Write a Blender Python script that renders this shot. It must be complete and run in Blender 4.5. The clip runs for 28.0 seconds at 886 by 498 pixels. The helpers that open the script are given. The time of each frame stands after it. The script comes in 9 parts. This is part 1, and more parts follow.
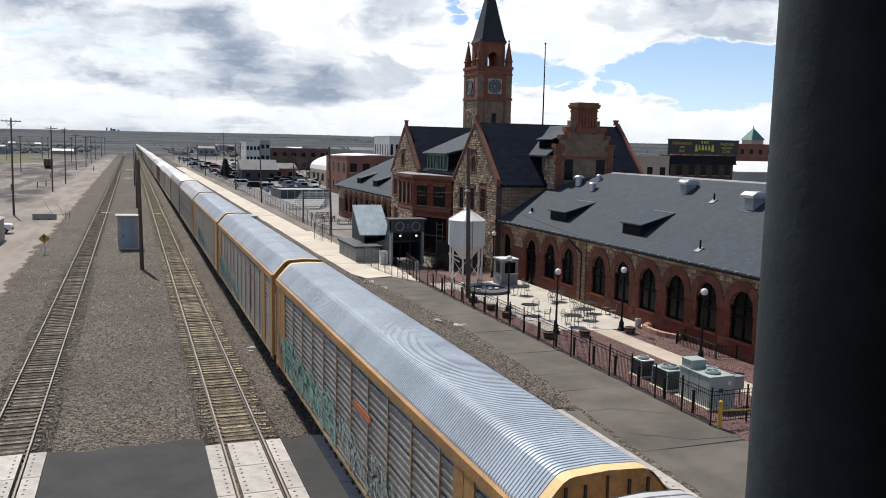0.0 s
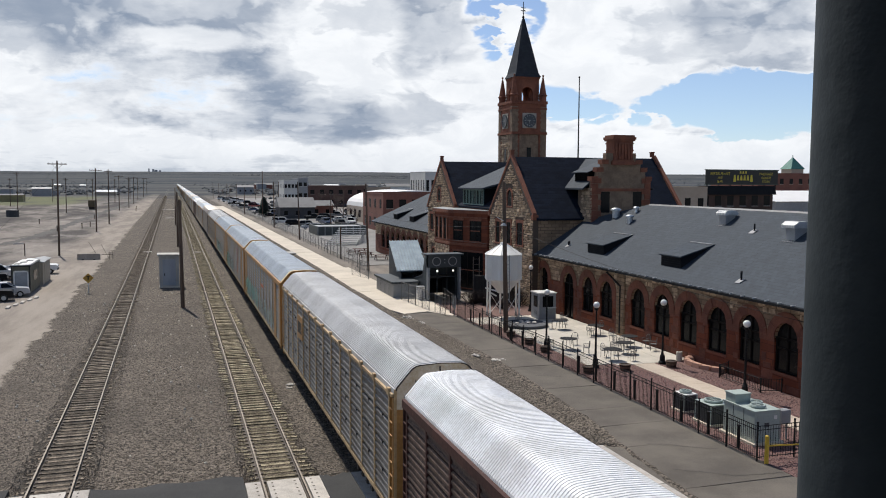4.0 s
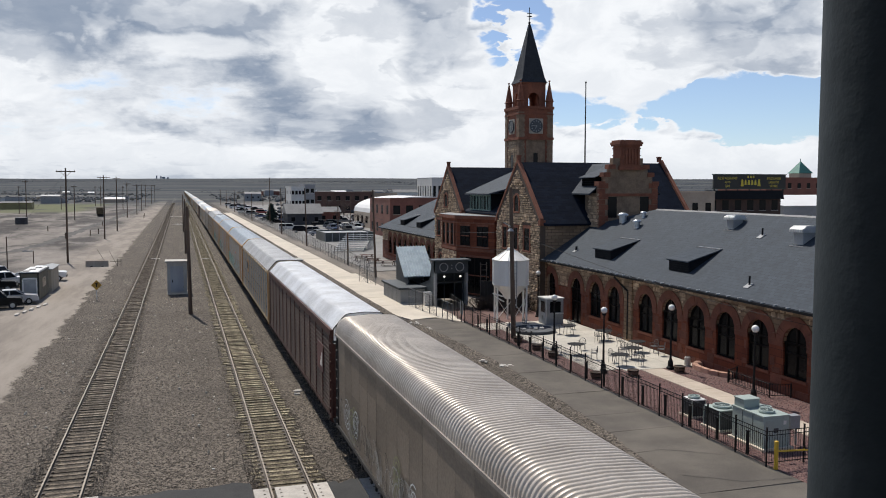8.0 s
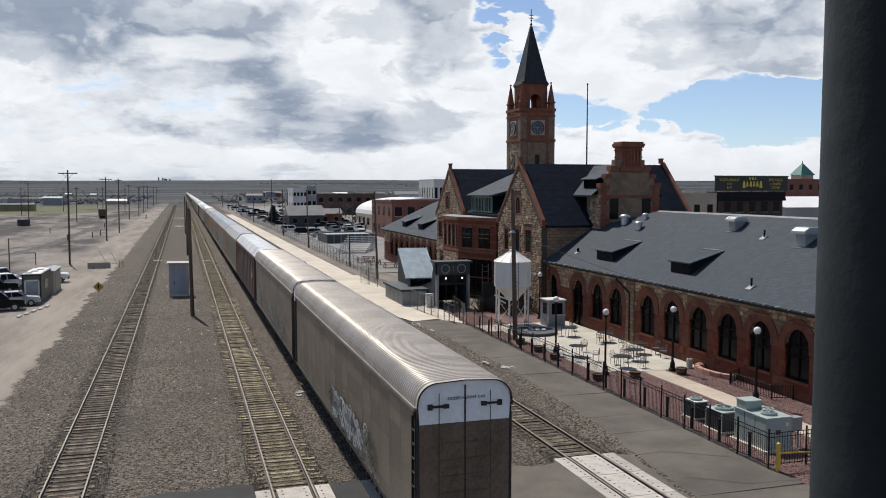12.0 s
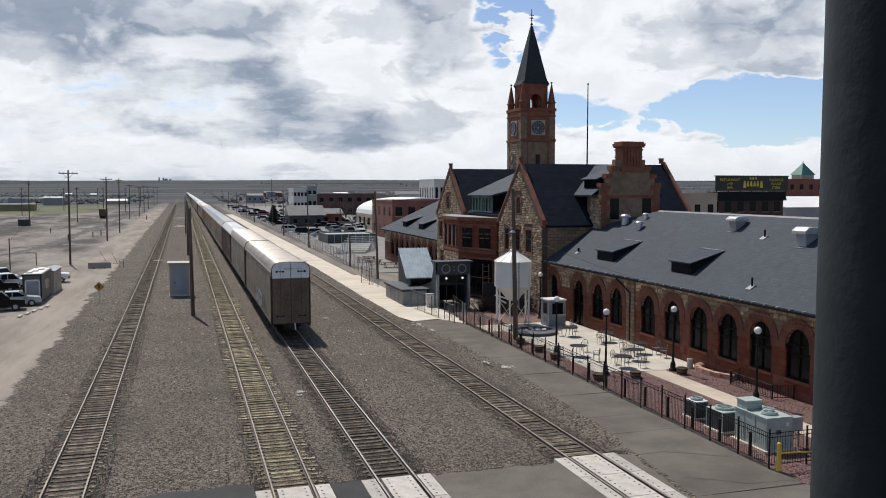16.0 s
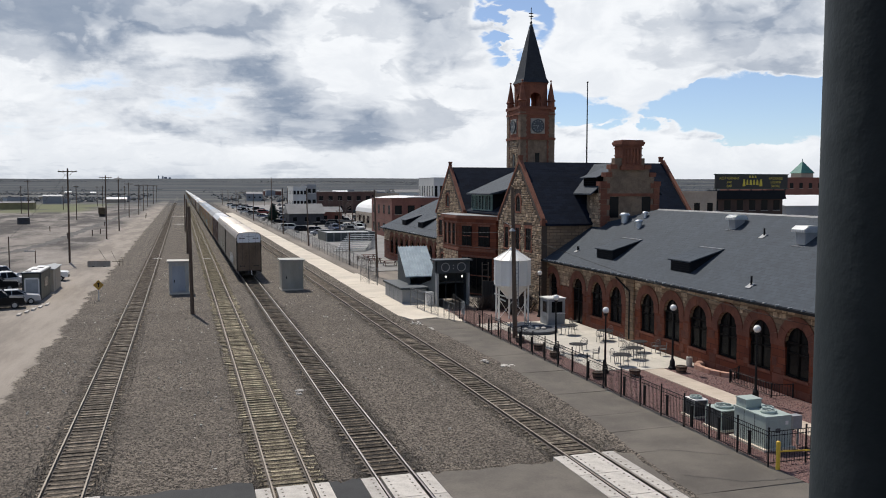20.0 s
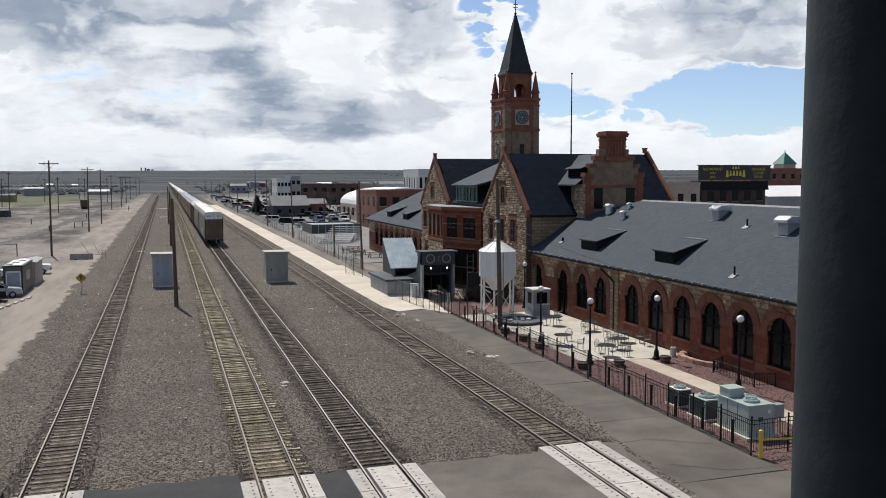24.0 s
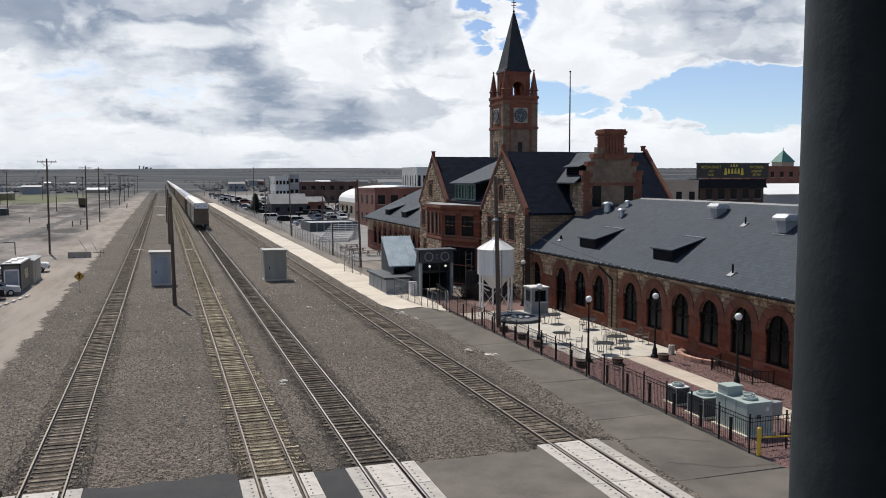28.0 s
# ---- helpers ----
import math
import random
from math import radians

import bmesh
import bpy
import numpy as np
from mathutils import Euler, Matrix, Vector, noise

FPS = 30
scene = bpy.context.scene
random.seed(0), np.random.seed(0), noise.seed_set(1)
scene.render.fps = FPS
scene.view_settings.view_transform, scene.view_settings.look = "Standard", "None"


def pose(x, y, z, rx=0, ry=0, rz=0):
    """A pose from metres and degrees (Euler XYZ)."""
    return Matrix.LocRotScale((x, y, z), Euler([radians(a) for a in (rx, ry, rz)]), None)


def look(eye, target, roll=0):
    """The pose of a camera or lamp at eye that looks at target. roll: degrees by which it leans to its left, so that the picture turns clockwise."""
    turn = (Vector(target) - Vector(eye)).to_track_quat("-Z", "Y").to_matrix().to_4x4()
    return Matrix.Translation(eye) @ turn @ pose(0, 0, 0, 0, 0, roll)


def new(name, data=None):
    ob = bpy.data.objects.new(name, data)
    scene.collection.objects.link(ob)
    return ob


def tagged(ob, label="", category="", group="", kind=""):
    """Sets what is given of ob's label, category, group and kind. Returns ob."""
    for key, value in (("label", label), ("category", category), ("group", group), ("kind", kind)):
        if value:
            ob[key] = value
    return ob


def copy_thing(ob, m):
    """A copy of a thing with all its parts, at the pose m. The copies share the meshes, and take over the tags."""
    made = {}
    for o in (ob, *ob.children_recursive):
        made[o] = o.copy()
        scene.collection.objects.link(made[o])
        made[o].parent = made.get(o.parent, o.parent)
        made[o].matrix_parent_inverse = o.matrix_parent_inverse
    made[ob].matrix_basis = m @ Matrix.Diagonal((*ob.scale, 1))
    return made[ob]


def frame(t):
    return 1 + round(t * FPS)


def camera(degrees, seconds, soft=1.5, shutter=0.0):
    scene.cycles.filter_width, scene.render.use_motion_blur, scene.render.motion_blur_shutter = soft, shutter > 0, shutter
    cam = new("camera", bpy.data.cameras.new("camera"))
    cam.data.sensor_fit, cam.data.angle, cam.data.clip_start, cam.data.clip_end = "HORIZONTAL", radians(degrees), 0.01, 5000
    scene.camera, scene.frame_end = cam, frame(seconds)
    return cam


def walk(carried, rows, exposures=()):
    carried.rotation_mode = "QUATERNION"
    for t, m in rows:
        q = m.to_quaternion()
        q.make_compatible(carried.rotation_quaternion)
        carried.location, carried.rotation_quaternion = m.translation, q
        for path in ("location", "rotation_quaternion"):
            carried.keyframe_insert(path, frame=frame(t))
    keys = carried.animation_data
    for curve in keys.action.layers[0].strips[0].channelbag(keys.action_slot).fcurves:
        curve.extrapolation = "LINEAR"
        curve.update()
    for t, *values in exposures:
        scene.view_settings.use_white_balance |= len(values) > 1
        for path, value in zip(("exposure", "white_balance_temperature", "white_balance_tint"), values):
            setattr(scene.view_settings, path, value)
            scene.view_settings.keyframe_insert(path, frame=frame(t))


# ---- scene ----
EYE = (0.0, 0.0, 11.32)
cam = camera(55.5, 28.0, soft=1.0)
TURNS = [
    (0.0, 83.072, -1.259, -20.205), (0.5, 83.19, -1.231, -20.04), (1.0, 83.66, -1.088, -19.50), (1.5, 84.02, -0.957, -19.15),
    (2.0, 84.48, -0.725, -18.73), (2.5, 84.824, -0.547, -18.369), (3.0, 85.10, -0.424, -18.112), (3.5, 85.28, -0.327, -17.929),
    (5.5, 85.59, -0.12, -17.575), (6.0, 85.625, -0.075, -17.535), (6.5, 85.677, -0.035, -17.467), (7.0, 85.736, -0.015, -17.395),
    (8.0, 85.792, -0.008, -17.33), (9.0, 85.835, 0.005, -17.28), (10.0, 85.868, 0.015, -17.237), (11.0, 85.896, 0.02, -17.224),
    (12.0, 85.907, 0.012, -17.213), (12.5, 85.907, 0.018, -17.205), (14.5, 85.907, 0.015, -17.167), (15.5, 85.907, 0.005, -17.168),
    (16.5, 85.884, 0.03, -17.198), (17.0, 85.86, 0.015, -17.209), (18.0, 85.85, 0.0, -17.223), (19.0, 85.826, 0.01, -17.228),
    (20.0, 85.792, 0.0, -17.217), (21.0, 85.79, 0.005, -17.22), (21.5, 85.775, 0.03, -17.26), (22.5, 85.53, 0.09, -17.74),
    (23.5, 85.262, 0.135, -18.2), (24.0, 85.214, 0.12, -18.25), (25.0, 85.152, 0.12, -18.325), (26.0, 85.137, 0.13, -18.33),
    (27.0, 85.125, 0.13, -18.333), (28.0, 85.083, 0.145, -18.357)]
walk(cam, [(t, pose(*EYE, rx, ry, rz)) for t, rx, ry, rz in TURNS], [(0.0, 0.2), (1.0, 0.18), (3.0, 0.08), (6.0, 0.0), (21.0, 0.0), (24.0, 0.04), (28.0, 0.04)])

# ---- sky and sun ----
SUN_TO = Vector((-0.19, 1.0, 1.45)).normalized()
world = bpy.data.worlds.new("sky")
scene.world = world
world.use_nodes = True


def wire(nt, kind, **values):
    """A node with its settings and inputs; a socket given as value is linked."""
    n = nt.nodes.new(kind)
    if kind == "ShaderNodeVectorMath" and "_operation" in values and "Scale" in values:
        n.operation = "SCALE"
        n.inputs["Scale"].default_value = values.pop("Scale")
    if "_operation" in values:
        n.operation = values["_operation"]
    if "_use_clamp" in values:
        n.use_clamp = values["_use_clamp"]
    if "_interpolation_type" in values:
        n.interpolation_type = values["_interpolation_type"]
    if "_sky_type" in values:
        n.sky_type, n.sun_disc = values["_sky_type"], False
        n.sun_elevation, n.sun_rotation = values["_sun_elevation"], values["_sun_rotation"]
        n.altitude, n.air_density, n.dust_density = values["_altitude"], values["_air_density"], values["_dust_density"]
    for key, value in values.items():
        if key.startswith("_"):
            continue
        slot = n.inputs[int(key[1:])] if key[0] == "i" and key[1:].isdigit() else n.inputs[key.replace("_", " ")]
        if isinstance(value, bpy.types.NodeSocket):
            nt.links.new(value, slot)
        else:
            slot.default_value = value
    return n


def rgba(c):
    return (c[0], c[1], c[2], 1.0)


def sums(nt, op, a, b=0.0, clamp=False):
    return wire(nt, "ShaderNodeMath", _operation=op, i0=a, i1=b, _use_clamp=clamp).outputs[0]


def blend(nt, fac, a, b, kind="MIX"):
    n = nt.nodes.new("ShaderNodeMix")
    n.data_type, n.blend_type = "RGBA", kind
    for slot, value in ((n.inputs[0], fac), (n.inputs[6], a), (n.inputs[7], b)):
        if isinstance(value, bpy.types.NodeSocket):
            nt.links.new(value, slot)
        else:
            slot.default_value = rgba(value) if isinstance(value, tuple) else value
    return n.outputs[2]


def ramp(nt, x, lo, hi):
    return wire(nt, "ShaderNodeMapRange", _interpolation_type="SMOOTHSTEP", Value=x, From_Min=lo, From_Max=hi).outputs[0]


def noise_of(nt, vec, scale, detail=4.0, rough=0.55, distortion=0.0):
    return wire(nt, "ShaderNodeTexNoise", Vector=vec, Scale=scale, Detail=detail, Roughness=rough, Distortion=distortion).outputs[0]


def make_sky():
    nt = world.node_tree
    nt.nodes.clear()
    sky = wire(nt, "ShaderNodeTexSky", _sky_type="NISHITA", _sun_elevation=math.asin(SUN_TO.z),
               _sun_rotation=math.atan2(SUN_TO.x, SUN_TO.y), _altitude=1850.0, _air_density=1.0, _dust_density=0.6).outputs[0]
    blue = blend(nt, 1.0, sky, (0.116, 0.124, 0.140), "MULTIPLY")
    blue = blend(nt, 0.13, blue, (0.86, 0.92, 0.98))
    way = wire(nt, "ShaderNodeTexCoord").outputs["Generated"]
    xyz = wire(nt, "ShaderNodeSeparateXYZ", Vector=way)
    billow = wire(nt, "ShaderNodeVectorMath", _operation="MULTIPLY", i0=way, i1=(1.0, 1.0, 1.9)).outputs[0]

    def shifted(x, y, z):
        return wire(nt, "ShaderNodeVectorMath", _operation="ADD", i0=billow, i1=(x, y, z)).outputs[0]
    big = noise_of(nt, shifted(2.2, 0.4, 1.7), 2.6, 2.0, 0.5, 0.2)
    mid = noise_of(nt, billow, 5.5, 10.0, 0.60, 0.35)
    above = noise_of(nt, shifted(-0.015, 0.03, 0.07), 5.5, 5.0, 0.55, 0.35)
    puff = noise_of(nt, shifted(7.3, 2.1, 0.4), 15.0, 9.0, 0.64, 0.5)

    # heaped cloud: cells lit from above
    bent = wire(nt, "ShaderNodeVectorMath", _operation="ADD", i0=billow, i1=wire(nt, "ShaderNodeVectorMath", _operation="SCALE", i0=wire(nt, "ShaderNodeTexNoise", Vector=billow, Scale=9.0, Detail=5.0).outputs["Color"], Scale=0.11).outputs[0]).outputs[0]

    def heap(dz):
        p = wire(nt, "ShaderNodeVectorMath", _operation="ADD", i0=bent, i1=(0.0, 0.0, dz)).outputs[0]
        return wire(nt, "ShaderNodeTexVoronoi", Vector=p, Scale=9.0, Detail=4.0, Roughness=0.55).outputs["Distance"]
    cell, cell_up = heap(0.0), heap(0.03)
    dull = ramp(nt, sums(nt, "SUBTRACT", cell, cell_up), -0.10, 0.20)

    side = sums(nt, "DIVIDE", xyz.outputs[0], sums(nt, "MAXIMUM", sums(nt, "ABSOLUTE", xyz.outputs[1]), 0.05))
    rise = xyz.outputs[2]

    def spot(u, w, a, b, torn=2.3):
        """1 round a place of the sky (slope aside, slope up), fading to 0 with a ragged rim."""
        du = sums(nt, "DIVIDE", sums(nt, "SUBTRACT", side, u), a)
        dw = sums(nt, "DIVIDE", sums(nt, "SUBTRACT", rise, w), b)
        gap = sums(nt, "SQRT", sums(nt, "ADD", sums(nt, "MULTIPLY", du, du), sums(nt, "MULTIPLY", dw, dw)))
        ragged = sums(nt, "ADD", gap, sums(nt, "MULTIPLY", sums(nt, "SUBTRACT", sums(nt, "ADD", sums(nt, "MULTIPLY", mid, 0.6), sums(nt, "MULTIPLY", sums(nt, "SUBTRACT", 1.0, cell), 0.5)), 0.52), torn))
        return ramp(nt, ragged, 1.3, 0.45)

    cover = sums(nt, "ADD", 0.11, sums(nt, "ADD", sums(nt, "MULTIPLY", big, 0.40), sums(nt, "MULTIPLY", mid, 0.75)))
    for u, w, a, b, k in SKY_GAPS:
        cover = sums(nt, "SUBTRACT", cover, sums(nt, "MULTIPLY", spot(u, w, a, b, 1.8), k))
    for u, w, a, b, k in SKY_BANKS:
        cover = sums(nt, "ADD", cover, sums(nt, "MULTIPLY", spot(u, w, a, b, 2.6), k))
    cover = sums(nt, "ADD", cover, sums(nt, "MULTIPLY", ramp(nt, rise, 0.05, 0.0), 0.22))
    # the far clouds lie in one layer that shrinks towards the horizon
    layer = wire(nt, "ShaderNodeVectorMath", _operation="DIVIDE", i0=way, i1=wire(nt, "ShaderNodeCombineXYZ", X=sums(nt, "ADD", rise, 0.13), Y=sums(nt, "ADD", rise, 0.13), Z=0.22).outputs[0]).outputs[0]
    flock = noise_of(nt, layer, 2.3, 9.0, 0.60, 0.25)
    flock_up = noise_of(nt, wire(nt, "ShaderNodeVectorMath", _operation="ADD", i0=layer, i1=(0.03, -0.22, 0.12)).outputs[0], 2.3, 6.0, 0.58, 0.25)
    low_down = ramp(nt, rise, 0.20, 0.05)
    cover = sums(nt, "ADD", cover, sums(nt, "MULTIPLY", sums(nt, "SUBTRACT", flock, 0.5), 0.22))
    # clouds thinned above the view so that less sky light falls
    cover = sums(nt, "SUBTRACT", cover, sums(nt, "MULTIPLY", ramp(nt, xyz.outputs[2], 0.23, 0.5), 0.42))
    # cover also cut away from +y, out of view, to weaken the fill light
    cover = sums(nt, "SUBTRACT", cover, sums(nt, "MULTIPLY", ramp(nt, xyz.outputs[1], 0.7, -0.3), 0.24))
    cloud = ramp(nt, cover, 0.475, 0.60)
    under = ramp(nt, sums(nt, "SUBTRACT", above, mid), -0.03, 0.11)
    grey = sums(nt, "ADD", sums(nt, "MULTIPLY", under, 0.26), sums(nt, "MULTIPLY", dull, 0.24), True)
    small = ramp(nt, sums(nt, "SUBTRACT", flock_up, flock), -0.06, 0.20)
    grey = sums(nt, "ADD", grey, sums(nt, "MULTIPLY", small, sums(nt, "ADD", 0.10, sums(nt, "MULTIPLY", low_down, 0.26))), True)
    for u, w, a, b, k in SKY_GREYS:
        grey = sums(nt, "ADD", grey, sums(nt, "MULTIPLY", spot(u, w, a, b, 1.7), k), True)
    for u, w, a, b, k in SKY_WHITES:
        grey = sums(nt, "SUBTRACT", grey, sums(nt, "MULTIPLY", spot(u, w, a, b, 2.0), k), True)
    grey = sums(nt, "MULTIPLY", grey, sums(nt, "ADD", 0.38, sums(nt, "MULTIPLY", sums(nt, "ADD", flock, puff), 0.56)))
    thick = ramp(nt, cover, 0.53, 0.72)
    shade = sums(nt, "MULTIPLY", grey, thick)
    white = blend(nt, shade, (1.17, 1.20, 1.24), (0.30, 0.378, 0.51))
    fine = ramp(nt, puff, 0.36, 0.66)
    white = blend(nt, sums(nt, "MULTIPLY", fine, 0.24), white, (0.60, 0.67, 0.78))
    both = blend(nt, cloud, blue, white)
    low = blend(nt, sums(nt, "MULTIPLY", ramp(nt, rise, 0.05, 0.0), 0.45), both, (0.74, 0.80, 0.88))
    back = wire(nt, "ShaderNodeBackground", Color=low, Strength=SKY_POWER)
    out = wire(nt, "ShaderNodeOutputWorld", Surface=back.outputs[0])


SKY_POWER = 0.80
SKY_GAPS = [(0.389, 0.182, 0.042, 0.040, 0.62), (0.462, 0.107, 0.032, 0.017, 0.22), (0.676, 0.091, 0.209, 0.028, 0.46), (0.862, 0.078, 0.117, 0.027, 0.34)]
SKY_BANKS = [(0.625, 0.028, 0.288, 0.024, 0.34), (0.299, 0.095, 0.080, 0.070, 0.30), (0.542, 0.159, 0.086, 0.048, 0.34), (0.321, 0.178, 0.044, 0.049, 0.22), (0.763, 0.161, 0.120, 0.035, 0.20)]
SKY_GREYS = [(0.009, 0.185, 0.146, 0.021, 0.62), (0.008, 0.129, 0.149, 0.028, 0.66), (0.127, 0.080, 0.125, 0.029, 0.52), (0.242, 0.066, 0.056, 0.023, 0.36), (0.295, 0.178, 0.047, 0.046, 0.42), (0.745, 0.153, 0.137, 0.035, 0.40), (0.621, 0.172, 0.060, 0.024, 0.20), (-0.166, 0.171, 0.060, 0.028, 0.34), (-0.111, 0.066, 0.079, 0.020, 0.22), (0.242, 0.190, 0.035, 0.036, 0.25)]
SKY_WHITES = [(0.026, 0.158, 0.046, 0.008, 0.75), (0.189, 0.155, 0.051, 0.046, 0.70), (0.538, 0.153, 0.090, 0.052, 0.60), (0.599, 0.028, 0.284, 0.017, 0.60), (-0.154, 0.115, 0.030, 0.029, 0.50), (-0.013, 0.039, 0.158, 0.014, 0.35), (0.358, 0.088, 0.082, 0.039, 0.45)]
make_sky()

sun = new("sun", bpy.data.lights.new("sun", "SUN"))
sun.data.energy, sun.data.angle, sun.data.color = 4.5, radians(0.53), (1.0, 0.95, 0.87)
sun.matrix_world = look((-60, 300, 450), Vector((-60, 300, 450)) - SUN_TO)
scene.view_settings.exposure = 0.0


# ---- materials ----
def plain(name, a, b=None, rough=0.8, metal=0.0, scale=1.2, fine=25.0, bump=0.3, deep=0.01, vary=0.0, coat=0.0, streak=1.0, island=False, spec=0.5):
    """Two colours mixed by coarse and fine noise, with a bump. vary: change of value from object to object. streak below 1 draws the coarse marks out along z."""
    m = bpy.data.materials.new(name)
    m.use_nodes = True
    nt = m.node_tree
    bsdf = nt.nodes["Principled BSDF"]
    b = b or tuple(0.72 * c for c in a)
    where = wire(nt, "ShaderNodeTexCoord").outputs["Object"]
    drawn = wire(nt, "ShaderNodeMapping", Vector=where, Scale=(1.0, 1.0, streak)).outputs[0]
    coarse, grain = noise_of(nt, drawn, scale, 5.0, 0.6), noise_of(nt, where, fine, 4.0, 0.65)
    fac = ramp(nt, sums(nt, "ADD", sums(nt, "MULTIPLY", coarse, 0.62), sums(nt, "MULTIPLY", grain, 0.38)), 0.36, 0.64)
    colour = blend(nt, fac, a, b)
    if vary:
        chance = wire(nt, "ShaderNodeNewGeometry").outputs["Random Per Island"] if island else wire(nt, "ShaderNodeObjectInfo").outputs["Random"]
        value = wire(nt, "ShaderNodeMapRange", Value=chance, To_Min=1.0 - vary, To_Max=1.0 + vary).outputs[0]
        colour = wire(nt, "ShaderNodeHueSaturation", Value=value, Color=colour).outputs[0]
    nt.links.new(colour, bsdf.inputs["Base Color"])
    nt.links.new(wire(nt, "ShaderNodeMapRange", Value=grain, To_Min=max(rough - 0.12, 0.02), To_Max=min(rough + 0.12, 1.0)).outputs[0], bsdf.inputs["Roughness"])
    bsdf.inputs["Metallic"].default_value = metal
    bsdf.inputs["Coat Weight"].default_value = coat
    bsdf.inputs["Specular IOR Level"].default_value = spec
    if bump:
        nt.links.new(wire(nt, "ShaderNodeBump", Strength=bump, Distance=deep, Height=grain).outputs[0], bsdf.inputs["Normal"])
    return m


def glass(name, tint=(0.007, 0.008, 0.009)):
    m = plain(name, tint, tuple(0.6 * c for c in tint), rough=0.22, bump=0.05, fine=3.0, deep=0.004)
    m.node_tree.nodes["Principled BSDF"].inputs["Specular IOR Level"].default_value = 0.14
    return m


def glow(name, colour, power):
    m = plain(name, colour, colour, rough=0.3, bump=0)
    b = m.node_tree.nodes["Principled BSDF"]
    b.inputs["Emission Color"].default_value, b.inputs["Emission Strength"].default_value = rgba(colour), power
    return m


def ground_material():
    m = bpy.data.materials.new("ground_earth")
    m.use_nodes = True
    nt = m.node_tree
    bsdf = nt.nodes["Principled BSDF"]
    at = wire(nt, "ShaderNodeNewGeometry").outputs["Position"]
    xyz = wire(nt, "ShaderNodeSeparateXYZ", Vector=at)
    x, y = xyz.outputs[0], xyz.outputs[1]
    stones = wire(nt, "ShaderNodeTexVoronoi", Vector=at, Scale=14.0)
    grain = noise_of(nt, at, 5.0, 5.0, 0.75)
    cell = wire(nt, "ShaderNodeSeparateColor", Color=stones.outputs["Color"]).outputs[0]
    tone = sums(nt, "ADD", sums(nt, "MULTIPLY", cell, 0.55), sums(nt, "MULTIPLY", grain, 0.6))
    ballast = blend(nt, ramp(nt, tone, 0.25, 0.95), (0.015, 0.0128, 0.0107), (0.230, 0.193, 0.156))
    stain = noise_of(nt, at, 0.16, 4.0, 0.6)
    ballast = blend(nt, sums(nt, "MULTIPLY", ramp(nt, stain, 0.42, 0.68), 0.35), ballast, (0.055, 0.048, 0.041))
    # stained, dusty ballast between the rails of each track
    rag = sums(nt, "MULTIPLY", sums(nt, "SUBTRACT", noise_of(nt, at, 1.7, 4.0, 0.7), 0.5), 1.5)
    for xc, lean, tint, dark in ((-4.49, 0.0, (0.12, 0.102, 0.082), (0.026, 0.022, 0.018)), (3.78, 0.0, (0.17, 0.138, 0.10), (0.030, 0.024, 0.018)),
                                 (7.82, 0.0, (0.038, 0.033, 0.028), (0.010, 0.009, 0.008)), (16.23, -0.00404, (0.11, 0.092, 0.07), (0.022, 0.018, 0.014))):
        aside = sums(nt, "ABSOLUTE", sums(nt, "SUBTRACT", sums(nt, "SUBTRACT", x, xc), sums(nt, "MULTIPLY", y, lean)))
        strip = sums(nt, "MULTIPLY", ramp(nt, sums(nt, "ADD", aside, rag), 1.45, 0.85), ramp(nt, y, 700.0, 120.0))
        ballast = blend(nt, sums(nt, "MULTIPLY", strip, 0.9), ballast, blend(nt, ramp(nt, tone, 0.3, 0.9), dark, tint))
    # pale dust spilled between the rails by the crossing
    spill = sums(nt, "MULTIPLY", ramp(nt, sums(nt, "ADD", sums(nt, "ABSOLUTE", sums(nt, "SUBTRACT", x, 16.0)), sums(nt, "MULTIPLY", rag, 2.2)), 1.5, 0.7), ramp(nt, sums(nt, "ADD", y, sums(nt, "MULTIPLY", rag, 5.0)), 38.0, 33.5))
    spill = sums(nt, "MULTIPLY", spill, ramp(nt, noise_of(nt, at, 3.0, 5.0, 0.7), 0.42, 0.58))
    ballast = blend(nt, sums(nt, "MULTIPLY", spill, 0.6), ballast, (0.36, 0.31, 0.235))
    # pale packed earth beside the tracks, with a ragged edge
    patch = noise_of(nt, at, 0.35, 5.0, 0.62)
    edge = sums(nt, "ADD", x, sums(nt, "MULTIPLY", sums(nt, "SUBTRACT", patch, 0.5), 3.0))
    dust = noise_of(nt, wire(nt, "ShaderNodeMapping", Vector=at, Scale=(0.30, 0.05, 1.0)).outputs[0], 1.0, 6.0, 0.65)
    earth = blend(nt, ramp(nt, dust, 0.36, 0.62), (0.315, 0.273, 0.23), (0.21, 0.181, 0.153))
    earth = blend(nt, sums(nt, "MULTIPLY", ramp(nt, grain, 0.35, 0.75), 0.3), earth, (0.22, 0.195, 0.17))
    left = ramp(nt, sums(nt, "ADD", edge, sums(nt, "MULTIPLY", sums(nt, "SUBTRACT", grain, 0.5), 1.2)), -9.35, -9.7)
    colour = blend(nt, left, ballast, earth)
    # rutted yard further out
    yard = noise_of(nt, wire(nt, "ShaderNodeMapping", Vector=at, Scale=(0.055, 0.016, 1.0)).outputs[0], 1.0, 6.0, 0.62)
    rough = blend(nt, ramp(nt, yard, 0.42, 0.58), (0.075, 0.067, 0.062), (0.23, 0.203, 0.178))
    ruts = noise_of(nt, wire(nt, "ShaderNodeMapping", Vector=at, Scale=(0.09, 0.035, 1.0), Rotation=(0.0, 0.0, 0.35)).outputs[0], 1.0, 9.0, 0.7)
    rough = blend(nt, sums(nt, "MULTIPLY", ramp(nt, ruts, 0.50, 0.62), 0.6), rough, (0.052, 0.047, 0.044))
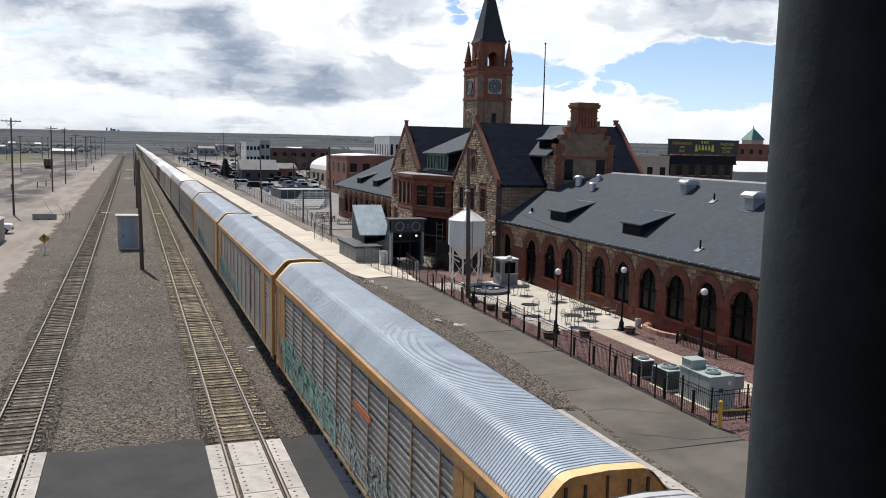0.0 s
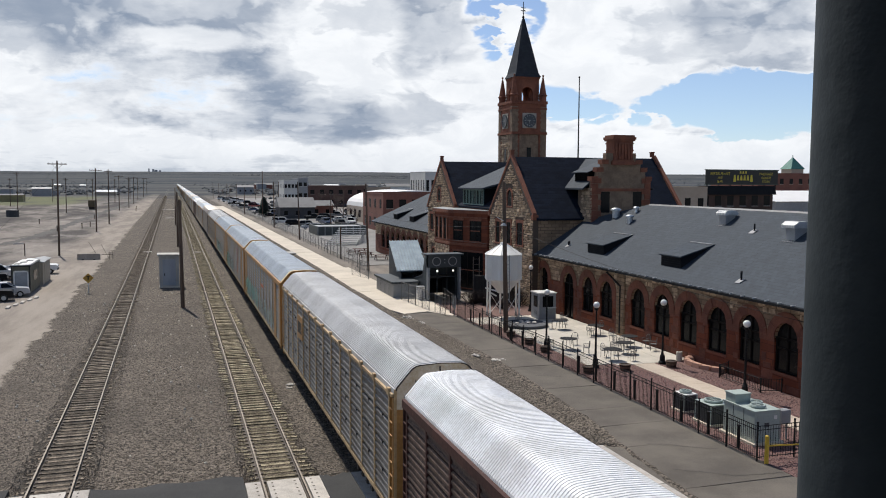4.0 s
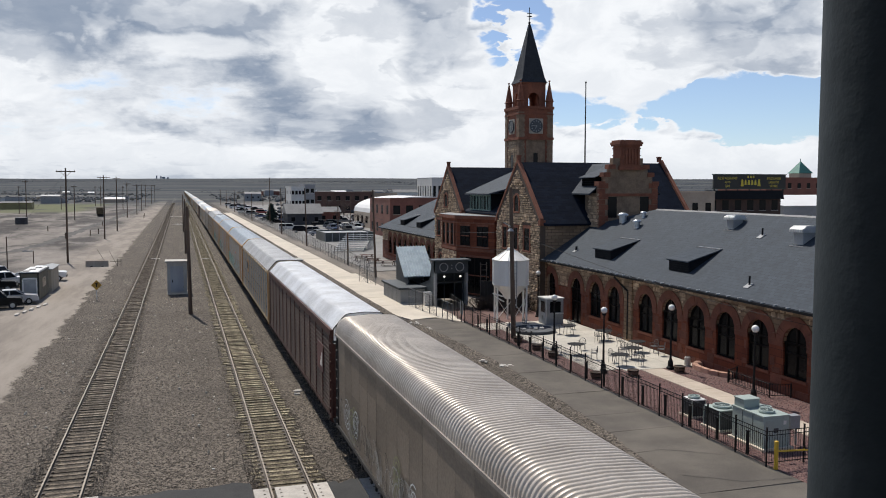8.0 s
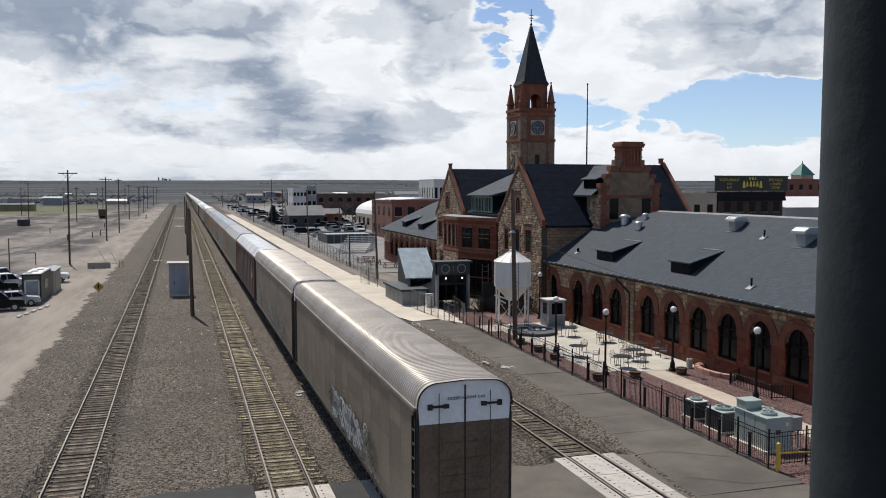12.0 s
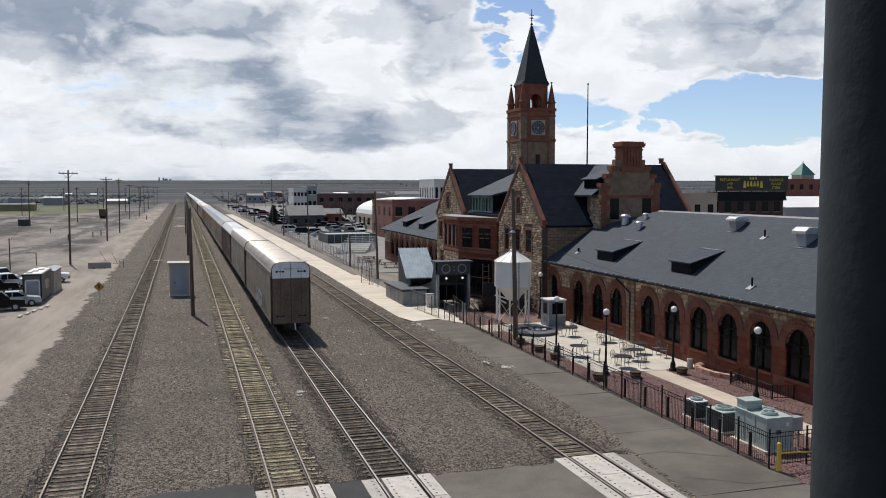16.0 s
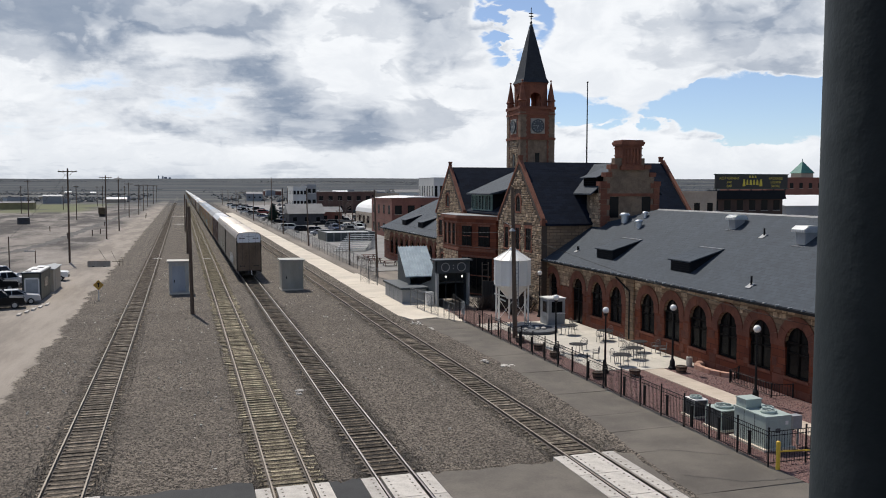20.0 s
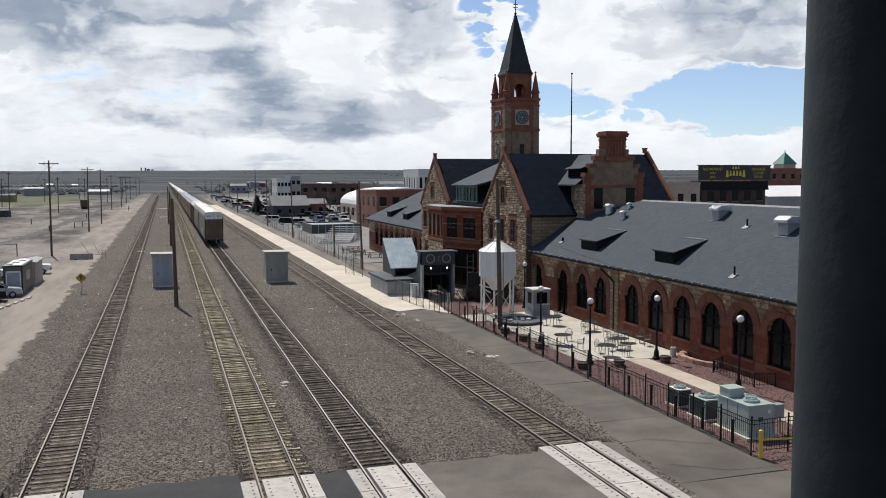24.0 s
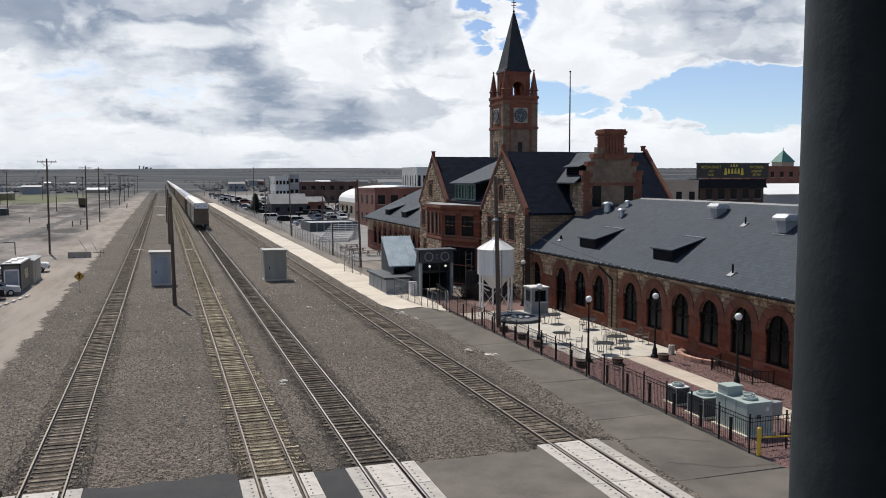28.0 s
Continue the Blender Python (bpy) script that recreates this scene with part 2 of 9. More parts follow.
    rough = blend(nt, sums(nt, "MULTIPLY", ramp(nt, ruts, 0.44, 0.36), 0.5), rough, (0.32, 0.29, 0.26))
    colour = blend(nt, ramp(nt, sums(nt, "ADD", x, sums(nt, "MULTIPLY", patch, 8.0)), -10.5, -15.0), colour, rough)
    # bare ground on the town side
    town = blend(nt, ramp(nt, dust, 0.3, 0.7), (0.26, 0.225, 0.19), (0.16, 0.142, 0.122))
    colour = blend(nt, ramp(nt, sums(nt, "ADD", x, sums(nt, "MULTIPLY", patch, 3.0)), 21.5, 24.5), colour, town)
    # prairie in the distance, bluish haze painted into its darker tones
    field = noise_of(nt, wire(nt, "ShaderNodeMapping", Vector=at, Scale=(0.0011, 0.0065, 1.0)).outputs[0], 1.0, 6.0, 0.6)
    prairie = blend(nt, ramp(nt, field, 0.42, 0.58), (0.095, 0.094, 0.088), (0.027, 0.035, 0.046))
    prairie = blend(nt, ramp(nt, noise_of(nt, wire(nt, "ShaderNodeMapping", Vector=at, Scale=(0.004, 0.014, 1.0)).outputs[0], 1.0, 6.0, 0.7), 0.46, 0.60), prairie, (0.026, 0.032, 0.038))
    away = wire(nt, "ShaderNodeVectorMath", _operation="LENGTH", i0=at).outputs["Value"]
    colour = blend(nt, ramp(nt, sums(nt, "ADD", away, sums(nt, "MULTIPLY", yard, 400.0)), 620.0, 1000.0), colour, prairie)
    grass = sums(nt, "MULTIPLY", ramp(nt, x, -38.0, -52.0), sums(nt, "MULTIPLY", ramp(nt, y, 395.0, 440.0), ramp(nt, y, 640.0, 590.0)))
    colour = blend(nt, sums(nt, "MULTIPLY", grass, ramp(nt, yard, 0.25, 0.5)), colour, (0.125, 0.13, 0.07))
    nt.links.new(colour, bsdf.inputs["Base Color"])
    bsdf.inputs["Roughness"].default_value = 0.95
    bsdf.inputs["Specular IOR Level"].default_value = 0.15
    height = sums(nt, "ADD", sums(nt, "MULTIPLY", stones.outputs["Distance"], -0.5), sums(nt, "MULTIPLY", grain, 0.6))
    nt.links.new(wire(nt, "ShaderNodeBump", Strength=0.8, Distance=0.04, Height=height).outputs[0], bsdf.inputs["Normal"])
    return m


EARTH = ground_material()
STEEL = plain("rail_steel", (0.40, 0.37, 0.34), (0.28, 0.25, 0.225), rough=0.42, metal=1.0, bump=0.1, scale=0.6)
DULL_STEEL = plain("dull_rail_steel", (0.27, 0.23, 0.185), (0.19, 0.157, 0.123), rough=0.65, metal=0.3, bump=0.1, scale=0.6)
RUST = plain("rail_rust", (0.112, 0.089, 0.069), (0.068, 0.055, 0.045), rough=0.85, fine=12)
TIE = plain("tie_wood", (0.255, 0.21, 0.16), (0.07, 0.057, 0.045), rough=0.92, scale=2.0, fine=16, bump=0.8, vary=0.5, spec=0.12)
TIE_TAN = plain("tie_tan", (0.39, 0.335, 0.228), (0.11, 0.092, 0.061), rough=0.92, scale=2.0, fine=16, bump=0.8, vary=0.5, spec=0.12)
TIE_DARK = plain("tie_oiled", (0.19, 0.152, 0.112), (0.035, 0.028, 0.021), rough=0.85, scale=2.0, fine=16, bump=0.8, vary=0.45, spec=0.12)
ASPHALT = plain("asphalt", (0.048, 0.047, 0.046), (0.032, 0.032, 0.032), rough=0.92, scale=0.6, fine=30, bump=0.5, spec=0.3)
OLD_ASPHALT = plain("worn_asphalt", (0.158, 0.138, 0.115), (0.094, 0.082, 0.070), rough=0.93, scale=0.35, fine=18, bump=0.5, spec=0.25, vary=0.10)
PANEL = plain("crossing_concrete", (0.50, 0.46, 0.41), (0.33, 0.30, 0.265), rough=0.88, scale=1.4, fine=22, bump=0.4, vary=0.12)
CONCRETE = plain("pale_concrete", (0.60, 0.53, 0.43), (0.47, 0.41, 0.33), rough=0.9, scale=0.35, fine=14, bump=0.25, vary=0.06)
PATIO = plain("patio_concrete", (0.54, 0.495, 0.42), (0.42, 0.385, 0.325), rough=0.9, scale=0.6, fine=14, bump=0.2, vary=0.05)
LAVA = plain("red_gravel", (0.20, 0.105, 0.09), (0.07, 0.042, 0.038), rough=0.95, scale=7.0, fine=18, bump=1.0, deep=0.04)
SLATE = plain("roof_slate", (0.075, 0.081, 0.092), (0.043, 0.047, 0.055), rough=0.62, scale=1.3, fine=9, bump=0.5, deep=0.02)
SLATE_DARK = plain("blue_slate", (0.020, 0.025, 0.036), (0.012, 0.015, 0.022), rough=0.68, scale=1.5, fine=9, bump=0.6, deep=0.02)
RED = plain("red_sandstone", (0.235, 0.084, 0.046), (0.14, 0.05, 0.029), rough=0.92, scale=1.1, fine=10, bump=0.7, deep=0.02)
BUFF = plain("buff_sandstone", (0.50, 0.375, 0.25), (0.27, 0.19, 0.125), rough=0.95, scale=2.4, fine=9, bump=0.9, deep=0.04, vary=0.38, island=True)
BUFF_WALL = plain("buff_masonry", (0.25, 0.175, 0.115), (0.145, 0.10, 0.066), rough=0.95, scale=1.6, fine=8, bump=0.8, deep=0.03)
MORTAR = plain("dark_mortar", (0.085, 0.062, 0.046), rough=0.95)
DARK_WOOD = plain("dark_timber", (0.012, 0.009, 0.0075), rough=0.75, spec=0.12)
PANE = glass("dark_glass")
COPPER = plain("green_copper", (0.15, 0.24, 0.21), (0.10, 0.16, 0.145), rough=0.7)
IRON = plain("black_iron", (0.013, 0.0125, 0.0125), rough=0.6, spec=0.2)
WHITE = plain("white_paint", (0.72, 0.71, 0.68), (0.58, 0.56, 0.53), rough=0.55, scale=0.9, streak=0.3)
GREY_PAINT = plain("grey_paint", (0.30, 0.31, 0.315), (0.23, 0.235, 0.24), rough=0.6)
GALV = plain("galvanised_steel", (0.55, 0.57, 0.59), (0.40, 0.42, 0.44), rough=0.42, metal=0.85, scale=2.5, bump=0.1)
POLE = plain("pole_wood", (0.13, 0.085, 0.058), (0.07, 0.05, 0.037), rough=0.9, scale=2, fine=14, streak=0.15, bump=0.7)
YELLOW = plain("yellow_paint", (0.68, 0.46, 0.045), (0.55, 0.35, 0.03), rough=0.55)
COLUMN = plain("column_paint", (0.038, 0.047, 0.053), (0.028, 0.036, 0.041), rough=0.62, scale=5, fine=16, bump=0.4, deep=0.006, spec=0.1)


# ---- mesh tools ----
class Mesh:
    """Collects plain faces for one mesh."""

    def __init__(self):
        self.v, self.f = [], []

    def face(self, *points):
        n = len(self.v)
        self.v.extend(tuple(p) for p in points)
        self.f.append(tuple(range(n, n + len(points))))
        return self

    def hexa(self, p):
        n = len(self.v)
        self.v.extend(tuple(q) for q in p)
        for q in ((3, 2, 1, 0), (4, 5, 6, 7), (0, 1, 5, 4), (1, 2, 6, 5), (2, 3, 7, 6), (3, 0, 4, 7)):
            self.f.append(tuple(n + k for k in q))
        return self

    def box(self, x0, x1, y0, y1, z0, z1):
        return self.hexa([(x0, y0, z0), (x1, y0, z0), (x1, y1, z0), (x0, y1, z0), (x0, y0, z1), (x1, y0, z1), (x1, y1, z1), (x0, y1, z1)])

    def prism(self, outline, axis, a, b):
        """An outline of (u, w) pushed along x (outline y, z), y (outline x, z) or z (outline x, y), from a to b."""
        def at(p, d):
            return {"x": (d, p[0], p[1]), "y": (p[0], d, p[1]), "z": (p[0], p[1], d)}[axis]
        n, k = len(self.v), len(outline)
        self.v.extend(at(p, a) for p in outline)
        self.v.extend(at(p, b) for p in outline)
        self.f.append(tuple(n + i for i in range(k)))
        self.f.append(tuple(n + k + i for i in reversed(range(k))))
        for i in range(k):
            j = (i + 1) % k
            self.f.append((n + i, n + k + i, n + k + j, n + j))
        return self

    def tube(self, p, q, r, r2=None, sides=8):
        p, q = Vector(p), Vector(q)
        r2 = r if r2 is None else r2
        d = (q - p).normalized()
        u = d.orthogonal().normalized()
        w = d.cross(u)
        n = len(self.v)
        for c, s in ((p, r), (q, r2)):
            for i in range(sides):
                a = 2 * math.pi * i / sides
                self.v.append(tuple(c + s * (math.cos(a) * u + math.sin(a) * w)))
        for i in range(sides):
            j = (i + 1) % sides
            self.f.append((n + i, n + j, n + sides + j, n + sides + i))
        self.f.append(tuple(n + i for i in reversed(range(sides))))
        self.f.append(tuple(n + sides + i for i in range(sides)))
        return self

    def ball(self, c, r, rings=8, sides=14, squash=1.0):
        n = len(self.v)
        for i in range(rings + 1):
            a = math.pi * i / rings
            for j in range(sides):
                b = 2 * math.pi * j / sides
                self.v.append((c[0] + r * math.sin(a) * math.cos(b), c[1] + r * math.sin(a) * math.sin(b), c[2] + squash * r * math.cos(a)))
        for i in range(rings):
            for j in range(sides):
                k = (j + 1) % sides
                self.f.append((n + i * sides + j, n + (i + 1) * sides + j, n + (i + 1) * sides + k, n + i * sides + k))
        return self

    def lathe(self, c, profile, sides=20):
        """Turned about z: profile of (radius, height)."""
        n = len(self.v)
        for r, z in profile:
            for j in range(sides):
                b = 2 * math.pi * j / sides
                self.v.append((c[0] + r * math.cos(b), c[1] + r * math.sin(b), c[2] + z))
        for i in range(len(profile) - 1):
            for j in range(sides):
                k = (j + 1) % sides
                self.f.append((n + i * sides + j, n + i * sides + k, n + (i + 1) * sides + k, n + (i + 1) * sides + j))
        return self

    def sheet(self, grid):
        """Rows of points joined into quads."""
        n, w = len(self.v), len(grid[0])
        for row in grid:
            self.v.extend(tuple(p) for p in row)
        for i in range(len(grid) - 1):
            for j in range(w - 1):
                self.f.append((n + i * w + j, n + i * w + j + 1, n + (i + 1) * w + j + 1, n + (i + 1) * w + j))
        return self

    def data(self, name, material, smooth=False):
        me = bpy.data.meshes.new(name)
        me.from_pydata(self.v, [], self.f)
        me.materials.append(material)
        if smooth:
            me.polygons.foreach_set("use_smooth", [True] * len(me.polygons))
        me.update()
        return me


def part(name, mesh, material, parent, label="", smooth=False):
    """One mesh under a thing or a part, its points given in the space in which the thing was set up."""
    data = mesh.data(name, material, smooth) if isinstance(mesh, Mesh) else mesh
    ob = new(name, data)
    ob.parent = parent
    if parent.parent is None:
        ob.matrix_parent_inverse = Matrix.Translation(-parent.location)
    if label:
        ob["label"] = label
    return ob


def piece(name, data, parent, m):
    """A repeat of a mesh under a thing, at the pose m of the thing's set-up space."""
    ob = new(name, data)
    ob.parent = parent
    if parent.parent is None:
        ob.matrix_parent_inverse = Matrix.Translation(-parent.location)
    ob.matrix_basis = m
    return ob


def thing(name, at, label, category, group="", kind=""):
    ob = new(name)
    ob.location = at
    ob.empty_display_size = 0.3
    return tagged(ob, label, category, group, kind)


def solid(name, mesh, material, label, category, group="", kind="", smooth=False):
    return tagged(new(name, mesh.data(name, material, smooth)), label, category, group, kind)


rng = random.Random(7)

# ---- ground ----
def make_ground():
    def steps(far, near, n):
        return [near + (far - near) * (i / n) ** 2.2 for i in range(1, n + 1)]
    xs = sorted([-x for x in steps(4700, 60, 22)] + [-60, -30, 0, 30, 60] + steps(4700, 60, 22))
    ys = sorted([-y for y in steps(1500, 20, 8)] + [-20, 40, 100] + steps(4700, 100, 34))

    def height(x, y):
        r = math.hypot(x, y)
        k = min(max((r - 900) / 3500, 0.0), 1.0)
        return -0.2 + k * k * (3 - 2 * k) * (49 + 14 * noise.noise((x / 900, y / 1400, 0.3)))

    m = Mesh().sheet([[(x, y, height(x, y)) for x in xs] for y in ys])
    solid("ground", m, EARTH, "grey ballast, pale packed earth and haze-tinted distant prairie", "ground", kind="structure", smooth=True)


make_ground()
GAUGE = 1.505
TRACKS = {"siding": (-4.49, 0.0, TIE), "second": (3.78, 0.0, TIE_TAN), "main": (7.82, 0.0, TIE_DARK), "platform": (16.23, -0.00404, TIE)}
rail_outline = [(-0.07, -0.165), (0.07, -0.165), (0.07, -0.15), (0.012, -0.13), (0.012, -0.045), (0.036, -0.035), (0.036, -0.003), (0.028, 0.0), (-0.028, 0.0), (-0.036, -0.003), (-0.036, -0.035), (-0.012, -0.045), (-0.012, -0.13), (-0.07, -0.15)]


def make_tracks():
    # ballast buries the tie ends of all tracks but the tan one
    half = {TIE: 1.03, TIE_DARK: 1.0, TIE_TAN: 1.28}
    tie_mesh = {mat: Mesh().box(-h, h, -0.11, 0.11, -0.36, -0.16).data("tie", mat) for mat, h in half.items()}
    for name, (x, lean, wood) in TRACKS.items():
        tr = thing("railway_track", (x, 0, 0), "steel rails on weathered wooden ties in grey ballast" if wood is not TIE_DARK else "steel rails on dark oil-stained ties in ballast", "railway track", "parallel railway tracks", "structure")
        turn = Matrix.Rotation(-lean, 4, "Z")
        for side in (-1, 1):
            foot = [(u * 1.0 + side * GAUGE / 2, w) for u, w in rail_outline]
            web = Mesh().prism(foot, "y", -40.0, 1500.0)
            for i, p in enumerate(web.v):
                web.v[i] = (x + p[0] - (-lean) * p[1], p[1], p[2] - 0.004)
            r = part("rail", web, RUST, tr)
            top = Mesh().box(side * GAUGE / 2 - 0.033, side * GAUGE / 2 + 0.033, -40.0, 1500.0, -0.02, 0.0)
            for i, p in enumerate(top.v):
                top.v[i] = (x + p[0] + lean * p[1], p[1], p[2])
            part("railhead", top, STEEL if name == "main" else DULL_STEEL, r, "polished running surface" if name == "main" else "dull brown running surface")
        near, far = 120, Mesh()
        n = 0
        y = 31.95
        while y < 640:
            dx, dy, a = rng.choice((-1, 1)) * rng.uniform(0, 0.16), rng.uniform(-0.045, 0.045), rng.uniform(-0.03, 0.03)
            cx = x + lean * y
            if n < near:
                piece("tie", tie_mesh[wood], tr, pose(cx + dx, y + dy, rng.uniform(-0.03, 0.014), 0, 0, math.degrees(a)))
            else:
                far.box(cx + dx - half[wood], cx + dx + half[wood], y + dy - 0.11, y + dy + 0.11, -0.36, -0.165 + rng.uniform(-0.015, 0.01))
            n += 1
            y += 0.5
        rest = part("far_ties", far, wood, tr)
        rest["kind"] = "stuff"
        plates = Mesh()
        y = 31.95
        while y < 110:
            for side in (-1, 1):
                cx = x + lean * y + side * GAUGE / 2
                plates.box(cx - 0.17, cx + 0.17, y - 0.09, y + 0.09, -0.19, -0.148)
            y += 0.5
        part("plate_row", plates, RUST, tr)["kind"] = "stuff"


make_tracks()


BALLAST_STONE = plain("ballast_stone", (0.235, 0.20, 0.16), (0.10, 0.085, 0.068), rough=0.95, vary=0.5, spec=0.15, island=True, bump=0)


def loose_ballast():
    """Broken stones lying on the ballast and spilled over the tie ends, nearest part only."""
    r = np.random.default_rng(19)
    count = 62000
    x = r.uniform(-9.0, 19.2, count)
    y = 31.8 + 50.0 * r.random(count) ** 1.7
    heaped = r.random(count) < 0.30
    shoulder = np.array([-4.49, 3.78, 7.82, 16.23])[r.integers(0, 4, count)] + r.choice((-1, 1), count) * r.uniform(0.95, 1.5, count)
    x[heaped] = (shoulder - 0.00404 * y * (shoulder > 12))[heaped]
    size = r.uniform(0.016, 0.036, count)
    turn = r.uniform(0, 6.28, count)
    base = np.full(count, -0.205)
    keep = np.ones(count, bool)
    for xc, lean in ((-4.49, 0.0), (3.78, 0.0), (7.82, 0.0), (16.23, -0.00404)):
        off = np.abs(x - xc - lean * y)
        keep &= ~((off < 0.95) & (r.random(count) < 0.93))
        rails = np.abs(off - GAUGE / 2) < 0.14
        keep &= ~rails
        ends = (off > 0.9) & (off < 1.6)
        base[ends] = -0.185 + 0.05 * r.random(ends.sum())
        keep &= ~(ends & (r.random(count) < 0.25))
    edge = np.interp(y, [31.5, 34.4, 42.0, 49.0, 57.0, 64.0], [18.3, 18.75, 19.2, 19.5, 19.25, 18.95])
    edge[y > 66] = 17.6
    bank = x > edge - 0.9
    base[bank] = -0.10 + 0.09 * r.random(bank.sum())
    keep &= x < edge - 0.1 + 0.2 * r.random(count) ** 2
    x, y, size, turn, base = x[keep], y[keep], size[keep], turn[keep], base[keep]
    c, d = size * np.cos(turn), size * np.sin(turn)
    k = r.uniform(0.5, 1.0, len(x))
    high = base + size * r.uniform(0.7, 1.3, len(x))
    v = np.stack([np.stack([x + c, y + d, base], 1), np.stack([x - d * k, y + c * k, base], 1), np.stack([x - c, y - d, base], 1), np.stack([x + d * k, y - c * k, base], 1),
                  np.stack([x + 0.45 * c, y + 0.45 * d, high], 1), np.stack([x - 0.4 * c, y - 0.4 * d, high * 0.9 + base * 0.1], 1)], 1)
    f = np.array([(0, 1, 4), (1, 5, 4), (1, 2, 5), (2, 3, 5), (3, 4, 5), (3, 0, 4)])
    faces = (np.arange(len(x))[:, None, None] * 6 + f[None]).reshape(-1, 3)
    me = bpy.data.meshes.new("loose_ballast")
    me.from_pydata(v.reshape(-1, 3), [], faces)
    me.materials.append(BALLAST_STONE)
    tagged(new("loose_ballast", me), "broken grey ballast stones scattered round the tracks", "ballast", kind="stuff")


loose_ballast()


def make_crossing():
    road = thing("level_crossing", (5, 26, 0), "black asphalt crossing with bolted concrete track panels", "level crossing", kind="structure")
    edges = [-7.7, -4.49 - 1.42, -4.49 + 1.42, 3.78 - 1.42, 3.78 + 1.42, 7.82 - 1.42, 7.82 + 1.42, 16.1 - 1.42]
    ends = [33.3, 0, 32.4, 0, 31.55, 0, 31.3]
    for i in range(0, len(edges) - 1, 2):
        a, b, end = edges[i], edges[i + 1], ends[i]
        pts = [(a, 10.0), (b, 10.0)] + [(b + (a - b) * k / 9, end + rng.uniform(-0.2, 0.2)) for k in range(10)]
        part("asphalt_strip", Mesh().prism(pts, "z", -0.25, -0.012), OLD_ASPHALT if i == 6 else ASPHALT, road)
    gauge_slab = Mesh().box(-0.60, 0.60, 0.02, 2.42, -0.2, -0.006).data("centre_panel", PANEL)
    field_slab = Mesh().box(-0.28, 0.28, 0.02, 2.42, -0.2, -0.006).data("field_panel", PANEL)
    bolts = Mesh()
    for x, yy in ((-4.49, 32.6), (3.78, 31.6), (7.82, 31.6), (16.1, 31.8)):
        for k in range(5):
            y = yy - 2.44 * (k + 1)
            piece("centre_panel", gauge_slab, road, pose(x, y, 0))
            for s in (-1, 1):
                piece("field_panel", field_slab, road, pose(x + s * 1.12, y, 0))
                for j in range(6):
                    bolts.tube((x + s * 1.02, y + 0.25 + 0.38 * j, -0.01), (x + s * 1.02, y + 0.25 + 0.38 * j, 0.004), 0.045, sides=6)
                    bolts.tube((x + s * 0.42, y + 0.25 + 0.38 * j, -0.01), (x + s * 0.42, y + 0.25 + 0.38 * j, 0.004), 0.045, sides=6)
    part("bolt_field", bolts, RUST, road)["kind"] = "stuff"


make_crossing()


# ---- train ----
def paint(name, a, b, rough=0.5, metal=0.0, **more):
    return plain(name, a, b, rough=rough, metal=metal, scale=0.5, fine=9, bump=0.15, streak=0.35, **more)


def patchy(m, high=0.78):
    """Repainted patches: each stretch of a panel's height differs a little."""
    nt = m.node_tree
    bsdf = nt.nodes["Principled BSDF"]
    link = bsdf.inputs["Base Color"].links[0]
    was = link.from_socket
    z = wire(nt, "ShaderNodeSeparateXYZ", Vector=wire(nt, "ShaderNodeTexCoord").outputs["Object"]).outputs[2]
    key = wire(nt, "ShaderNodeCombineXYZ", X=sums(nt, "FLOOR", sums(nt, "DIVIDE", z, high)), Y=wire(nt, "ShaderNodeObjectInfo").outputs["Random"]).outputs[0]
    chance = wire(nt, "ShaderNodeTexWhiteNoise", Vector=key).outputs["Value"]
    value = wire(nt, "ShaderNodeMapRange", Value=chance, To_Min=0.74, To_Max=1.2).outputs[0]
    nt.links.new(wire(nt, "ShaderNodeHueSaturation", Value=value, Color=was).outputs[0], bsdf.inputs["Base Color"])
    return m


BEIGE = patchy(paint("beige_car_paint", (0.195, 0.156, 0.118), (0.138, 0.109, 0.082), vary=0.04))
BEIGE_RAIL = paint("beige_rail", (0.30, 0.265, 0.225), (0.20, 0.175, 0.15))
BEIGE_ROOF = paint("grey_beige_roof", (0.54, 0.475, 0.40), (0.40, 0.345, 0.285), rough=0.38, metal=0.25)
SILVER = paint("silver_panel", (0.315, 0.30, 0.28), (0.145, 0.128, 0.11), rough=0.5, metal=0.35, vary=0.12)
DULL_SILVER = paint("dull_silver_panel", (0.225, 0.215, 0.20), (0.10, 0.088, 0.076), rough=0.55, metal=0.3, vary=0.15)
SILVER_ROOF = paint("silver_roof", (0.43, 0.475, 0.515), (0.33, 0.36, 0.39), rough=0.42, metal=0.22)
GREY_ROOF = paint("warm_grey_roof", (0.54, 0.535, 0.525), (0.40, 0.39, 0.38), rough=0.5, metal=0.15)
BRIGHT_ROOF = paint("bright_roof", (0.84, 0.84, 0.84), (0.60, 0.59, 0.57), rough=0.45, metal=0.12)
CAR_YELLOW = paint("car_yellow", (0.43, 0.222, 0.064), (0.25, 0.125, 0.040), rough=0.6)
RUSTY_YELLOW = paint("rusty_yellow", (0.42, 0.22, 0.06), (0.21, 0.105, 0.04), rough=0.75)
CAP_YELLOW = paint("pale_yellow_cap", (0.74, 0.55, 0.27), (0.66, 0.46, 0.2), rough=0.55)
CREAM = paint("tan_posts", (0.45, 0.315, 0.165), (0.27, 0.18, 0.09), rough=0.6)
BROWN = paint("brown_panel", (0.155, 0.106, 0.082), (0.055, 0.036, 0.029), rough=0.75, vary=0.25, spec=0.2)
MAROON = paint("maroon_posts", (0.085, 0.036, 0.028), (0.05, 0.024, 0.02), rough=0.7, spec=0.2)
WHITE_END = paint("white_end", (0.84, 0.84, 0.84), (0.70, 0.70, 0.69), rough=0.6)
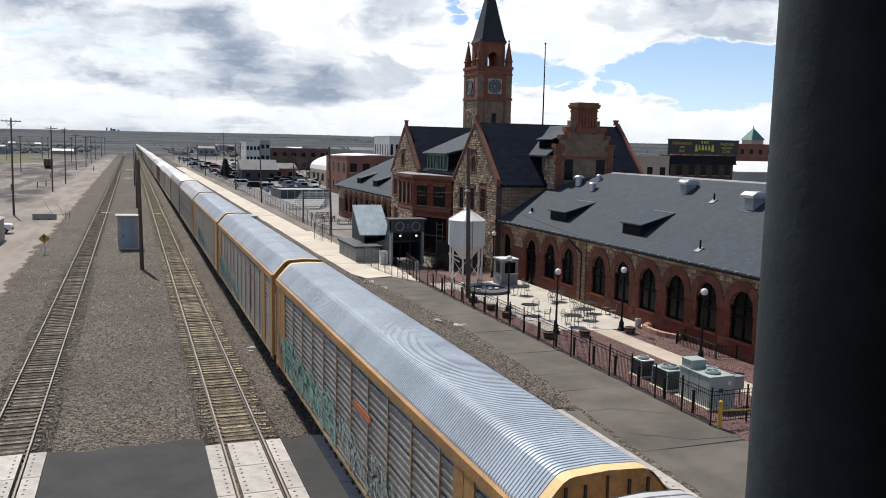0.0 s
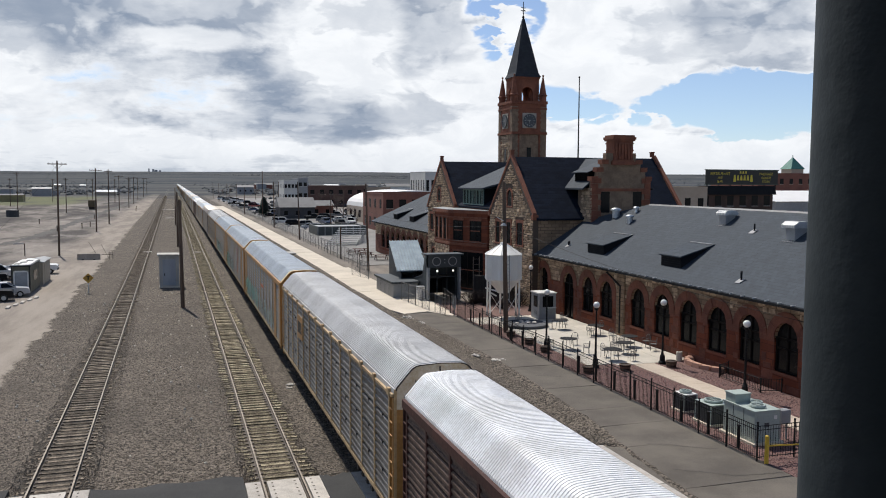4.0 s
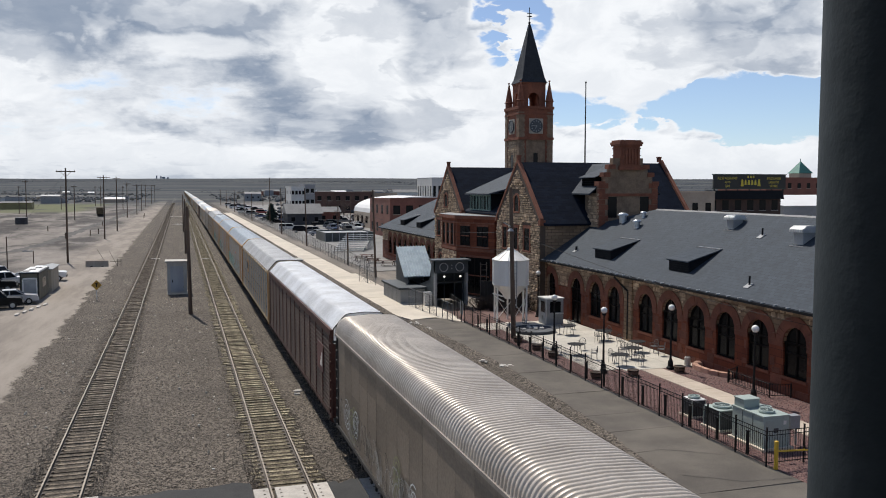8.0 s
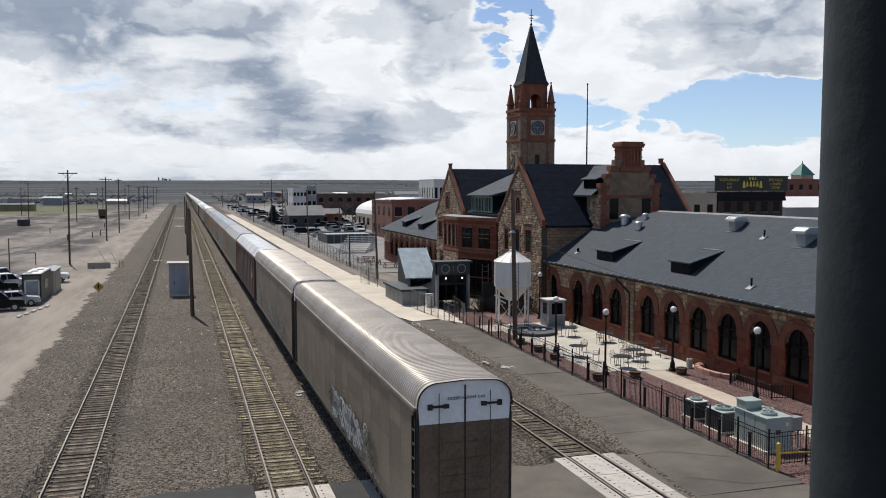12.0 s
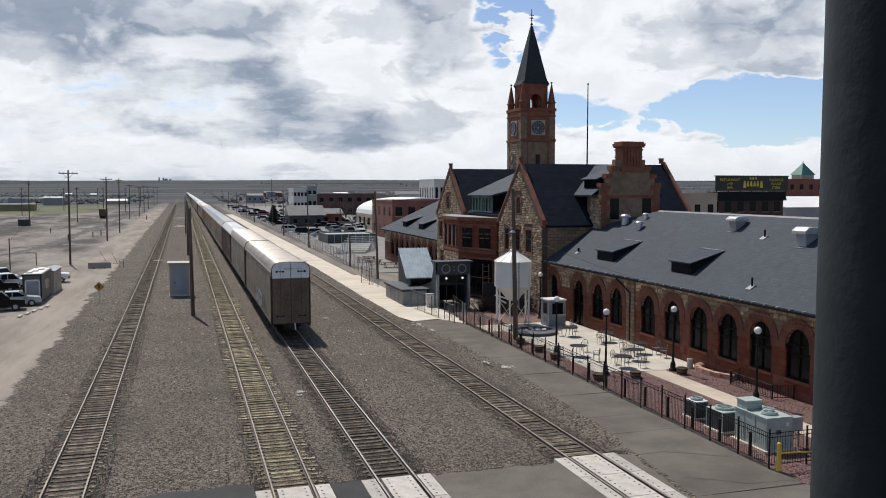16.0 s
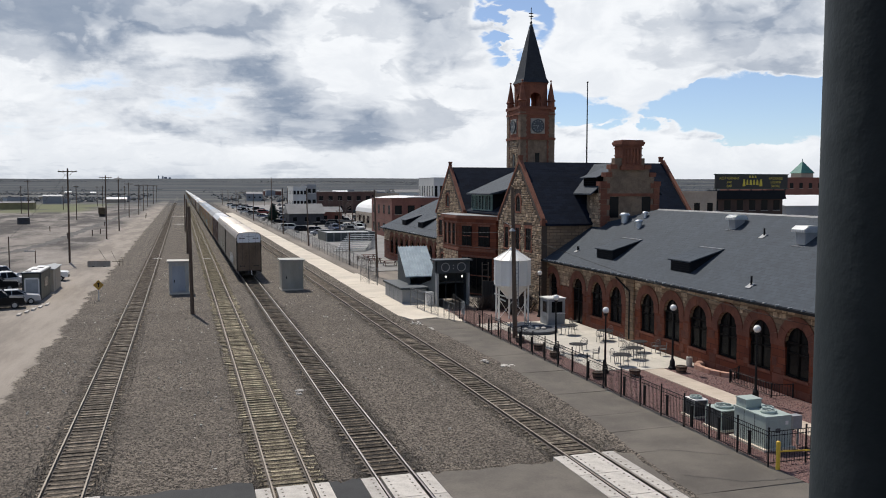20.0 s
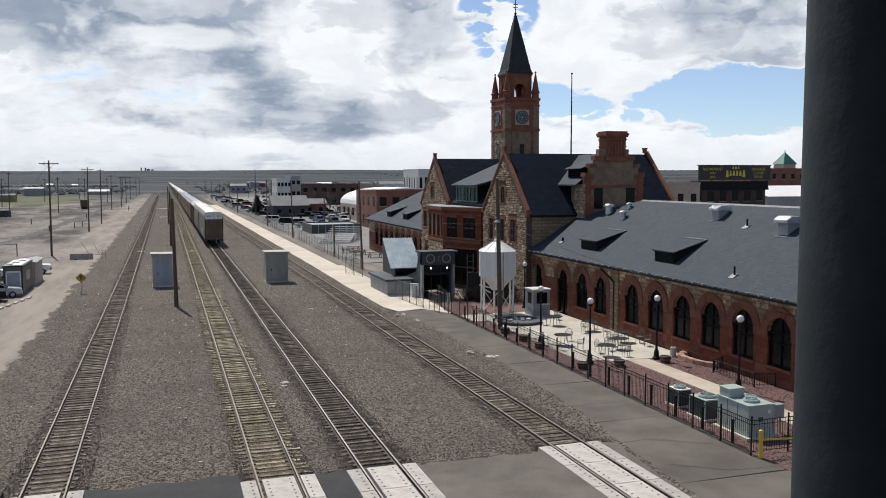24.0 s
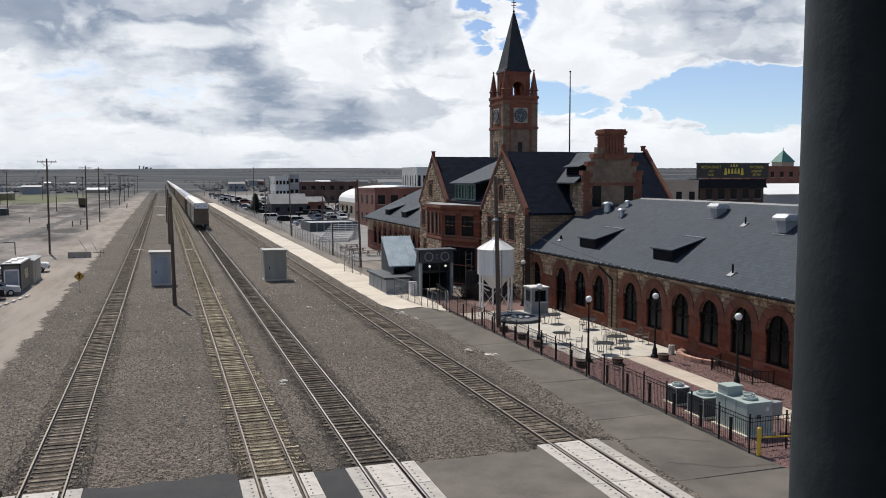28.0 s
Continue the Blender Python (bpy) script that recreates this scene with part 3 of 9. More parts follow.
CREAM_END = paint("rusty_cream_end", (0.62, 0.56, 0.46), (0.42, 0.32, 0.2), rough=0.7)
DARK_END = paint("tan_end_doors", (0.185, 0.132, 0.090), (0.095, 0.067, 0.046), rough=0.75, spec=0.25)
PALE_END = paint("pale_grey_end", (0.50, 0.47, 0.42), (0.36, 0.31, 0.25), rough=0.7)
UNDER = plain("black_underframe", (0.022, 0.02, 0.018), (0.04, 0.033, 0.028), rough=0.9, fine=8)
CAR_LONG, CAR_STEP, CAR_X = 27.2, 28.2, 7.78
ANGLED = [(s * u, w) for s, half in ((-1, ((1.41, 4.96), (1.39, 5.04), (0.99, 5.50), (0.89, 5.60), (0.78, 5.665), (0.66, 5.69), (0.0, 5.725))), (1, ((0.66, 5.69), (0.78, 5.665), (0.89, 5.60), (0.99, 5.50), (1.39, 5.04), (1.41, 4.96)))) for u, w in half]
SHOULDER = [(0.84 + 0.60 * math.cos(a), 5.12 + 0.60 * math.sin(a)) for a in [math.pi / 2 * i / 9 for i in range(10)]]
ROUNDED = [(-1.47, 4.95)] + [(-u, w) for u, w in SHOULDER] + [(0.0, 5.765)] + [(u, w) for u, w in reversed(SHOULDER)] + [(1.47, 4.95)]
LIVERY = {
    "beige": dict(roof=ROUNDED, roofing=BEIGE_ROOF, side=BEIGE, post=BEIGE, chord=BEIGE_RAIL, end=WHITE_END, low=DARK_END, bays=18, ribs=0, post_w=0.05,
                  label="beige enclosed auto rack car with smooth sides and rounded ribbed roof"),
    "brown": dict(roof=ANGLED, roofing=BRIGHT_ROOF, side=BROWN, post=MAROON, chord=MAROON, end=WHITE_END, low=MAROON, bays=13, ribs=18, post_w=0.12,
                  label="dark brown auto rack car with louvred sides and bright silver roof"),
    "silver": dict(roof=ANGLED, roofing=GREY_ROOF, side=DULL_SILVER, post=CREAM, chord=CREAM, end=CREAM_END, low=CAR_YELLOW, bays=13, ribs=16, post_w=0.13,
                   label="silver auto rack car with tan posts and grey ribbed roof"),
    "yellow": dict(roof=ANGLED, roofing=SILVER_ROOF, side=SILVER, post=CREAM, chord=CAR_YELLOW, end=RUSTY_YELLOW, low=RUSTY_YELLOW, bays=13, ribs=17, post_w=0.07,
                   label="yellow auto rack car with silver louvred panels and ribbed roof"),
}


ROUND_RIB = ((0.0, 0.0), (0.20, 0.0), (0.28, 0.72), (0.42, 1.0), (0.66, 1.0), (0.86, 0.72))
FLAT_RIB = ((0.0, 0.0), (0.20, 0.0), (0.27, 1.0), (0.90, 1.0))


def ribbed_roof(outline, y0, y1, pitch, deep, profile):
    """Rounded ribs across the car with narrow grooves between them."""
    rows = []
    n = int((y1 - y0) / pitch)
    for i in range(n):
        for f, up in profile:
            y = y0 + (i + f) * (y1 - y0) / n
            rows.append([(u * (1 + up * deep / 1.5), y, w + up * deep * (0.35 + 0.65 * min(1.0, max(0.0, (w - 5.0) / 0.6)))) for u, w in outline])
    rows.append([(u, y1, w) for u, w in outline])
    return Mesh().sheet(rows)


def louvre(width, z0, z1, ribs, deep):
    """A side panel facing -x whose ribs run along y."""
    rows, h = [], (z1 - z0) / max(ribs, 1)
    for i in range(ribs):
        if i and i % max(ribs // 4, 1) == 0:
            z = z0 + i * h
            rows += [[(0.0, 0.0, z), (0.0, width, z)], [(0.05, 0.0, z + 0.01), (0.05, width, z + 0.01)], [(0.05, 0.0, z + 0.05), (0.05, width, z + 0.05)]]
        for f, out in ((0.30, 0.0), (0.45, 1.0), (0.80, 1.0), (0.97, 0.0)):
            z = z0 + (i + f) * h
            rows.append([(-out * deep, 0.0, z), (-out * deep, width, z)])
    rows.append([(0, 0, z1), (0, width, z1)])
    if not ribs:
        rows = [[(0, 0, z0), (0, width, z0)], [(0, 0, z1), (0, width, z1)]]
    m = Mesh().sheet([[p for p in reversed(row)] for row in rows])
    return m


def scribble(seed, y0, y1, z0, z1, strokes, width, x=-1.515):
    """Sprayed lines on the car's side, as flat ribbons."""
    r = random.Random(seed)
    m = Mesh()
    for s in range(strokes):
        cy, cz = r.uniform(y0, y1), r.uniform(z0 + 0.3, z1 - 0.3)
        ry, rz, a, k = r.uniform(0.15, 0.55), r.uniform(0.2, 0.6), r.uniform(0, 6.3), r.choice((1, 1, 2))
        pts = []
        for i in range(18):
            b = a + i * 0.30
            pts.append((min(max(cy + ry * math.cos(b) + 0.03 * i * k, y0), y1), min(max(cz + rz * math.sin(b * (1 + 0.3 * k)), z0), z1)))
        w = width * r.uniform(0.6, 1.3)
        for p, q in zip(pts, pts[1:]):
            d = Vector((q[0] - p[0], q[1] - p[1], 0))
            if d.length < 1e-3:
                continue
            u = Vector((-d.y, d.x, 0)).normalized() * w
            m.face((x, p[0] - u.x, p[1] - u.y), (x, p[0] + u.x, p[1] + u.y), (x, q[0] + u.x, q[1] + u.y), (x, q[0] - u.x, q[1] - u.y))
    return m


def swirls(seed, y0, y1, z0, z1, count, width, x):
    """Sprayed spirals of ribbon on the car's side."""
    r = random.Random(seed)
    m = Mesh()
    for s in range(count):
        cy, cz, big = r.uniform(y0 + 1, y1 - 1), r.uniform(z0 + 0.5, z1 - 0.6), r.uniform(0.35, 0.75)
        lean, turn, way = r.uniform(0.7, 1.2), r.uniform(0, 6.3), r.choice((-1, 1))
        pts = [(cy + big * (1 - i / 60) * lean * math.cos(turn + way * i * 0.33), max(z0, min(z1, cz + big * (1 - i / 60) * math.sin(turn + way * i * 0.33)))) for i in range(56)]
        for p, q in zip(pts, pts[1:]):
            d = Vector((q[0] - p[0], q[1] - p[1], 0))
            if d.length < 1e-3:
                continue
            u = Vector((-d.y, d.x, 0)).normalized() * width
            m.face((x, p[0] - u.x, p[1] - u.y), (x, p[0] + u.x, p[1] + u.y), (x, q[0] + u.x, q[1] + u.y), (x, q[0] - u.x, q[1] - u.y))
    return m


def words(text, size, material, parent, m, name="lettering"):
    c = bpy.data.curves.new(name, "FONT")
    c.body, c.size, c.extrude, c.align_x, c.align_y = text, size, 0.004, "CENTER", "CENTER"
    tmp = bpy.data.objects.new("tmp", c)
    scene.collection.objects.link(tmp)
    me = bpy.data.meshes.new_from_object(tmp.evaluated_get(bpy.context.evaluated_depsgraph_get()))
    bpy.data.objects.remove(tmp)
    me.materials.clear()
    me.materials.append(material)
    return piece(name, me, parent, m)


def auto_rack(kind, fine=True):
    """A car built along +y from its rear end, on the rail tops."""
    k = LIVERY[kind]
    car = thing("auto_rack_car", (0, 0, 0), k["label"], "train car", "cars of the freight train")
    L, out = CAR_LONG, k["roof"]
    cap = {"yellow": 0.3, "beige": 0.2, "brown": 0.12, "silver": 0.1}[kind]
    if fine:
        pitch, deep = {"beige": (0.19, 0.040), "silver": (0.165, 0.032), "yellow": (0.115, 0.015), "brown": (0.11, 0.012)}[kind]
        roof = ribbed_roof(out, cap, L - cap, pitch, deep, ROUND_RIB if kind == "beige" else FLAT_RIB)
    else:
        roof = Mesh().sheet([[(u, y, w) for u, w in out] for y in (cap, L / 3, 2 * L / 3, L - cap)])
    part("roof", roof, k["roofing"], car, "ribbed steel roof", smooth=kind == "beige")
    cap_mat = {"yellow": CAP_YELLOW, "beige": BEIGE_ROOF}.get(kind, k["roofing"])
    for y0, y1 in ((0.0, cap), (L - cap, L)):
        m = Mesh().sheet([[(u * 1.012, y, w + 0.012) for u, w in out] for y in (y0, y1)])
        part("roof_end", m, cap_mat, car)
        if fine and kind != "yellow":
            y = y0 if y0 == 0.0 else y1
            rim = Mesh().sheet([[(u * 1.016, y - 0.015, w + 0.018) for u, w in out], [(u * 0.99, y - 0.015, w - 0.01) for u, w in out]])
            rim.sheet([[(u * 1.016, y + 0.015, w + 0.018) for u, w in out], [(u * 1.016, y - 0.015, w + 0.018) for u, w in out]])
            part("end_rim", rim, UNDER, car, "black rim of the roof end")
    # ends: an upper plate and two doors
    for y, face in ((0.05, 1), (L - 0.05, -1)):
        foot = {"beige": 4.52, "yellow": 4.05}.get(kind, 4.35)
        near, far_face = sorted((y, y + 0.06 * face))
        upper = [(u * 0.985, w - 0.015) for u, w in out if w > 4.97] + [(1.38, foot), (-1.38, foot)]
        part("end_plate", Mesh().prism(upper, "y", y, y + 0.06 * face), k["end"], car, "upper end plate")
        for s in (-1, 1):
            if fine:
                part("end_wall", Mesh().box(*sorted((s * 0.80, s * 1.38)), near, far_face, 1.05, foot - 0.012), PALE_END if kind == "yellow" else k["low"], car, "plain outer end wall")
            door = part("end_door", Mesh().box(*sorted((s * 0.015, s * (0.785 if fine else 1.38))), near - 0.02 * (face > 0), far_face + 0.02 * (face < 0), 1.05, foot - 0.015), k["low"], car, "folding end door")
            if not fine:
                continue
            out_y = sorted((y - 0.05 * face, y))
            for z in (1.6, 5.0 if kind == "beige" else 4.62):
                bars = Mesh()
                bars.box(*sorted((s * 0.55, s * 1.12)), out_y[0], out_y[1], z, z + 0.06)
                bars.box(*sorted((s * 1.0, s * 1.14)), *sorted((y - 0.07 * face, y)), z - 0.05, z + 0.11)
                bars.box(*sorted((s * 0.50, s * 0.66)), *sorted((y - 0.07 * face, y)), z - 0.03, z + 0.09)
                part("latch_bar", bars, UNDER, door)
            for j in range(6):
                z = 1.45 + 0.49 * j
                if z < foot - 0.1:
                    part("door_rib", Mesh().box(*sorted((s * 0.06, s * 0.74)), *sorted((y - 0.075 * face, y)), z, z + 0.04), k["low"], door)
            part("door_hinge_line", Mesh().box(*sorted((s * 0.78, s * 0.80)), *sorted((y - 0.012 * face, y)), 1.05, foot + 0.9), UNDER if kind != "yellow" else RUSTY_YELLOW, car)
            if kind == "yellow":
                for u in (0.42, 0.81):
                    part("plate_rib", Mesh().box(*sorted((s * u, s * (u + 0.05))), *sorted((y - 0.04 * face, y)), foot + 0.05, 5.5), UNDER, car)
        part("door_seam", Mesh().box(-0.02, 0.02, min(y - 0.03 * face, y), max(y - 0.03 * face, y), 1.05, 5.62), UNDER, car)
        part("coupler", Mesh().box(-0.14, 0.14, y - 0.5 * face if face > 0 else y, y if face > 0 else y - 0.5 * face, 0.72, 1.0), UNDER, car)
    # underframe and trucks
    part("underframe", Mesh().box(-1.40, 1.40, 0.1, L - 0.1, 0.98, 1.12).box(-0.4, 0.4, 0.3, L - 0.3, 0.62, 0.98), UNDER, car, "black underframe")
    if fine:
        wheel = Mesh().tube((0, -0.06, 0), (0, 0.06, 0), 0.42, sides=18).tube((0, -0.08, 0), (0, -0.06, 0), 0.45, sides=18).data("wheel", UNDER)
        for yc in (3.9, L - 3.9):
            truck = part("truck", Mesh().box(-0.9, 0.9, yc - 0.16, yc + 0.16, 0.45, 0.78).tube((-0.8, yc - 0.88, 0.42), (0.8, yc - 0.88, 0.42), 0.08).tube((-0.8, yc + 0.88, 0.42), (0.8, yc + 0.88, 0.42), 0.08), UNDER, car, "cast steel truck")
            for s in (-1, 1):
                part("side_frame", Mesh().prism([(yc - 1.15, 0.35), (yc - 1.15, 0.55), (yc - 0.5, 0.72), (yc + 0.5, 0.72), (yc + 1.15, 0.55), (yc + 1.15, 0.35), (yc + 0.4, 0.22), (yc - 0.4, 0.22)], "x", s * 1.0 - 0.06, s * 1.0 + 0.06), UNDER, truck)
                for d in (-0.88, 0.88):
                    piece("wheel", wheel, truck, pose(s * 0.75, yc + d, 0.42, 0, 0, 90 * s))
    # sides
    bays = k["bays"] if fine else 4
    step = (L - 1.0) / bays
    z0, z1 = 1.10, (4.93 if kind == "beige" else 4.74)
    width = step - (k["post_w"] if fine else 0.1)
    panel = louvre(width, z0, z1, k["ribs"] if fine else 0, 0.035).data("side_panel", k["side"])
    post = Mesh().box(-0.055 if kind != "beige" else -0.004, 0.05, 0, k["post_w"], 1.0, z1 + 0.02).data("post", k["post"])
    wide = Mesh().box(-0.06, 0.05, 0, 0.56, 1.0, z1 + 0.02).box(-0.045, 0.05, 0.56, 0.6, 1.0, z1 + 0.02).box(-0.06, 0.05, 0.6, 1.15, 1.0, z1 + 0.02).data("post", k["chord"])
    for s in (-1, 1):
        for i in range(bays):
            y = 0.5 + i * step + k["post_w"]
            piece("side_panel", panel, car, pose(-1.45, y, 0) if s < 0 else pose(1.45, y + width, 0, 0, 0, 180))
        for i in range(bays + 1):
            y = 0.5 + i * step
            if i == bays:
                y -= k["post_w"] * 0.5
            data = wide if kind == "yellow" and i in (1, 12) and fine else post
            piece("post", data, car, pose(-1.45, y, 0) if s < 0 else pose(1.45, y + k["post_w"], 0, 0, 0, 180))
            if fine and kind == "silver":
                part("bracket", Mesh().box(s * 1.45 - 0.10, s * 1.45 + 0.10, y - 0.06, y + 0.19, z1 - 0.02, z1 + 0.20), k["post"], car)
        a, b = sorted((s * 1.42, s * 1.53))
        part("top_chord", Mesh().box(a, b, 0.1, L - 0.1, z1, 4.98 + (0.05 if kind == "beige" else 0.0)) if kind != "silver" else Mesh().box(a, b, 0.1, L - 0.1, z1, z1 + 0.09), k["chord"], car, "top rail of the side")
        if kind == "silver":
            part("upper_strip", Mesh().box(*sorted((s * 1.42, s * 1.46)), 0.1, L - 0.1, z1 + 0.09, 5.0), k["roofing"], car)
        if kind == "yellow":
            for y in (0.10, L - 1.22):
                for dy in (0.0, 0.57):
                    part("end_panel", Mesh().box(*sorted((s * 1.38, s * (1.50 - 0.02 * (dy > 0)))), y + dy, y + dy + 0.55, 1.0, 4.9), k["chord"], car)
        part("side_sill", Mesh().box(*sorted((s * 1.40, s * 1.50)), 0.1, L - 0.1, 0.98, 1.12), UNDER if kind == "beige" else k["post"], car)
        if fine:
            if kind == "silver":
                bars = Mesh()
                for i in range(bays):
                    y = 0.5 + (i + 0.5) * step
                    for q in range(1, 5):
                        z = z0 + (z1 - z0) * q / 4 - 0.02
                        bars.box(*sorted((s * 1.44, s * 1.495)), y, y + 0.03, z - 0.12, z + 0.05)
                part("panel_clip_row", bars, UNDER, car, "short black panel clips")["kind"] = "stuff"
            tabs = Mesh()
            for i in range(34):
                y = 0.7 + i * (L - 1.4) / 33
                tabs.box(*sorted((s * 1.40, s * 1.47)), y, y + 0.14, 0.72, 1.0)
            part("sill_tab_row", tabs, UNDER, car)["kind"] = "stuff"
            for y in (0.12, L - 0.52):
                ladder = part("ladder", Mesh().box(*sorted((s * 1.42, s * 1.5)), y, y + 0.06, 0.8, 4.7).box(*sorted((s * 1.42, s * 1.5)), y + 0.36, y + 0.42, 0.8, 4.7), k["chord"] if kind in ("yellow", "brown") else (CAR_YELLOW if kind == "silver" else UNDER), car)
                for j in range(9):
                    part("rung", Mesh().box(*sorted((s * 1.48, s * 1.51)), y + 0.06, y + 0.36, 0.95 + 0.42 * j, 0.99 + 0.42 * j), {"beige": UNDER, "brown": MAROON}.get(kind, CAR_YELLOW), ladder)
            for y in (0.06, L - 0.12):
                part("corner_post", Mesh().box(*sorted((s * 1.38, s * 1.46)), y, y + 0.06, 1.0, 4.98), k["chord"] if kind != "beige" else UNDER, car)
    return car


TAG_GREEN = plain("spray_green", (0.22, 0.50, 0.40), rough=0.7, bump=0)
TAG_PALE = plain("spray_pale", (0.70, 0.72, 0.72), rough=0.7, bump=0)
TAG_MINT = plain("spray_mint", (0.42, 0.52, 0.47), rough=0.7, bump=0)
FADED_RED = plain("faded_red", (0.12, 0.038, 0.029), (0.07, 0.026, 0.021), rough=0.7)
TAG_OLIVE = plain("spray_olive", (0.30, 0.30, 0.17), rough=0.7, bump=0)
TAG_DIM = plain("spray_grey", (0.36, 0.35, 0.32), rough=0.7, bump=0)
TAG_BLACK = plain("spray_black", (0.02, 0.02, 0.02), rough=0.7, bump=0)
ORANGE = plain("orange_stripe", (0.55, 0.13, 0.04), rough=0.6)
BAND_WHITE = plain("label_white", (0.66, 0.63, 0.57), rough=0.7)


def make_train():
    order = ["beige", "beige", "brown", "silver", "yellow", "yellow", "yellow", "silver", "beige"]
    more = ["yellow", "silver", "brown", "yellow", "beige", "silver", "yellow", "silver", "beige", "beige", "yellow", "silver"]
    kinds = order + [more[i % len(more)] for i in range(37)]
    fine, coarse, cars = {}, {}, []
    for n, kind in enumerate(kinds):
        store = fine if n < len(order) else coarse
        at = pose(CAR_X, -100.5 + CAR_STEP * n, 0)
        if kind not in store:
            store[kind] = auto_rack(kind, n < len(order))
            store[kind].matrix_basis = at
            cars.append(store[kind])
        else:
            cars.append(copy_thing(store[kind], at))
    for c in cars:
        c.rotation_mode = "XYZ"

    def on_car(name, mesh, material, car, label=""):
        ob = part(name, mesh, material, car, label)
        ob.matrix_parent_inverse = Matrix.Identity(4)
        if name == "graffiti":
            ob["kind"] = "stuff"
        return ob
    for n, (g, lo, hi) in {4: (3, 3.5, 26.0), 5: (23, 14.0, 26.0), 6: (33, 6.0, 20.0)}.items():
        half = (lo + hi) / 2
        on_car("graffiti", scribble(g, half, hi, 1.2, 2.7, 60, 0.05), TAG_GREEN, cars[n], "green sprayed graffiti")
        on_car("graffiti", scribble(g + 1, lo, hi - 3, 1.2, 2.6, 70, 0.032, -1.519), TAG_MINT, cars[n], "pale green sprayed graffiti")
        on_car("graffiti", scribble(g + 2, lo, hi, 1.2, 2.6, 18, 0.014, -1.523), TAG_BLACK, cars[n], "black sprayed outlines")
    on_car("stripe", Mesh().box(-1.515, -1.50, 10.3, 12.2, 3.35, 3.55), ORANGE, cars[4], "orange painted stripe")
    on_car("stripe", Mesh().box(-1.515, -1.50, 8.2, 8.7, 1.8, 4.4), ORANGE, cars[5], "faded red painted band")
    for n, (lo, hi) in {1: (3.0, 26.0), 0: (5.0, 15.0)}.items():
        on_car("graffiti", swirls(50 + n, lo, hi, 1.25, 3.0, 9 - 4 * (n == 0), 0.030, -1.500), TAG_OLIVE, cars[n], "olive sprayed swirls")
        on_car("graffiti", swirls(60 + n, lo, hi, 1.25, 2.9, 8, 0.026, -1.504), TAG_PALE, cars[n], "pale sprayed swirls")
        on_car("graffiti", scribble(70 + n, lo, hi, 1.2, 2.5, 60, 0.024, -1.508), TAG_DIM, cars[n], "grey sprayed letters")
        on_car("graffiti", scribble(80 + n, lo, hi, 1.2, 2.6, 50, 0.014, -1.512), TAG_BLACK, cars[n], "black sprayed outlines")
    on_car("graffiti", scribble(8, 7.5, 14.2, 1.25, 2.5, 40, 0.05, -1.516), TAG_PALE, cars[0], "white sprayed graffiti")
    on_car("emblem_panel", Mesh().box(-1.52, -1.49, 18.9, 20.6, 3.0, 4.2), CAR_YELLOW, cars[3], "yellow painted panel")
    for j in range(3):
        on_car("emblem_bar", Mesh().box(-1.53, -1.515, 19.1 + 0.48 * j, 19.42 + 0.48 * j, 3.3, 3.9), TAG_BLACK, cars[3], "dark painted mark")
    on_car("emblem_panel", Mesh().box(-1.52, -1.49, 2.2, 3.9, 2.6, 3.9), FADED_RED, cars[2], "faded red painted panel")
    for j in range(3):
        on_car("emblem_bar", Mesh().box(-1.53, -1.515, 2.45 + 0.2 * j, 2.62 + 0.2 * j, 2.85, 3.5 - 0.22 * j), BAND_WHITE, cars[2], "white painted mark")
    for n in (3, 7):
        strip = on_car("label_strip", Mesh().box(-1.15, 0.15, 0.03, 0.05, 4.66, 4.86), BAND_WHITE, cars[n], "white height label")
        words("EXCESS HEIGHT CAR", 0.13, TAG_BLACK, strip, pose(-0.5, 0.024, 4.76, 90, 0, 0))
    for n in (0, 1, 2, 8):
        sign = words("EXCESS HEIGHT CAR", 0.125, TAG_BLACK, cars[n], pose(0.05, 0.034, 5.24, 90, 0, 0))
        sign.matrix_parent_inverse = Matrix.Identity(4)
    for n in (4, 5, 6):
        for row, text in enumerate(("EXCESS", "HEIGHT", "CAR")):
            sign = words(text, 0.27, TAG_BLACK, cars[n], pose(-0.42, 0.034, 4.90 - 0.27 * row, 90, 0, 0))
            sign.matrix_parent_inverse = Matrix.Identity(4)
    on_car("end_band", Mesh().box(-1.44, 1.44, 0.03, 0.06, 4.38, 4.5), TAG_BLACK, cars[2], "black band across the end")
    on_car("brake_hose", Mesh().tube((0.25, -0.05, 1.05), (0.3, -0.12, 0.55), 0.05), WHITE_END, cars[0], "hanging white hose")
    return cars


TRAIN = make_train()
# rear end of the last car along the track, by time
TRAIN_RUN = [(0.0, -100.5), (3.0, -70.3), (5.5, -45.0), (8.0, -19.6), (11.0, 11.8), (12.0, 22.9), (12.5, 28.3), (14.5, 48.9), (15.5, 59.2), (17.0, 74.8), (19.0, 95.3), (21.0, 116.2), (24.0, 147.7), (26.0, 169.0), (28.0, 190.4)]


def motions():
    for n, car in enumerate(TRAIN):
        walk(car, [(t, pose(CAR_X, y + CAR_STEP * n, 0)) for t, y in TRAIN_RUN])


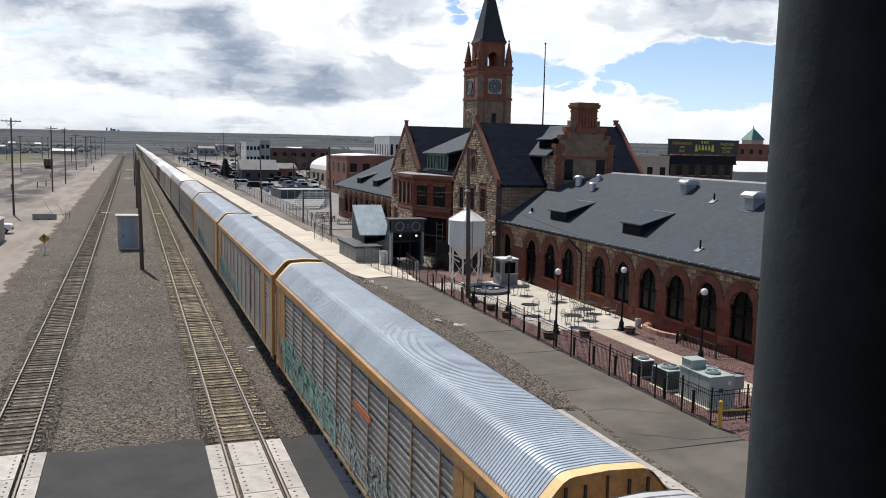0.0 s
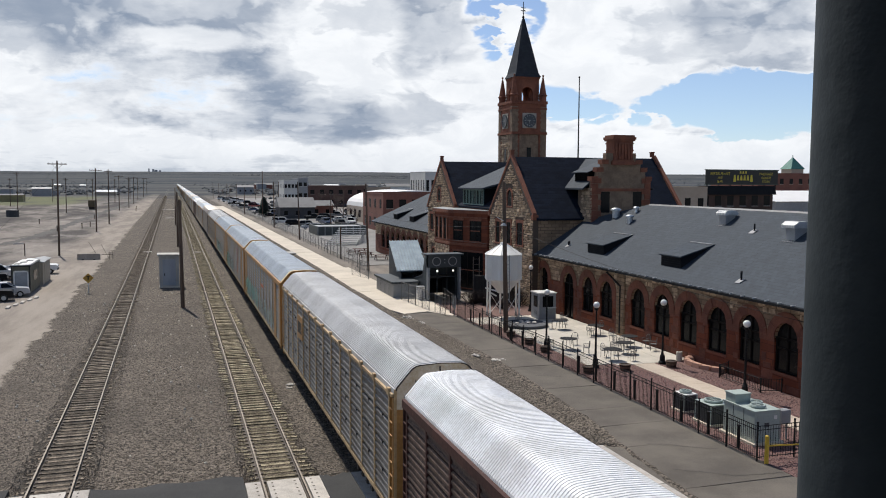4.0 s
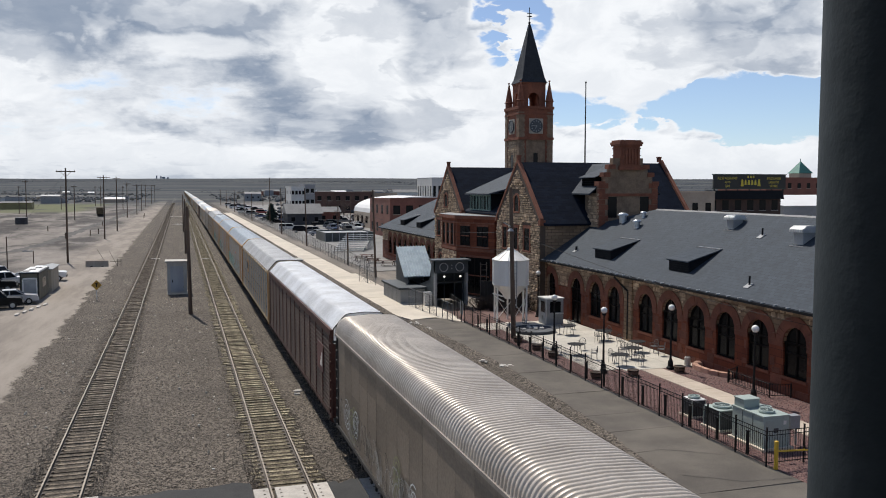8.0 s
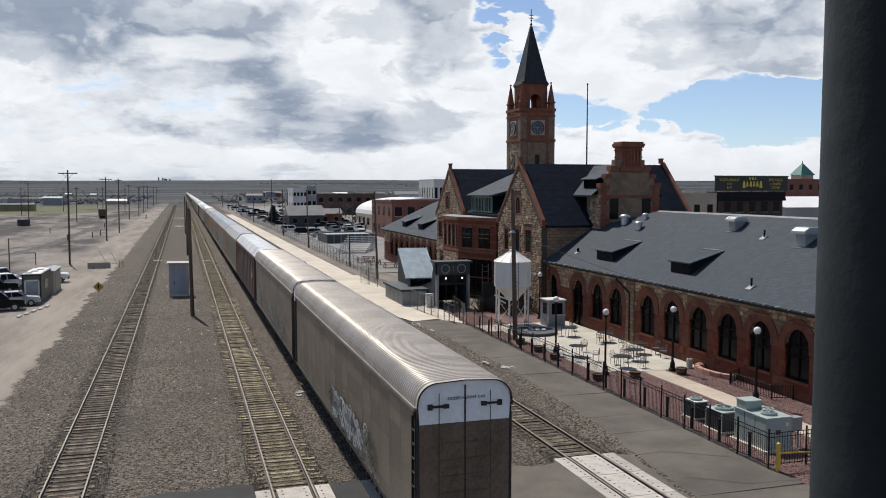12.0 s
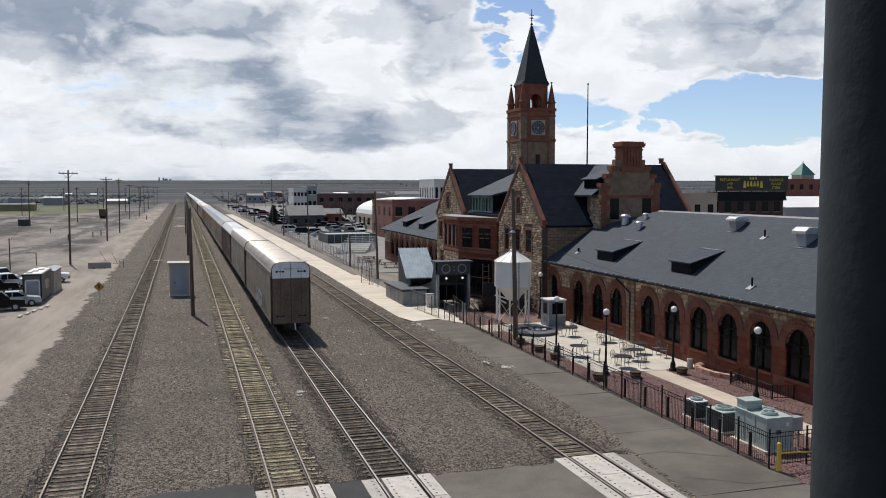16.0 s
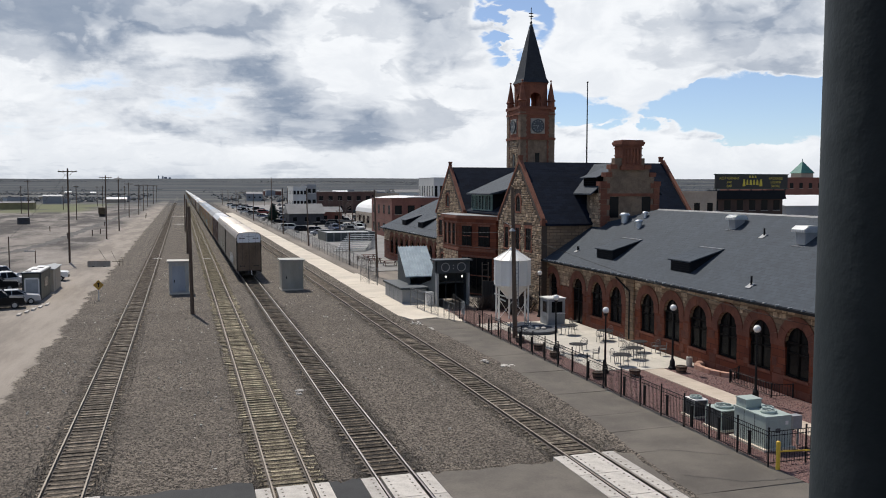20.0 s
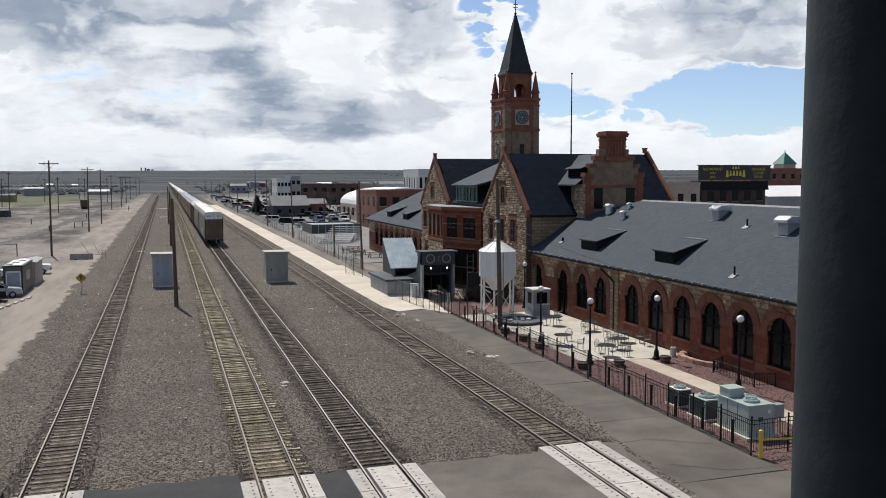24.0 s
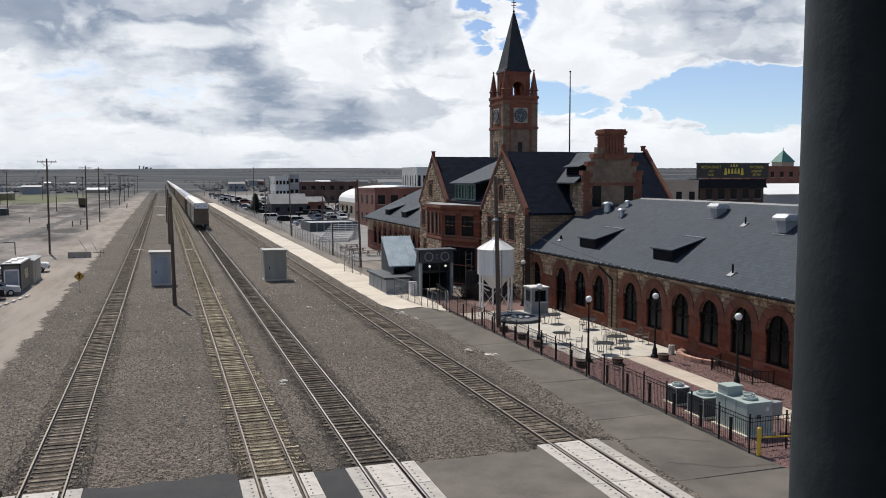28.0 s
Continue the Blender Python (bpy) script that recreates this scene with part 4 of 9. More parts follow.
# ---- depot ----
def coursed(name, a, b, joint, axis, wide, high, tilt=1.0, rough=0.75, bump=0.5, gap=0.012, spec=0.25):
    """Rows of slates or bricks in relief on a plane that runs along x or y."""
    m = bpy.data.materials.new(name)
    m.use_nodes = True
    nt = m.node_tree
    bsdf = nt.nodes["Principled BSDF"]
    at = wire(nt, "ShaderNodeTexCoord").outputs["Object"]
    xyz = wire(nt, "ShaderNodeSeparateXYZ", Vector=at)
    flat = wire(nt, "ShaderNodeCombineXYZ", X=xyz.outputs[0 if axis == "x" else 1], Y=sums(nt, "MULTIPLY", xyz.outputs[2], tilt)).outputs[0]
    tiles = wire(nt, "ShaderNodeTexBrick", Vector=flat, Color1=rgba(a), Color2=rgba(b), Mortar=rgba(joint), Scale=1.0, Mortar_Size=gap, Bias=0.0, Brick_Width=wide, Row_Height=high)
    wear = noise_of(nt, at, 0.7, 5.0, 0.6)
    grain = noise_of(nt, at, 12.0, 4.0, 0.6)
    colour = blend(nt, sums(nt, "MULTIPLY", ramp(nt, wear, 0.4, 0.7), 0.45), tiles.outputs["Color"], tuple(0.6 * (p + q) / 2 for p, q in zip(a, b)))
    colour = blend(nt, sums(nt, "MULTIPLY", grain, 0.3), colour, tuple(1.3 * p for p in a))
    nt.links.new(colour, bsdf.inputs["Base Color"])
    bsdf.inputs["Roughness"].default_value = rough
    bsdf.inputs["Specular IOR Level"].default_value = spec
    height = sums(nt, "ADD", sums(nt, "MULTIPLY", tiles.outputs["Fac"], -1.0), sums(nt, "MULTIPLY", grain, 0.5))
    nt.links.new(wire(nt, "ShaderNodeBump", Strength=bump, Distance=0.015, Height=height).outputs[0], bsdf.inputs["Normal"])
    return m


SLATE = coursed("grey_slate_rows", (0.037, 0.049, 0.064), (0.025, 0.034, 0.046), (0.011, 0.015, 0.020), "y", 0.36, 0.27, 1.93)
SLATE_DARK = coursed("blue_black_slate", (0.0115, 0.017, 0.030), (0.006, 0.009, 0.0165), (0.003, 0.004, 0.007), "x", 0.7, 0.33, 1.45, rough=0.75, bump=0.8, spec=0.06)
RED_ASHLAR = coursed("red_ashlar", (0.19, 0.055, 0.027), (0.11, 0.032, 0.017), (0.05, 0.02, 0.013), "y", 0.95, 0.40, gap=0.018, rough=0.92)
BUFF_ROWS = coursed("buff_courses", (0.30, 0.205, 0.13), (0.16, 0.108, 0.07), (0.055, 0.04, 0.03), "y", 0.72, 0.29, gap=0.022, rough=0.95, bump=0.9)
BUFF_ROWS_X = coursed("buff_courses_across", (0.30, 0.205, 0.13), (0.16, 0.108, 0.07), (0.055, 0.04, 0.03), "x", 0.72, 0.29, gap=0.022, rough=0.95, bump=0.9)
BRICK = coursed("red_brick", (0.26, 0.10, 0.065), (0.17, 0.065, 0.045), (0.20, 0.16, 0.13), "y", 0.42, 0.15, gap=0.02)


def stones(u0, u1, z0, z1, inside, at, course=0.30, short=0.35, long=0.95, proud=0.05, seed=1):
    """Uneven coursed blocks on a wall, as one mesh. at(u, z, d) gives the place d metres proud of the wall."""
    r = random.Random(seed)
    m = Mesh()
    z = z0
    while z < z1 - 0.05:
        h = min(course * r.uniform(0.7, 1.35), z1 - z)
        u = u0 - r.uniform(0, short)
        while u < u1:
            w = r.uniform(short, long)
            a, b = max(u, u0), min(u + w, u1)
            u += w
            if b - a < 0.12 or not all(inside(p, q) for p in (a, b) for q in (z, z + h)):
                if b - a < 0.3 or not inside((a + b) / 2, z + h / 2):
                    continue
                c, hw = (a + b) / 2, (b - a) / 2
                for k in (0.75, 0.5, 0.3):
                    if all(inside(p, q) for p in (c - hw * k, c + hw * k) for q in (z, z + h)):
                        a, b = c - hw * k, c + hw * k
                        break
                else:
                    continue
            g, d = 0.014, proud * r.uniform(0.5, 1.5)
            j = [r.uniform(-0.045, 0.045) for _ in range(4)]
            e = [r.uniform(0.0, 0.022) for _ in range(4)]
            low = [(a + g + e[0], z + g + e[1]), (b - g - e[2], z + g), (b - g, z + h - g - e[3]), (a + g + e[2], z + h - g)]
            top = [(a + 0.045 + j[0], z + 0.04), (b - 0.045 + j[1], z + 0.04 + j[2]), (b - 0.045, z + h - 0.04 + j[3]), (a + 0.045, z + h - 0.04)]
            m.hexa([at(p, q, 0.0) for p, q in low] + [at(p, q, d * r.uniform(0.6, 1.3)) for p, q in top])
        z += h
    return m


def arch_points(yc, w, spring, n=10):
    return [(yc - 0.5 * w * math.cos(math.pi * i / n), spring + 0.5 * w * math.sin(math.pi * i / n)) for i in range(n + 1)]


def arcade(owner, x, deep, y0, y1, base, mid, top, openings):
    """A wall along y, facing -x, in a lower and an upper part, with round-headed openings (centre, width, sill, crown)."""
    y = y0
    for yc, w, sill, crown in sorted(openings):
        part("pier", Mesh().box(x, x + deep, y, yc - w / 2, base, mid), RED_ASHLAR, owner, "red sandstone pier")
        if sill > base:
            part("apron_wall", Mesh().box(x, x + deep, yc - w / 2, yc + w / 2, base, sill), RED_ASHLAR, owner)
        pts = arch_points(yc, w, crown - w / 2)
        if abs(pts[0][0] - (yc - w / 2)) > abs(pts[-1][0] - (yc - w / 2)):
            pts = pts[::-1]
        high = Mesh().prism([(y, mid), (yc - w / 2, mid)] + [(a, max(p, mid)) for a, p in pts] + [(yc + w / 2, top), (y, top)], "x", x, x + deep)
        part("spandrel_wall", high, BUFF_ROWS, owner, "buff sandstone wall over the arches")
        y = yc + w / 2
    part("pier", Mesh().box(x, x + deep, y, y1, base, mid), RED_ASHLAR, owner)
    part("spandrel_wall", Mesh().box(x, x + deep, y, y1, mid, top), BUFF_ROWS, owner)


def arch_ring(owner, x, yc, inner, outer, spring, proud=0.06, n=11):
    """Wedge stones round an arch, each one a part."""
    ring = part("arch_surround", Mesh().prism([(yc - outer, spring - 0.32), (yc + outer, spring - 0.32), (yc + outer, spring - 0.02), (yc - outer, spring - 0.02)], "x", x - proud * 0.8, x + 0.05)
                if inner is None else Mesh().box(x - proud, x + 0.1, yc - outer, yc - inner, spring - 0.28, spring), RED_BLOCK, owner, "red sandstone arch")
    if inner is not None:
        part("impost", Mesh().box(x - proud, x + 0.1, yc + inner, yc + outer, spring - 0.28, spring), RED_BLOCK, ring)
    for i in range(n):
        a, b = math.pi * (i + 0.02) / n, math.pi * (i + 0.98) / n
        q = [(yc - r * math.cos(c), spring + r * math.sin(c)) for r, c in ((inner, a), (inner, b), (outer, b), (outer, a))]
        k = proud * rng.uniform(0.8, 1.2)
        part("wedge_stone", Mesh().prism(q, "x", x - k, x + 0.12), RED_BLOCK, ring)
    return ring


def arched_window(owner, x, yc, w, sill, crown, door=False):
    frame_in = arch_points(yc, w - 0.02, crown - w / 2 - 0.01)
    win = part("arched_door" if door else "arched_window", Mesh().prism([(yc + w / 2 - 0.01, sill)] + list(reversed(frame_in)) + [(yc - w / 2 + 0.01, sill)], "x", x + 0.17, x + 0.23), PANE, owner, "dark arched glazing")
    bars = Mesh()
    for u in (-w / 2 + 0.05, 0.0, w / 2 - 0.05):
        bars.box(x + 0.10, x + 0.165, yc + u - 0.05, yc + u + 0.05, sill, crown - w / 2 + (w / 2 - 0.06 if u == 0 else 0))
    for z in (sill + 0.05, (sill + crown) / 2 - 0.1, crown - w / 2):
        bars.box(x + 0.10, x + 0.16, yc - w / 2, yc + w / 2, z - 0.045, z + 0.045)
    part("sash", bars, DARK_WOOD, win, "dark timber sash")
    if not door:
        part("sill", Mesh().box(x - 0.06, x + 0.165, yc - w / 2 - 0.06, yc + w / 2 + 0.06, sill - 0.16, sill), RED, win)
    return win


def roof_sheet(owner, corners, material, thick=0.14, name="roof", label=""):
    """A slab of roof under the given corners."""
    n = len(corners)
    m = Mesh()
    m.v = [tuple(p) for p in corners] + [(p[0], p[1], p[2] - thick) for p in corners]
    m.f = [tuple(range(n)), tuple(reversed(range(n, 2 * n)))] + [(i, n + i, n + (i + 1) % n, (i + 1) % n) for i in range(n)]
    return part(name, m, material, owner, label)


WING_X, EAVE_X, RIDGE_X, EAVE_Z, RIDGE_Z = 31.3, 30.75, 38.3, 4.9, 9.45
PITCH = (RIDGE_Z - EAVE_Z) / (RIDGE_X - EAVE_X)


def wing(owner, y0, y1, arches, hip_at_far, dormers, seed):
    """A one-storey wing along y, its ridge over its middle."""
    back = 2 * RIDGE_X - EAVE_X
    arcade(owner, WING_X, 0.6, y0, y1, 0.0, 2.85, 4.75, arches)
    part("rear_wall", Mesh().box(back - 1.1, back - 0.5, y0, y1, 0, 4.75), BUFF_WALL, owner)
    part("end_wall", Mesh().box(WING_X, back - 0.5, y0 - 0.001, y0 + 0.5, 0, 4.75), BUFF_WALL, owner)
    part("end_wall", Mesh().box(WING_X, back - 0.5, y1 - 0.5, y1, 0, 4.75), BUFF_WALL, owner)
    for yc, w, sill, crown in arches:
        arch_ring(owner, WING_X, yc, w / 2, w / 2 + 0.58, crown - w / 2)
        arched_window(owner, WING_X, yc, w, sill, crown, sill < 0.2)
    taken = [(yc, w / 2 + 0.62, crown - w / 2) for yc, w, sill, crown in arches]

    def free(y, z):
        return all(math.hypot(y - yc, max(z - sp, 0)) > r or z < sp - 0.3 for yc, r, sp in taken)
    st = part("stone_facing", stones(y0, y1, 2.9, 4.72, free, lambda y, z, d: (WING_X - d, y, z), 0.24, 0.35, 0.9, 0.03, seed), BUFF, owner, "coursed buff sandstone blocks")
    st["kind"] = "stuff"
    blocks = stones(y0, y1, 0.02, 2.8, lambda y, z: all(abs(y - yc) > w / 2 + 0.03 or z < s - 0.2 for yc, w, s, c in arches), lambda y, z, d: (WING_X - d, y, z), 0.45, 0.6, 1.4, 0.02, seed + 1)
    part("block_facing", blocks, RED_BLOCK, owner, "red sandstone blocks")["kind"] = "stuff"
    gut = part("gutter", Mesh().box(EAVE_X - 0.16, EAVE_X - 0.02, y0, y1, EAVE_Z - 0.17, EAVE_Z - 0.03), SLATE_PLAIN, owner, "dark eaves gutter")
    part("soffit", Mesh().box(EAVE_X, WING_X + 0.2, y0, y1, 4.7, 4.76), DARK_WOOD, owner)
    y = y0 + 0.6
    while y < y1:
        part("gutter_strap", Mesh().box(EAVE_X - 0.17, EAVE_X + 0.12, y, y + 0.09, EAVE_Z - 0.03, EAVE_Z + 0.05), GUTTER_PALE, gut)
        y += 1.02
    return back


# dark lead, deepened further for the dormers' shaded cheeks
SLATE_PLAIN = plain("shade_dark_lead", (0.012, 0.013, 0.015), (0.008, 0.009, 0.011), rough=0.8, spec=0.15)
GUTTER_PALE = plain("zinc_straps", (0.42, 0.43, 0.44), (0.30, 0.31, 0.32), rough=0.5, metal=0.5)
RED_BLOCK = plain("red_block", (0.185, 0.064, 0.036), (0.11, 0.039, 0.024), rough=0.93, scale=1.4, fine=9, bump=0.7, deep=0.02, vary=0.22, island=True)
RIDGE_METAL = plain("ridge_metal", (0.13, 0.135, 0.14), (0.09, 0.094, 0.10), rough=0.6)
# flat black painted in place of an opening's unlit inside
BLACK_VOID = plain("dark_opening", (0.006, 0.006, 0.006), rough=0.9, spec=0.05)
FLASH = plain("pale_flashing", (0.30, 0.30, 0.30), (0.20, 0.20, 0.205), rough=0.6)


def eyebrow(owner, x, y0, y1, far=0.0):
    """A low dormer with louvres, its flat roof running back into the slope."""
    z = EAVE_Z + PITCH * (x - EAVE_X)
    h, run = 0.78, 2.42
    top = z + h
    x2 = x + run
    z2 = EAVE_Z + PITCH * (x2 - EAVE_X) + 0.02
    # cheeks painted near-black to carry the shade of their near side
    d = part("dormer", Mesh().prism([(x, z - 0.05), (x, top - 0.06), (x2, z2 - 0.02), (x2, z2 - 0.3)], "y", y0 + 0.12, y1 - 0.12), SLATE_PLAIN, owner, "low louvred roof dormer")
    roof_sheet(d, [(x - 0.15, y0, top), (x - 0.15, y1, top), (x2, y1, z2 + 0.05), (x2, y0, z2 + 0.05)], SLATE, 0.08, "dormer_roof")
    part("flashing", Mesh().box(x2 - 0.1, x2 + 0.12, y0, y1, z2 + 0.03, z2 + 0.09), FLASH, d)
    for j in range(4):
        part("louvre", Mesh().box(x - 0.05, x, y0 + 0.2, y1 - 0.2, z + 0.08 + 0.15 * j, z + 0.15 + 0.15 * j), SLATE_PLAIN, d)


def gable_block(owner, yc, half, x0, x1, eave, peak, windows, seed):
    """A block with its ridge along x, and a stone gable with red coping at its front."""
    body = Mesh().box(x0 + 0.5, x1 - 0.5, yc - half, yc + half, 0, eave)
    part("side_wall", body, BUFF_ROWS_X, owner, "buff stone side walls")
    rise = (peak - eave) / half
    for x, w in ((x0, 0.5), (x1 - 0.5, 0.5)):
        part("gable_wall", Mesh().prism([(yc - half, 0), (yc + half, 0), (yc + half, eave), (yc, peak), (yc - half, eave)], "x", x, x + w), MORTAR, owner, "stone gable wall")
        for s in (-1, 1):
            k = 0.42
            edge = [(yc + s * (half + 0.1), eave - 0.1), (yc + s * (half + 0.1), eave + 0.24), (yc, peak + 0.36), (yc, peak + 0.02)]
            if s < 0:
                edge.reverse()
            part("coping", Mesh().prism(edge, "x", x - 0.06 if x == x0 else x + 0.24, x + 0.26 if x == x0 else x + w + 0.06), RED, owner, "red sandstone coping")
            part("kneeler", Mesh().box(x - 0.14, x + w - 0.1, *sorted((yc + s * (half - 0.2), yc + s * (half + 0.2))), eave - 0.4, eave + 0.05), RED, owner)
        if x == x0 or yc < 80:
            part("finial", Mesh().box(x - 0.05, x + 0.3, yc - 0.14, yc + 0.14, peak + 0.15, peak + 0.55).box(x - 0.09, x + 0.34, yc - 0.18, yc + 0.18, peak + 0.55, peak + 0.68), RED, owner)
    for s in (-1, 1):
        low = eave - 0.3 * rise + 0.03
        roof_sheet(owner, [(x0 + 0.22, yc + s * (half + 0.3), low), (x1 - 0.22, yc + s * (half + 0.3), low), (x1 - 0.22, yc, peak + 0.03), (x0 + 0.22, yc, peak + 0.03)][::s], SLATE_DARK, 0.16, "slate_roof", "steep blue-black slate roof")

    def inside(y, z):
        if abs(y - yc) > half - 0.02 or z < 0.05 or z > eave + (half - abs(y - yc)) * rise - 0.45:
            return False
        return all(abs(y - wy) > ww / 2 + 0.2 or z < wz - 0.12 or z > wt + 0.35 for wy, ww, wz, wt, r in windows)
    st = part("gable_facing", stones(yc - half, yc + half, 0.05, peak, inside, lambda y, z, d: (x0 - d, y, z), 0.21, 0.24, 0.62, 0.09, seed), BUFF, owner, "rough buff sandstone blocks")
    st["kind"] = "stuff"
    for wy, ww, wz, wt, round_top in windows:
        if round_top:
            pts = arch_points(wy, ww, wt - ww / 2)
            out = [(wy + ww / 2, wz)] + list(reversed(pts)) + [(wy - ww / 2, wz)]
        else:
            out = [(wy - ww / 2, wz), (wy + ww / 2, wz), (wy + ww / 2, wt), (wy - ww / 2, wt)]
        win = part("window", Mesh().prism(out, "x", x0 - 0.012, x0 + 0.02), PANE, owner, "dark narrow window")
        part("window_head", Mesh().box(x0 - 0.09, x0 + 0.1, wy - ww / 2 - 0.2, wy + ww / 2 + 0.2, wt + 0.01, wt + 0.3) if not round_top else
             Mesh().prism([(wy + (ww / 2 + 0.2), wt - ww / 2)] + list(reversed(arch_points(wy, ww + 0.4, wt - ww / 2))) + arch_points(wy, ww, wt - ww / 2), "x", x0 - 0.09, x0 + 0.1), RED, win, "red sandstone head")
        for s in (-1, 1):
            part("window_jamb", Mesh().box(x0 - 0.07, x0 + 0.1, *sorted((wy + s * ww / 2, wy + s * (ww / 2 + 0.19))), wz, wt - (ww / 2 if round_top else 0)), RED, win)
        part("window_sill", Mesh().box(x0 - 0.13, x0 + 0.1, wy - ww / 2 - 0.2, wy + ww / 2 + 0.2, wz - 0.14, wz), RED, win)
        part("glazing_bar", Mesh().box(x0 - 0.03, x0, wy - 0.03, wy + 0.03, wz, wt - 0.02).box(x0 - 0.03, x0, wy - ww / 2, wy + ww / 2, (wz + wt) / 2 - 0.03, (wz + wt) / 2 + 0.03), DARK_WOOD, win)


def make_depot():
    d = thing("railway_depot", (38, 75, 0), "historic sandstone railway depot with slate roofs and clock tower", "station building")
    # near wing
    near_y = [y for y in (27.85, 30.9, 33.92, 36.96, 39.98, 43.0, 46.0, 49.05, 52.15, 56.72, 59.75)]
    arches = [(y, 1.85, 1.05, 3.82) for y in near_y] + [(63.15, 1.85, 0.02, 3.80), (68.1, 1.85, 1.05, 3.78)]
    back = wing(d, 24.0, 69.2, arches, False, (), 11)
    z_at = lambda x: EAVE_Z + PITCH * (x - EAVE_X)
    roof_sheet(d, [(EAVE_X, 23.6, EAVE_Z), (RIDGE_X, 23.6, RIDGE_Z), (RIDGE_X, 62.35, RIDGE_Z), (35.5, 69.2, z_at(35.5)), (EAVE_X, 69.5, EAVE_Z)], SLATE, 0.16, "wing_roof", "grey slate wing roof")
    roof_sheet(d, [(RIDGE_X, 23.6, RIDGE_Z), (back, 23.6, EAVE_Z), (back, 69.5, EAVE_Z), (41.5, 67.2, 7.4), (RIDGE_X, 62.35, RIDGE_Z)], SLATE, 0.16, "wing_roof")
    roof_sheet(d, [(RIDGE_X, 62.35, RIDGE_Z - 0.02), (41.5, 67.2, 7.4), (35.5, 69.2, z_at(35.5) - 0.02)], SLATE, 0.16, "valley_roof")
    part("gable_end", Mesh().prism([(WING_X, 4.7), (back - 0.6, 4.7), (RIDGE_X, RIDGE_Z - 0.3)], "y", 24.0, 24.4), BUFF_WALL, d)
    part("ridge_cap", Mesh().prism([(RIDGE_X - 0.15, RIDGE_Z - 0.07), (RIDGE_X, RIDGE_Z + 0.05), (RIDGE_X + 0.15, RIDGE_Z - 0.07)], "y", 23.6, 62.3), RIDGE_METAL, d, "pale ridge flashing")
    for y0, y1 in ((58.4, 61.3), (47.9, 50.5)):
        eyebrow(d, 31.98, y0, y1)
    # far wing
    far_y = [103.6 + 3.05 * k for k in range(10)]
    wing(d, 101.5, 133.2, [(y, 1.85, 1.05, 3.82) for y in far_y[:-1]], True, (), 21)
    roof_sheet(d, [(EAVE_X, 101.2, EAVE_Z), (RIDGE_X, 101.2, RIDGE_Z), (RIDGE_X, 126.3, RIDGE_Z), (EAVE_X, 133.8, EAVE_Z)], SLATE, 0.16, "wing_roof", "grey slate wing roof")
    roof_sheet(d, [(RIDGE_X, 101.2, RIDGE_Z), (back, 101.2, EAVE_Z), (back, 133.8, EAVE_Z), (RIDGE_X, 126.3, RIDGE_Z)], SLATE, 0.16, "wing_roof")
    roof_sheet(d, [(EAVE_X, 133.8, EAVE_Z), (RIDGE_X, 126.3, RIDGE_Z), (back, 133.8, EAVE_Z)], SLATE, 0.16, "wing_roof")
    for y0, y1 in ((112.6, 115.2), (121.6, 124.2)):
        eyebrow(d, 31.98, y0, y1)
    # main block
    gable_block(d, 74.35, 5.4, 30.6, 46.2, 8.3, 13.65, [(74.45, 1.1, 9.0, 10.55, True), (77.4, 1.0, 5.35, 7.4, False), (74.6, 1.0, 5.4, 7.45, False), (71.95, 1.3, 5.45, 7.5, False), (74.5, 2.0, 0.8, 3.4, True)], 31)
    gable_block(d, 96.2, 5.2, 30.6, 45.5, 8.5, 13.65, [(96.7, 1.15, 9.0, 10.5, True), (99.6, 1.3, 5.4, 7.3, False), (98.9, 1.5, 0.6, 3.2, True)], 32)
    part("centre_walls", Mesh().box(31.4, 45.6, 79.6, 91.1, 0, 8.6), RED_ASHLAR, d, "red sandstone centre walls")
    roof_sheet(d, [(31.0, 79.4, 8.6), (31.0, 91.2, 8.6), (39.0, 91.2, 13.4), (39.0, 79.4, 13.4)], SLATE_DARK, 0.16, "slate_roof")
    roof_sheet(d, [(39.0, 79.4, 13.4), (39.0, 91.2, 13.4), (46.0, 91.2, 8.6), (46.0, 79.4, 8.6)], SLATE_DARK, 0.16, "slate_roof")
    # shed dormer over the bay
    sd = part("shed_dormer", Mesh().box(31.45, 35.5, 83.6, 90.1, 8.6, 10.55), SLATE_PLAIN, d, "dormer with a row of green-framed windows")
    # paler slate than the main roofs puts the slope's sunlight into its colour
    roof_sheet(sd, [(30.85, 83.0, 10.62), (30.85, 90.6, 10.62), (37.8, 91.6, 13.45), (37.8, 79.8, 13.45), (33.2, 79.8, 11.55)], SLATE, 0.14, "dormer_roof", "grey dormer roof")
    for j in range(6):
        y = 83.75 + 1.07 * j
        w = part("dormer_window", Mesh().box(31.38, 31.45, y, y + 0.9, 8.9, 10.4), PANE, sd)
        part("window_frame", Mesh().box(31.3, 31.42, y - 0.1, y + 0.02, 8.7, 10.5).box(31.3, 31.42, y + 0.88, y + 1.0, 8.7, 10.5).box(31.3, 31.42, y, y + 0.9, 10.35, 10.52).box(31.3, 31.42, y, y + 0.9, 8.7, 8.9).box(31.34, 31.42, y + 0.42, y + 0.48, 8.9, 10.35), COPPER, w, "green copper frame")
    # bay
    plan = [(30.8, 80.9), (28.4, 86.0), (28.4, 91.5), (30.8, 95.2)]
    bay = part("bay", Mesh().prism(plan + [(31.5, 95.2), (31.5, 80.9)], "z", 0.0, 8.0), RED_ASHLAR, d, "angled red sandstone bay")
    big = [(30.8, 80.6), (28.15, 85.95), (28.15, 91.6), (30.8, 95.5), (31.5, 95.5), (31.5, 80.6)]
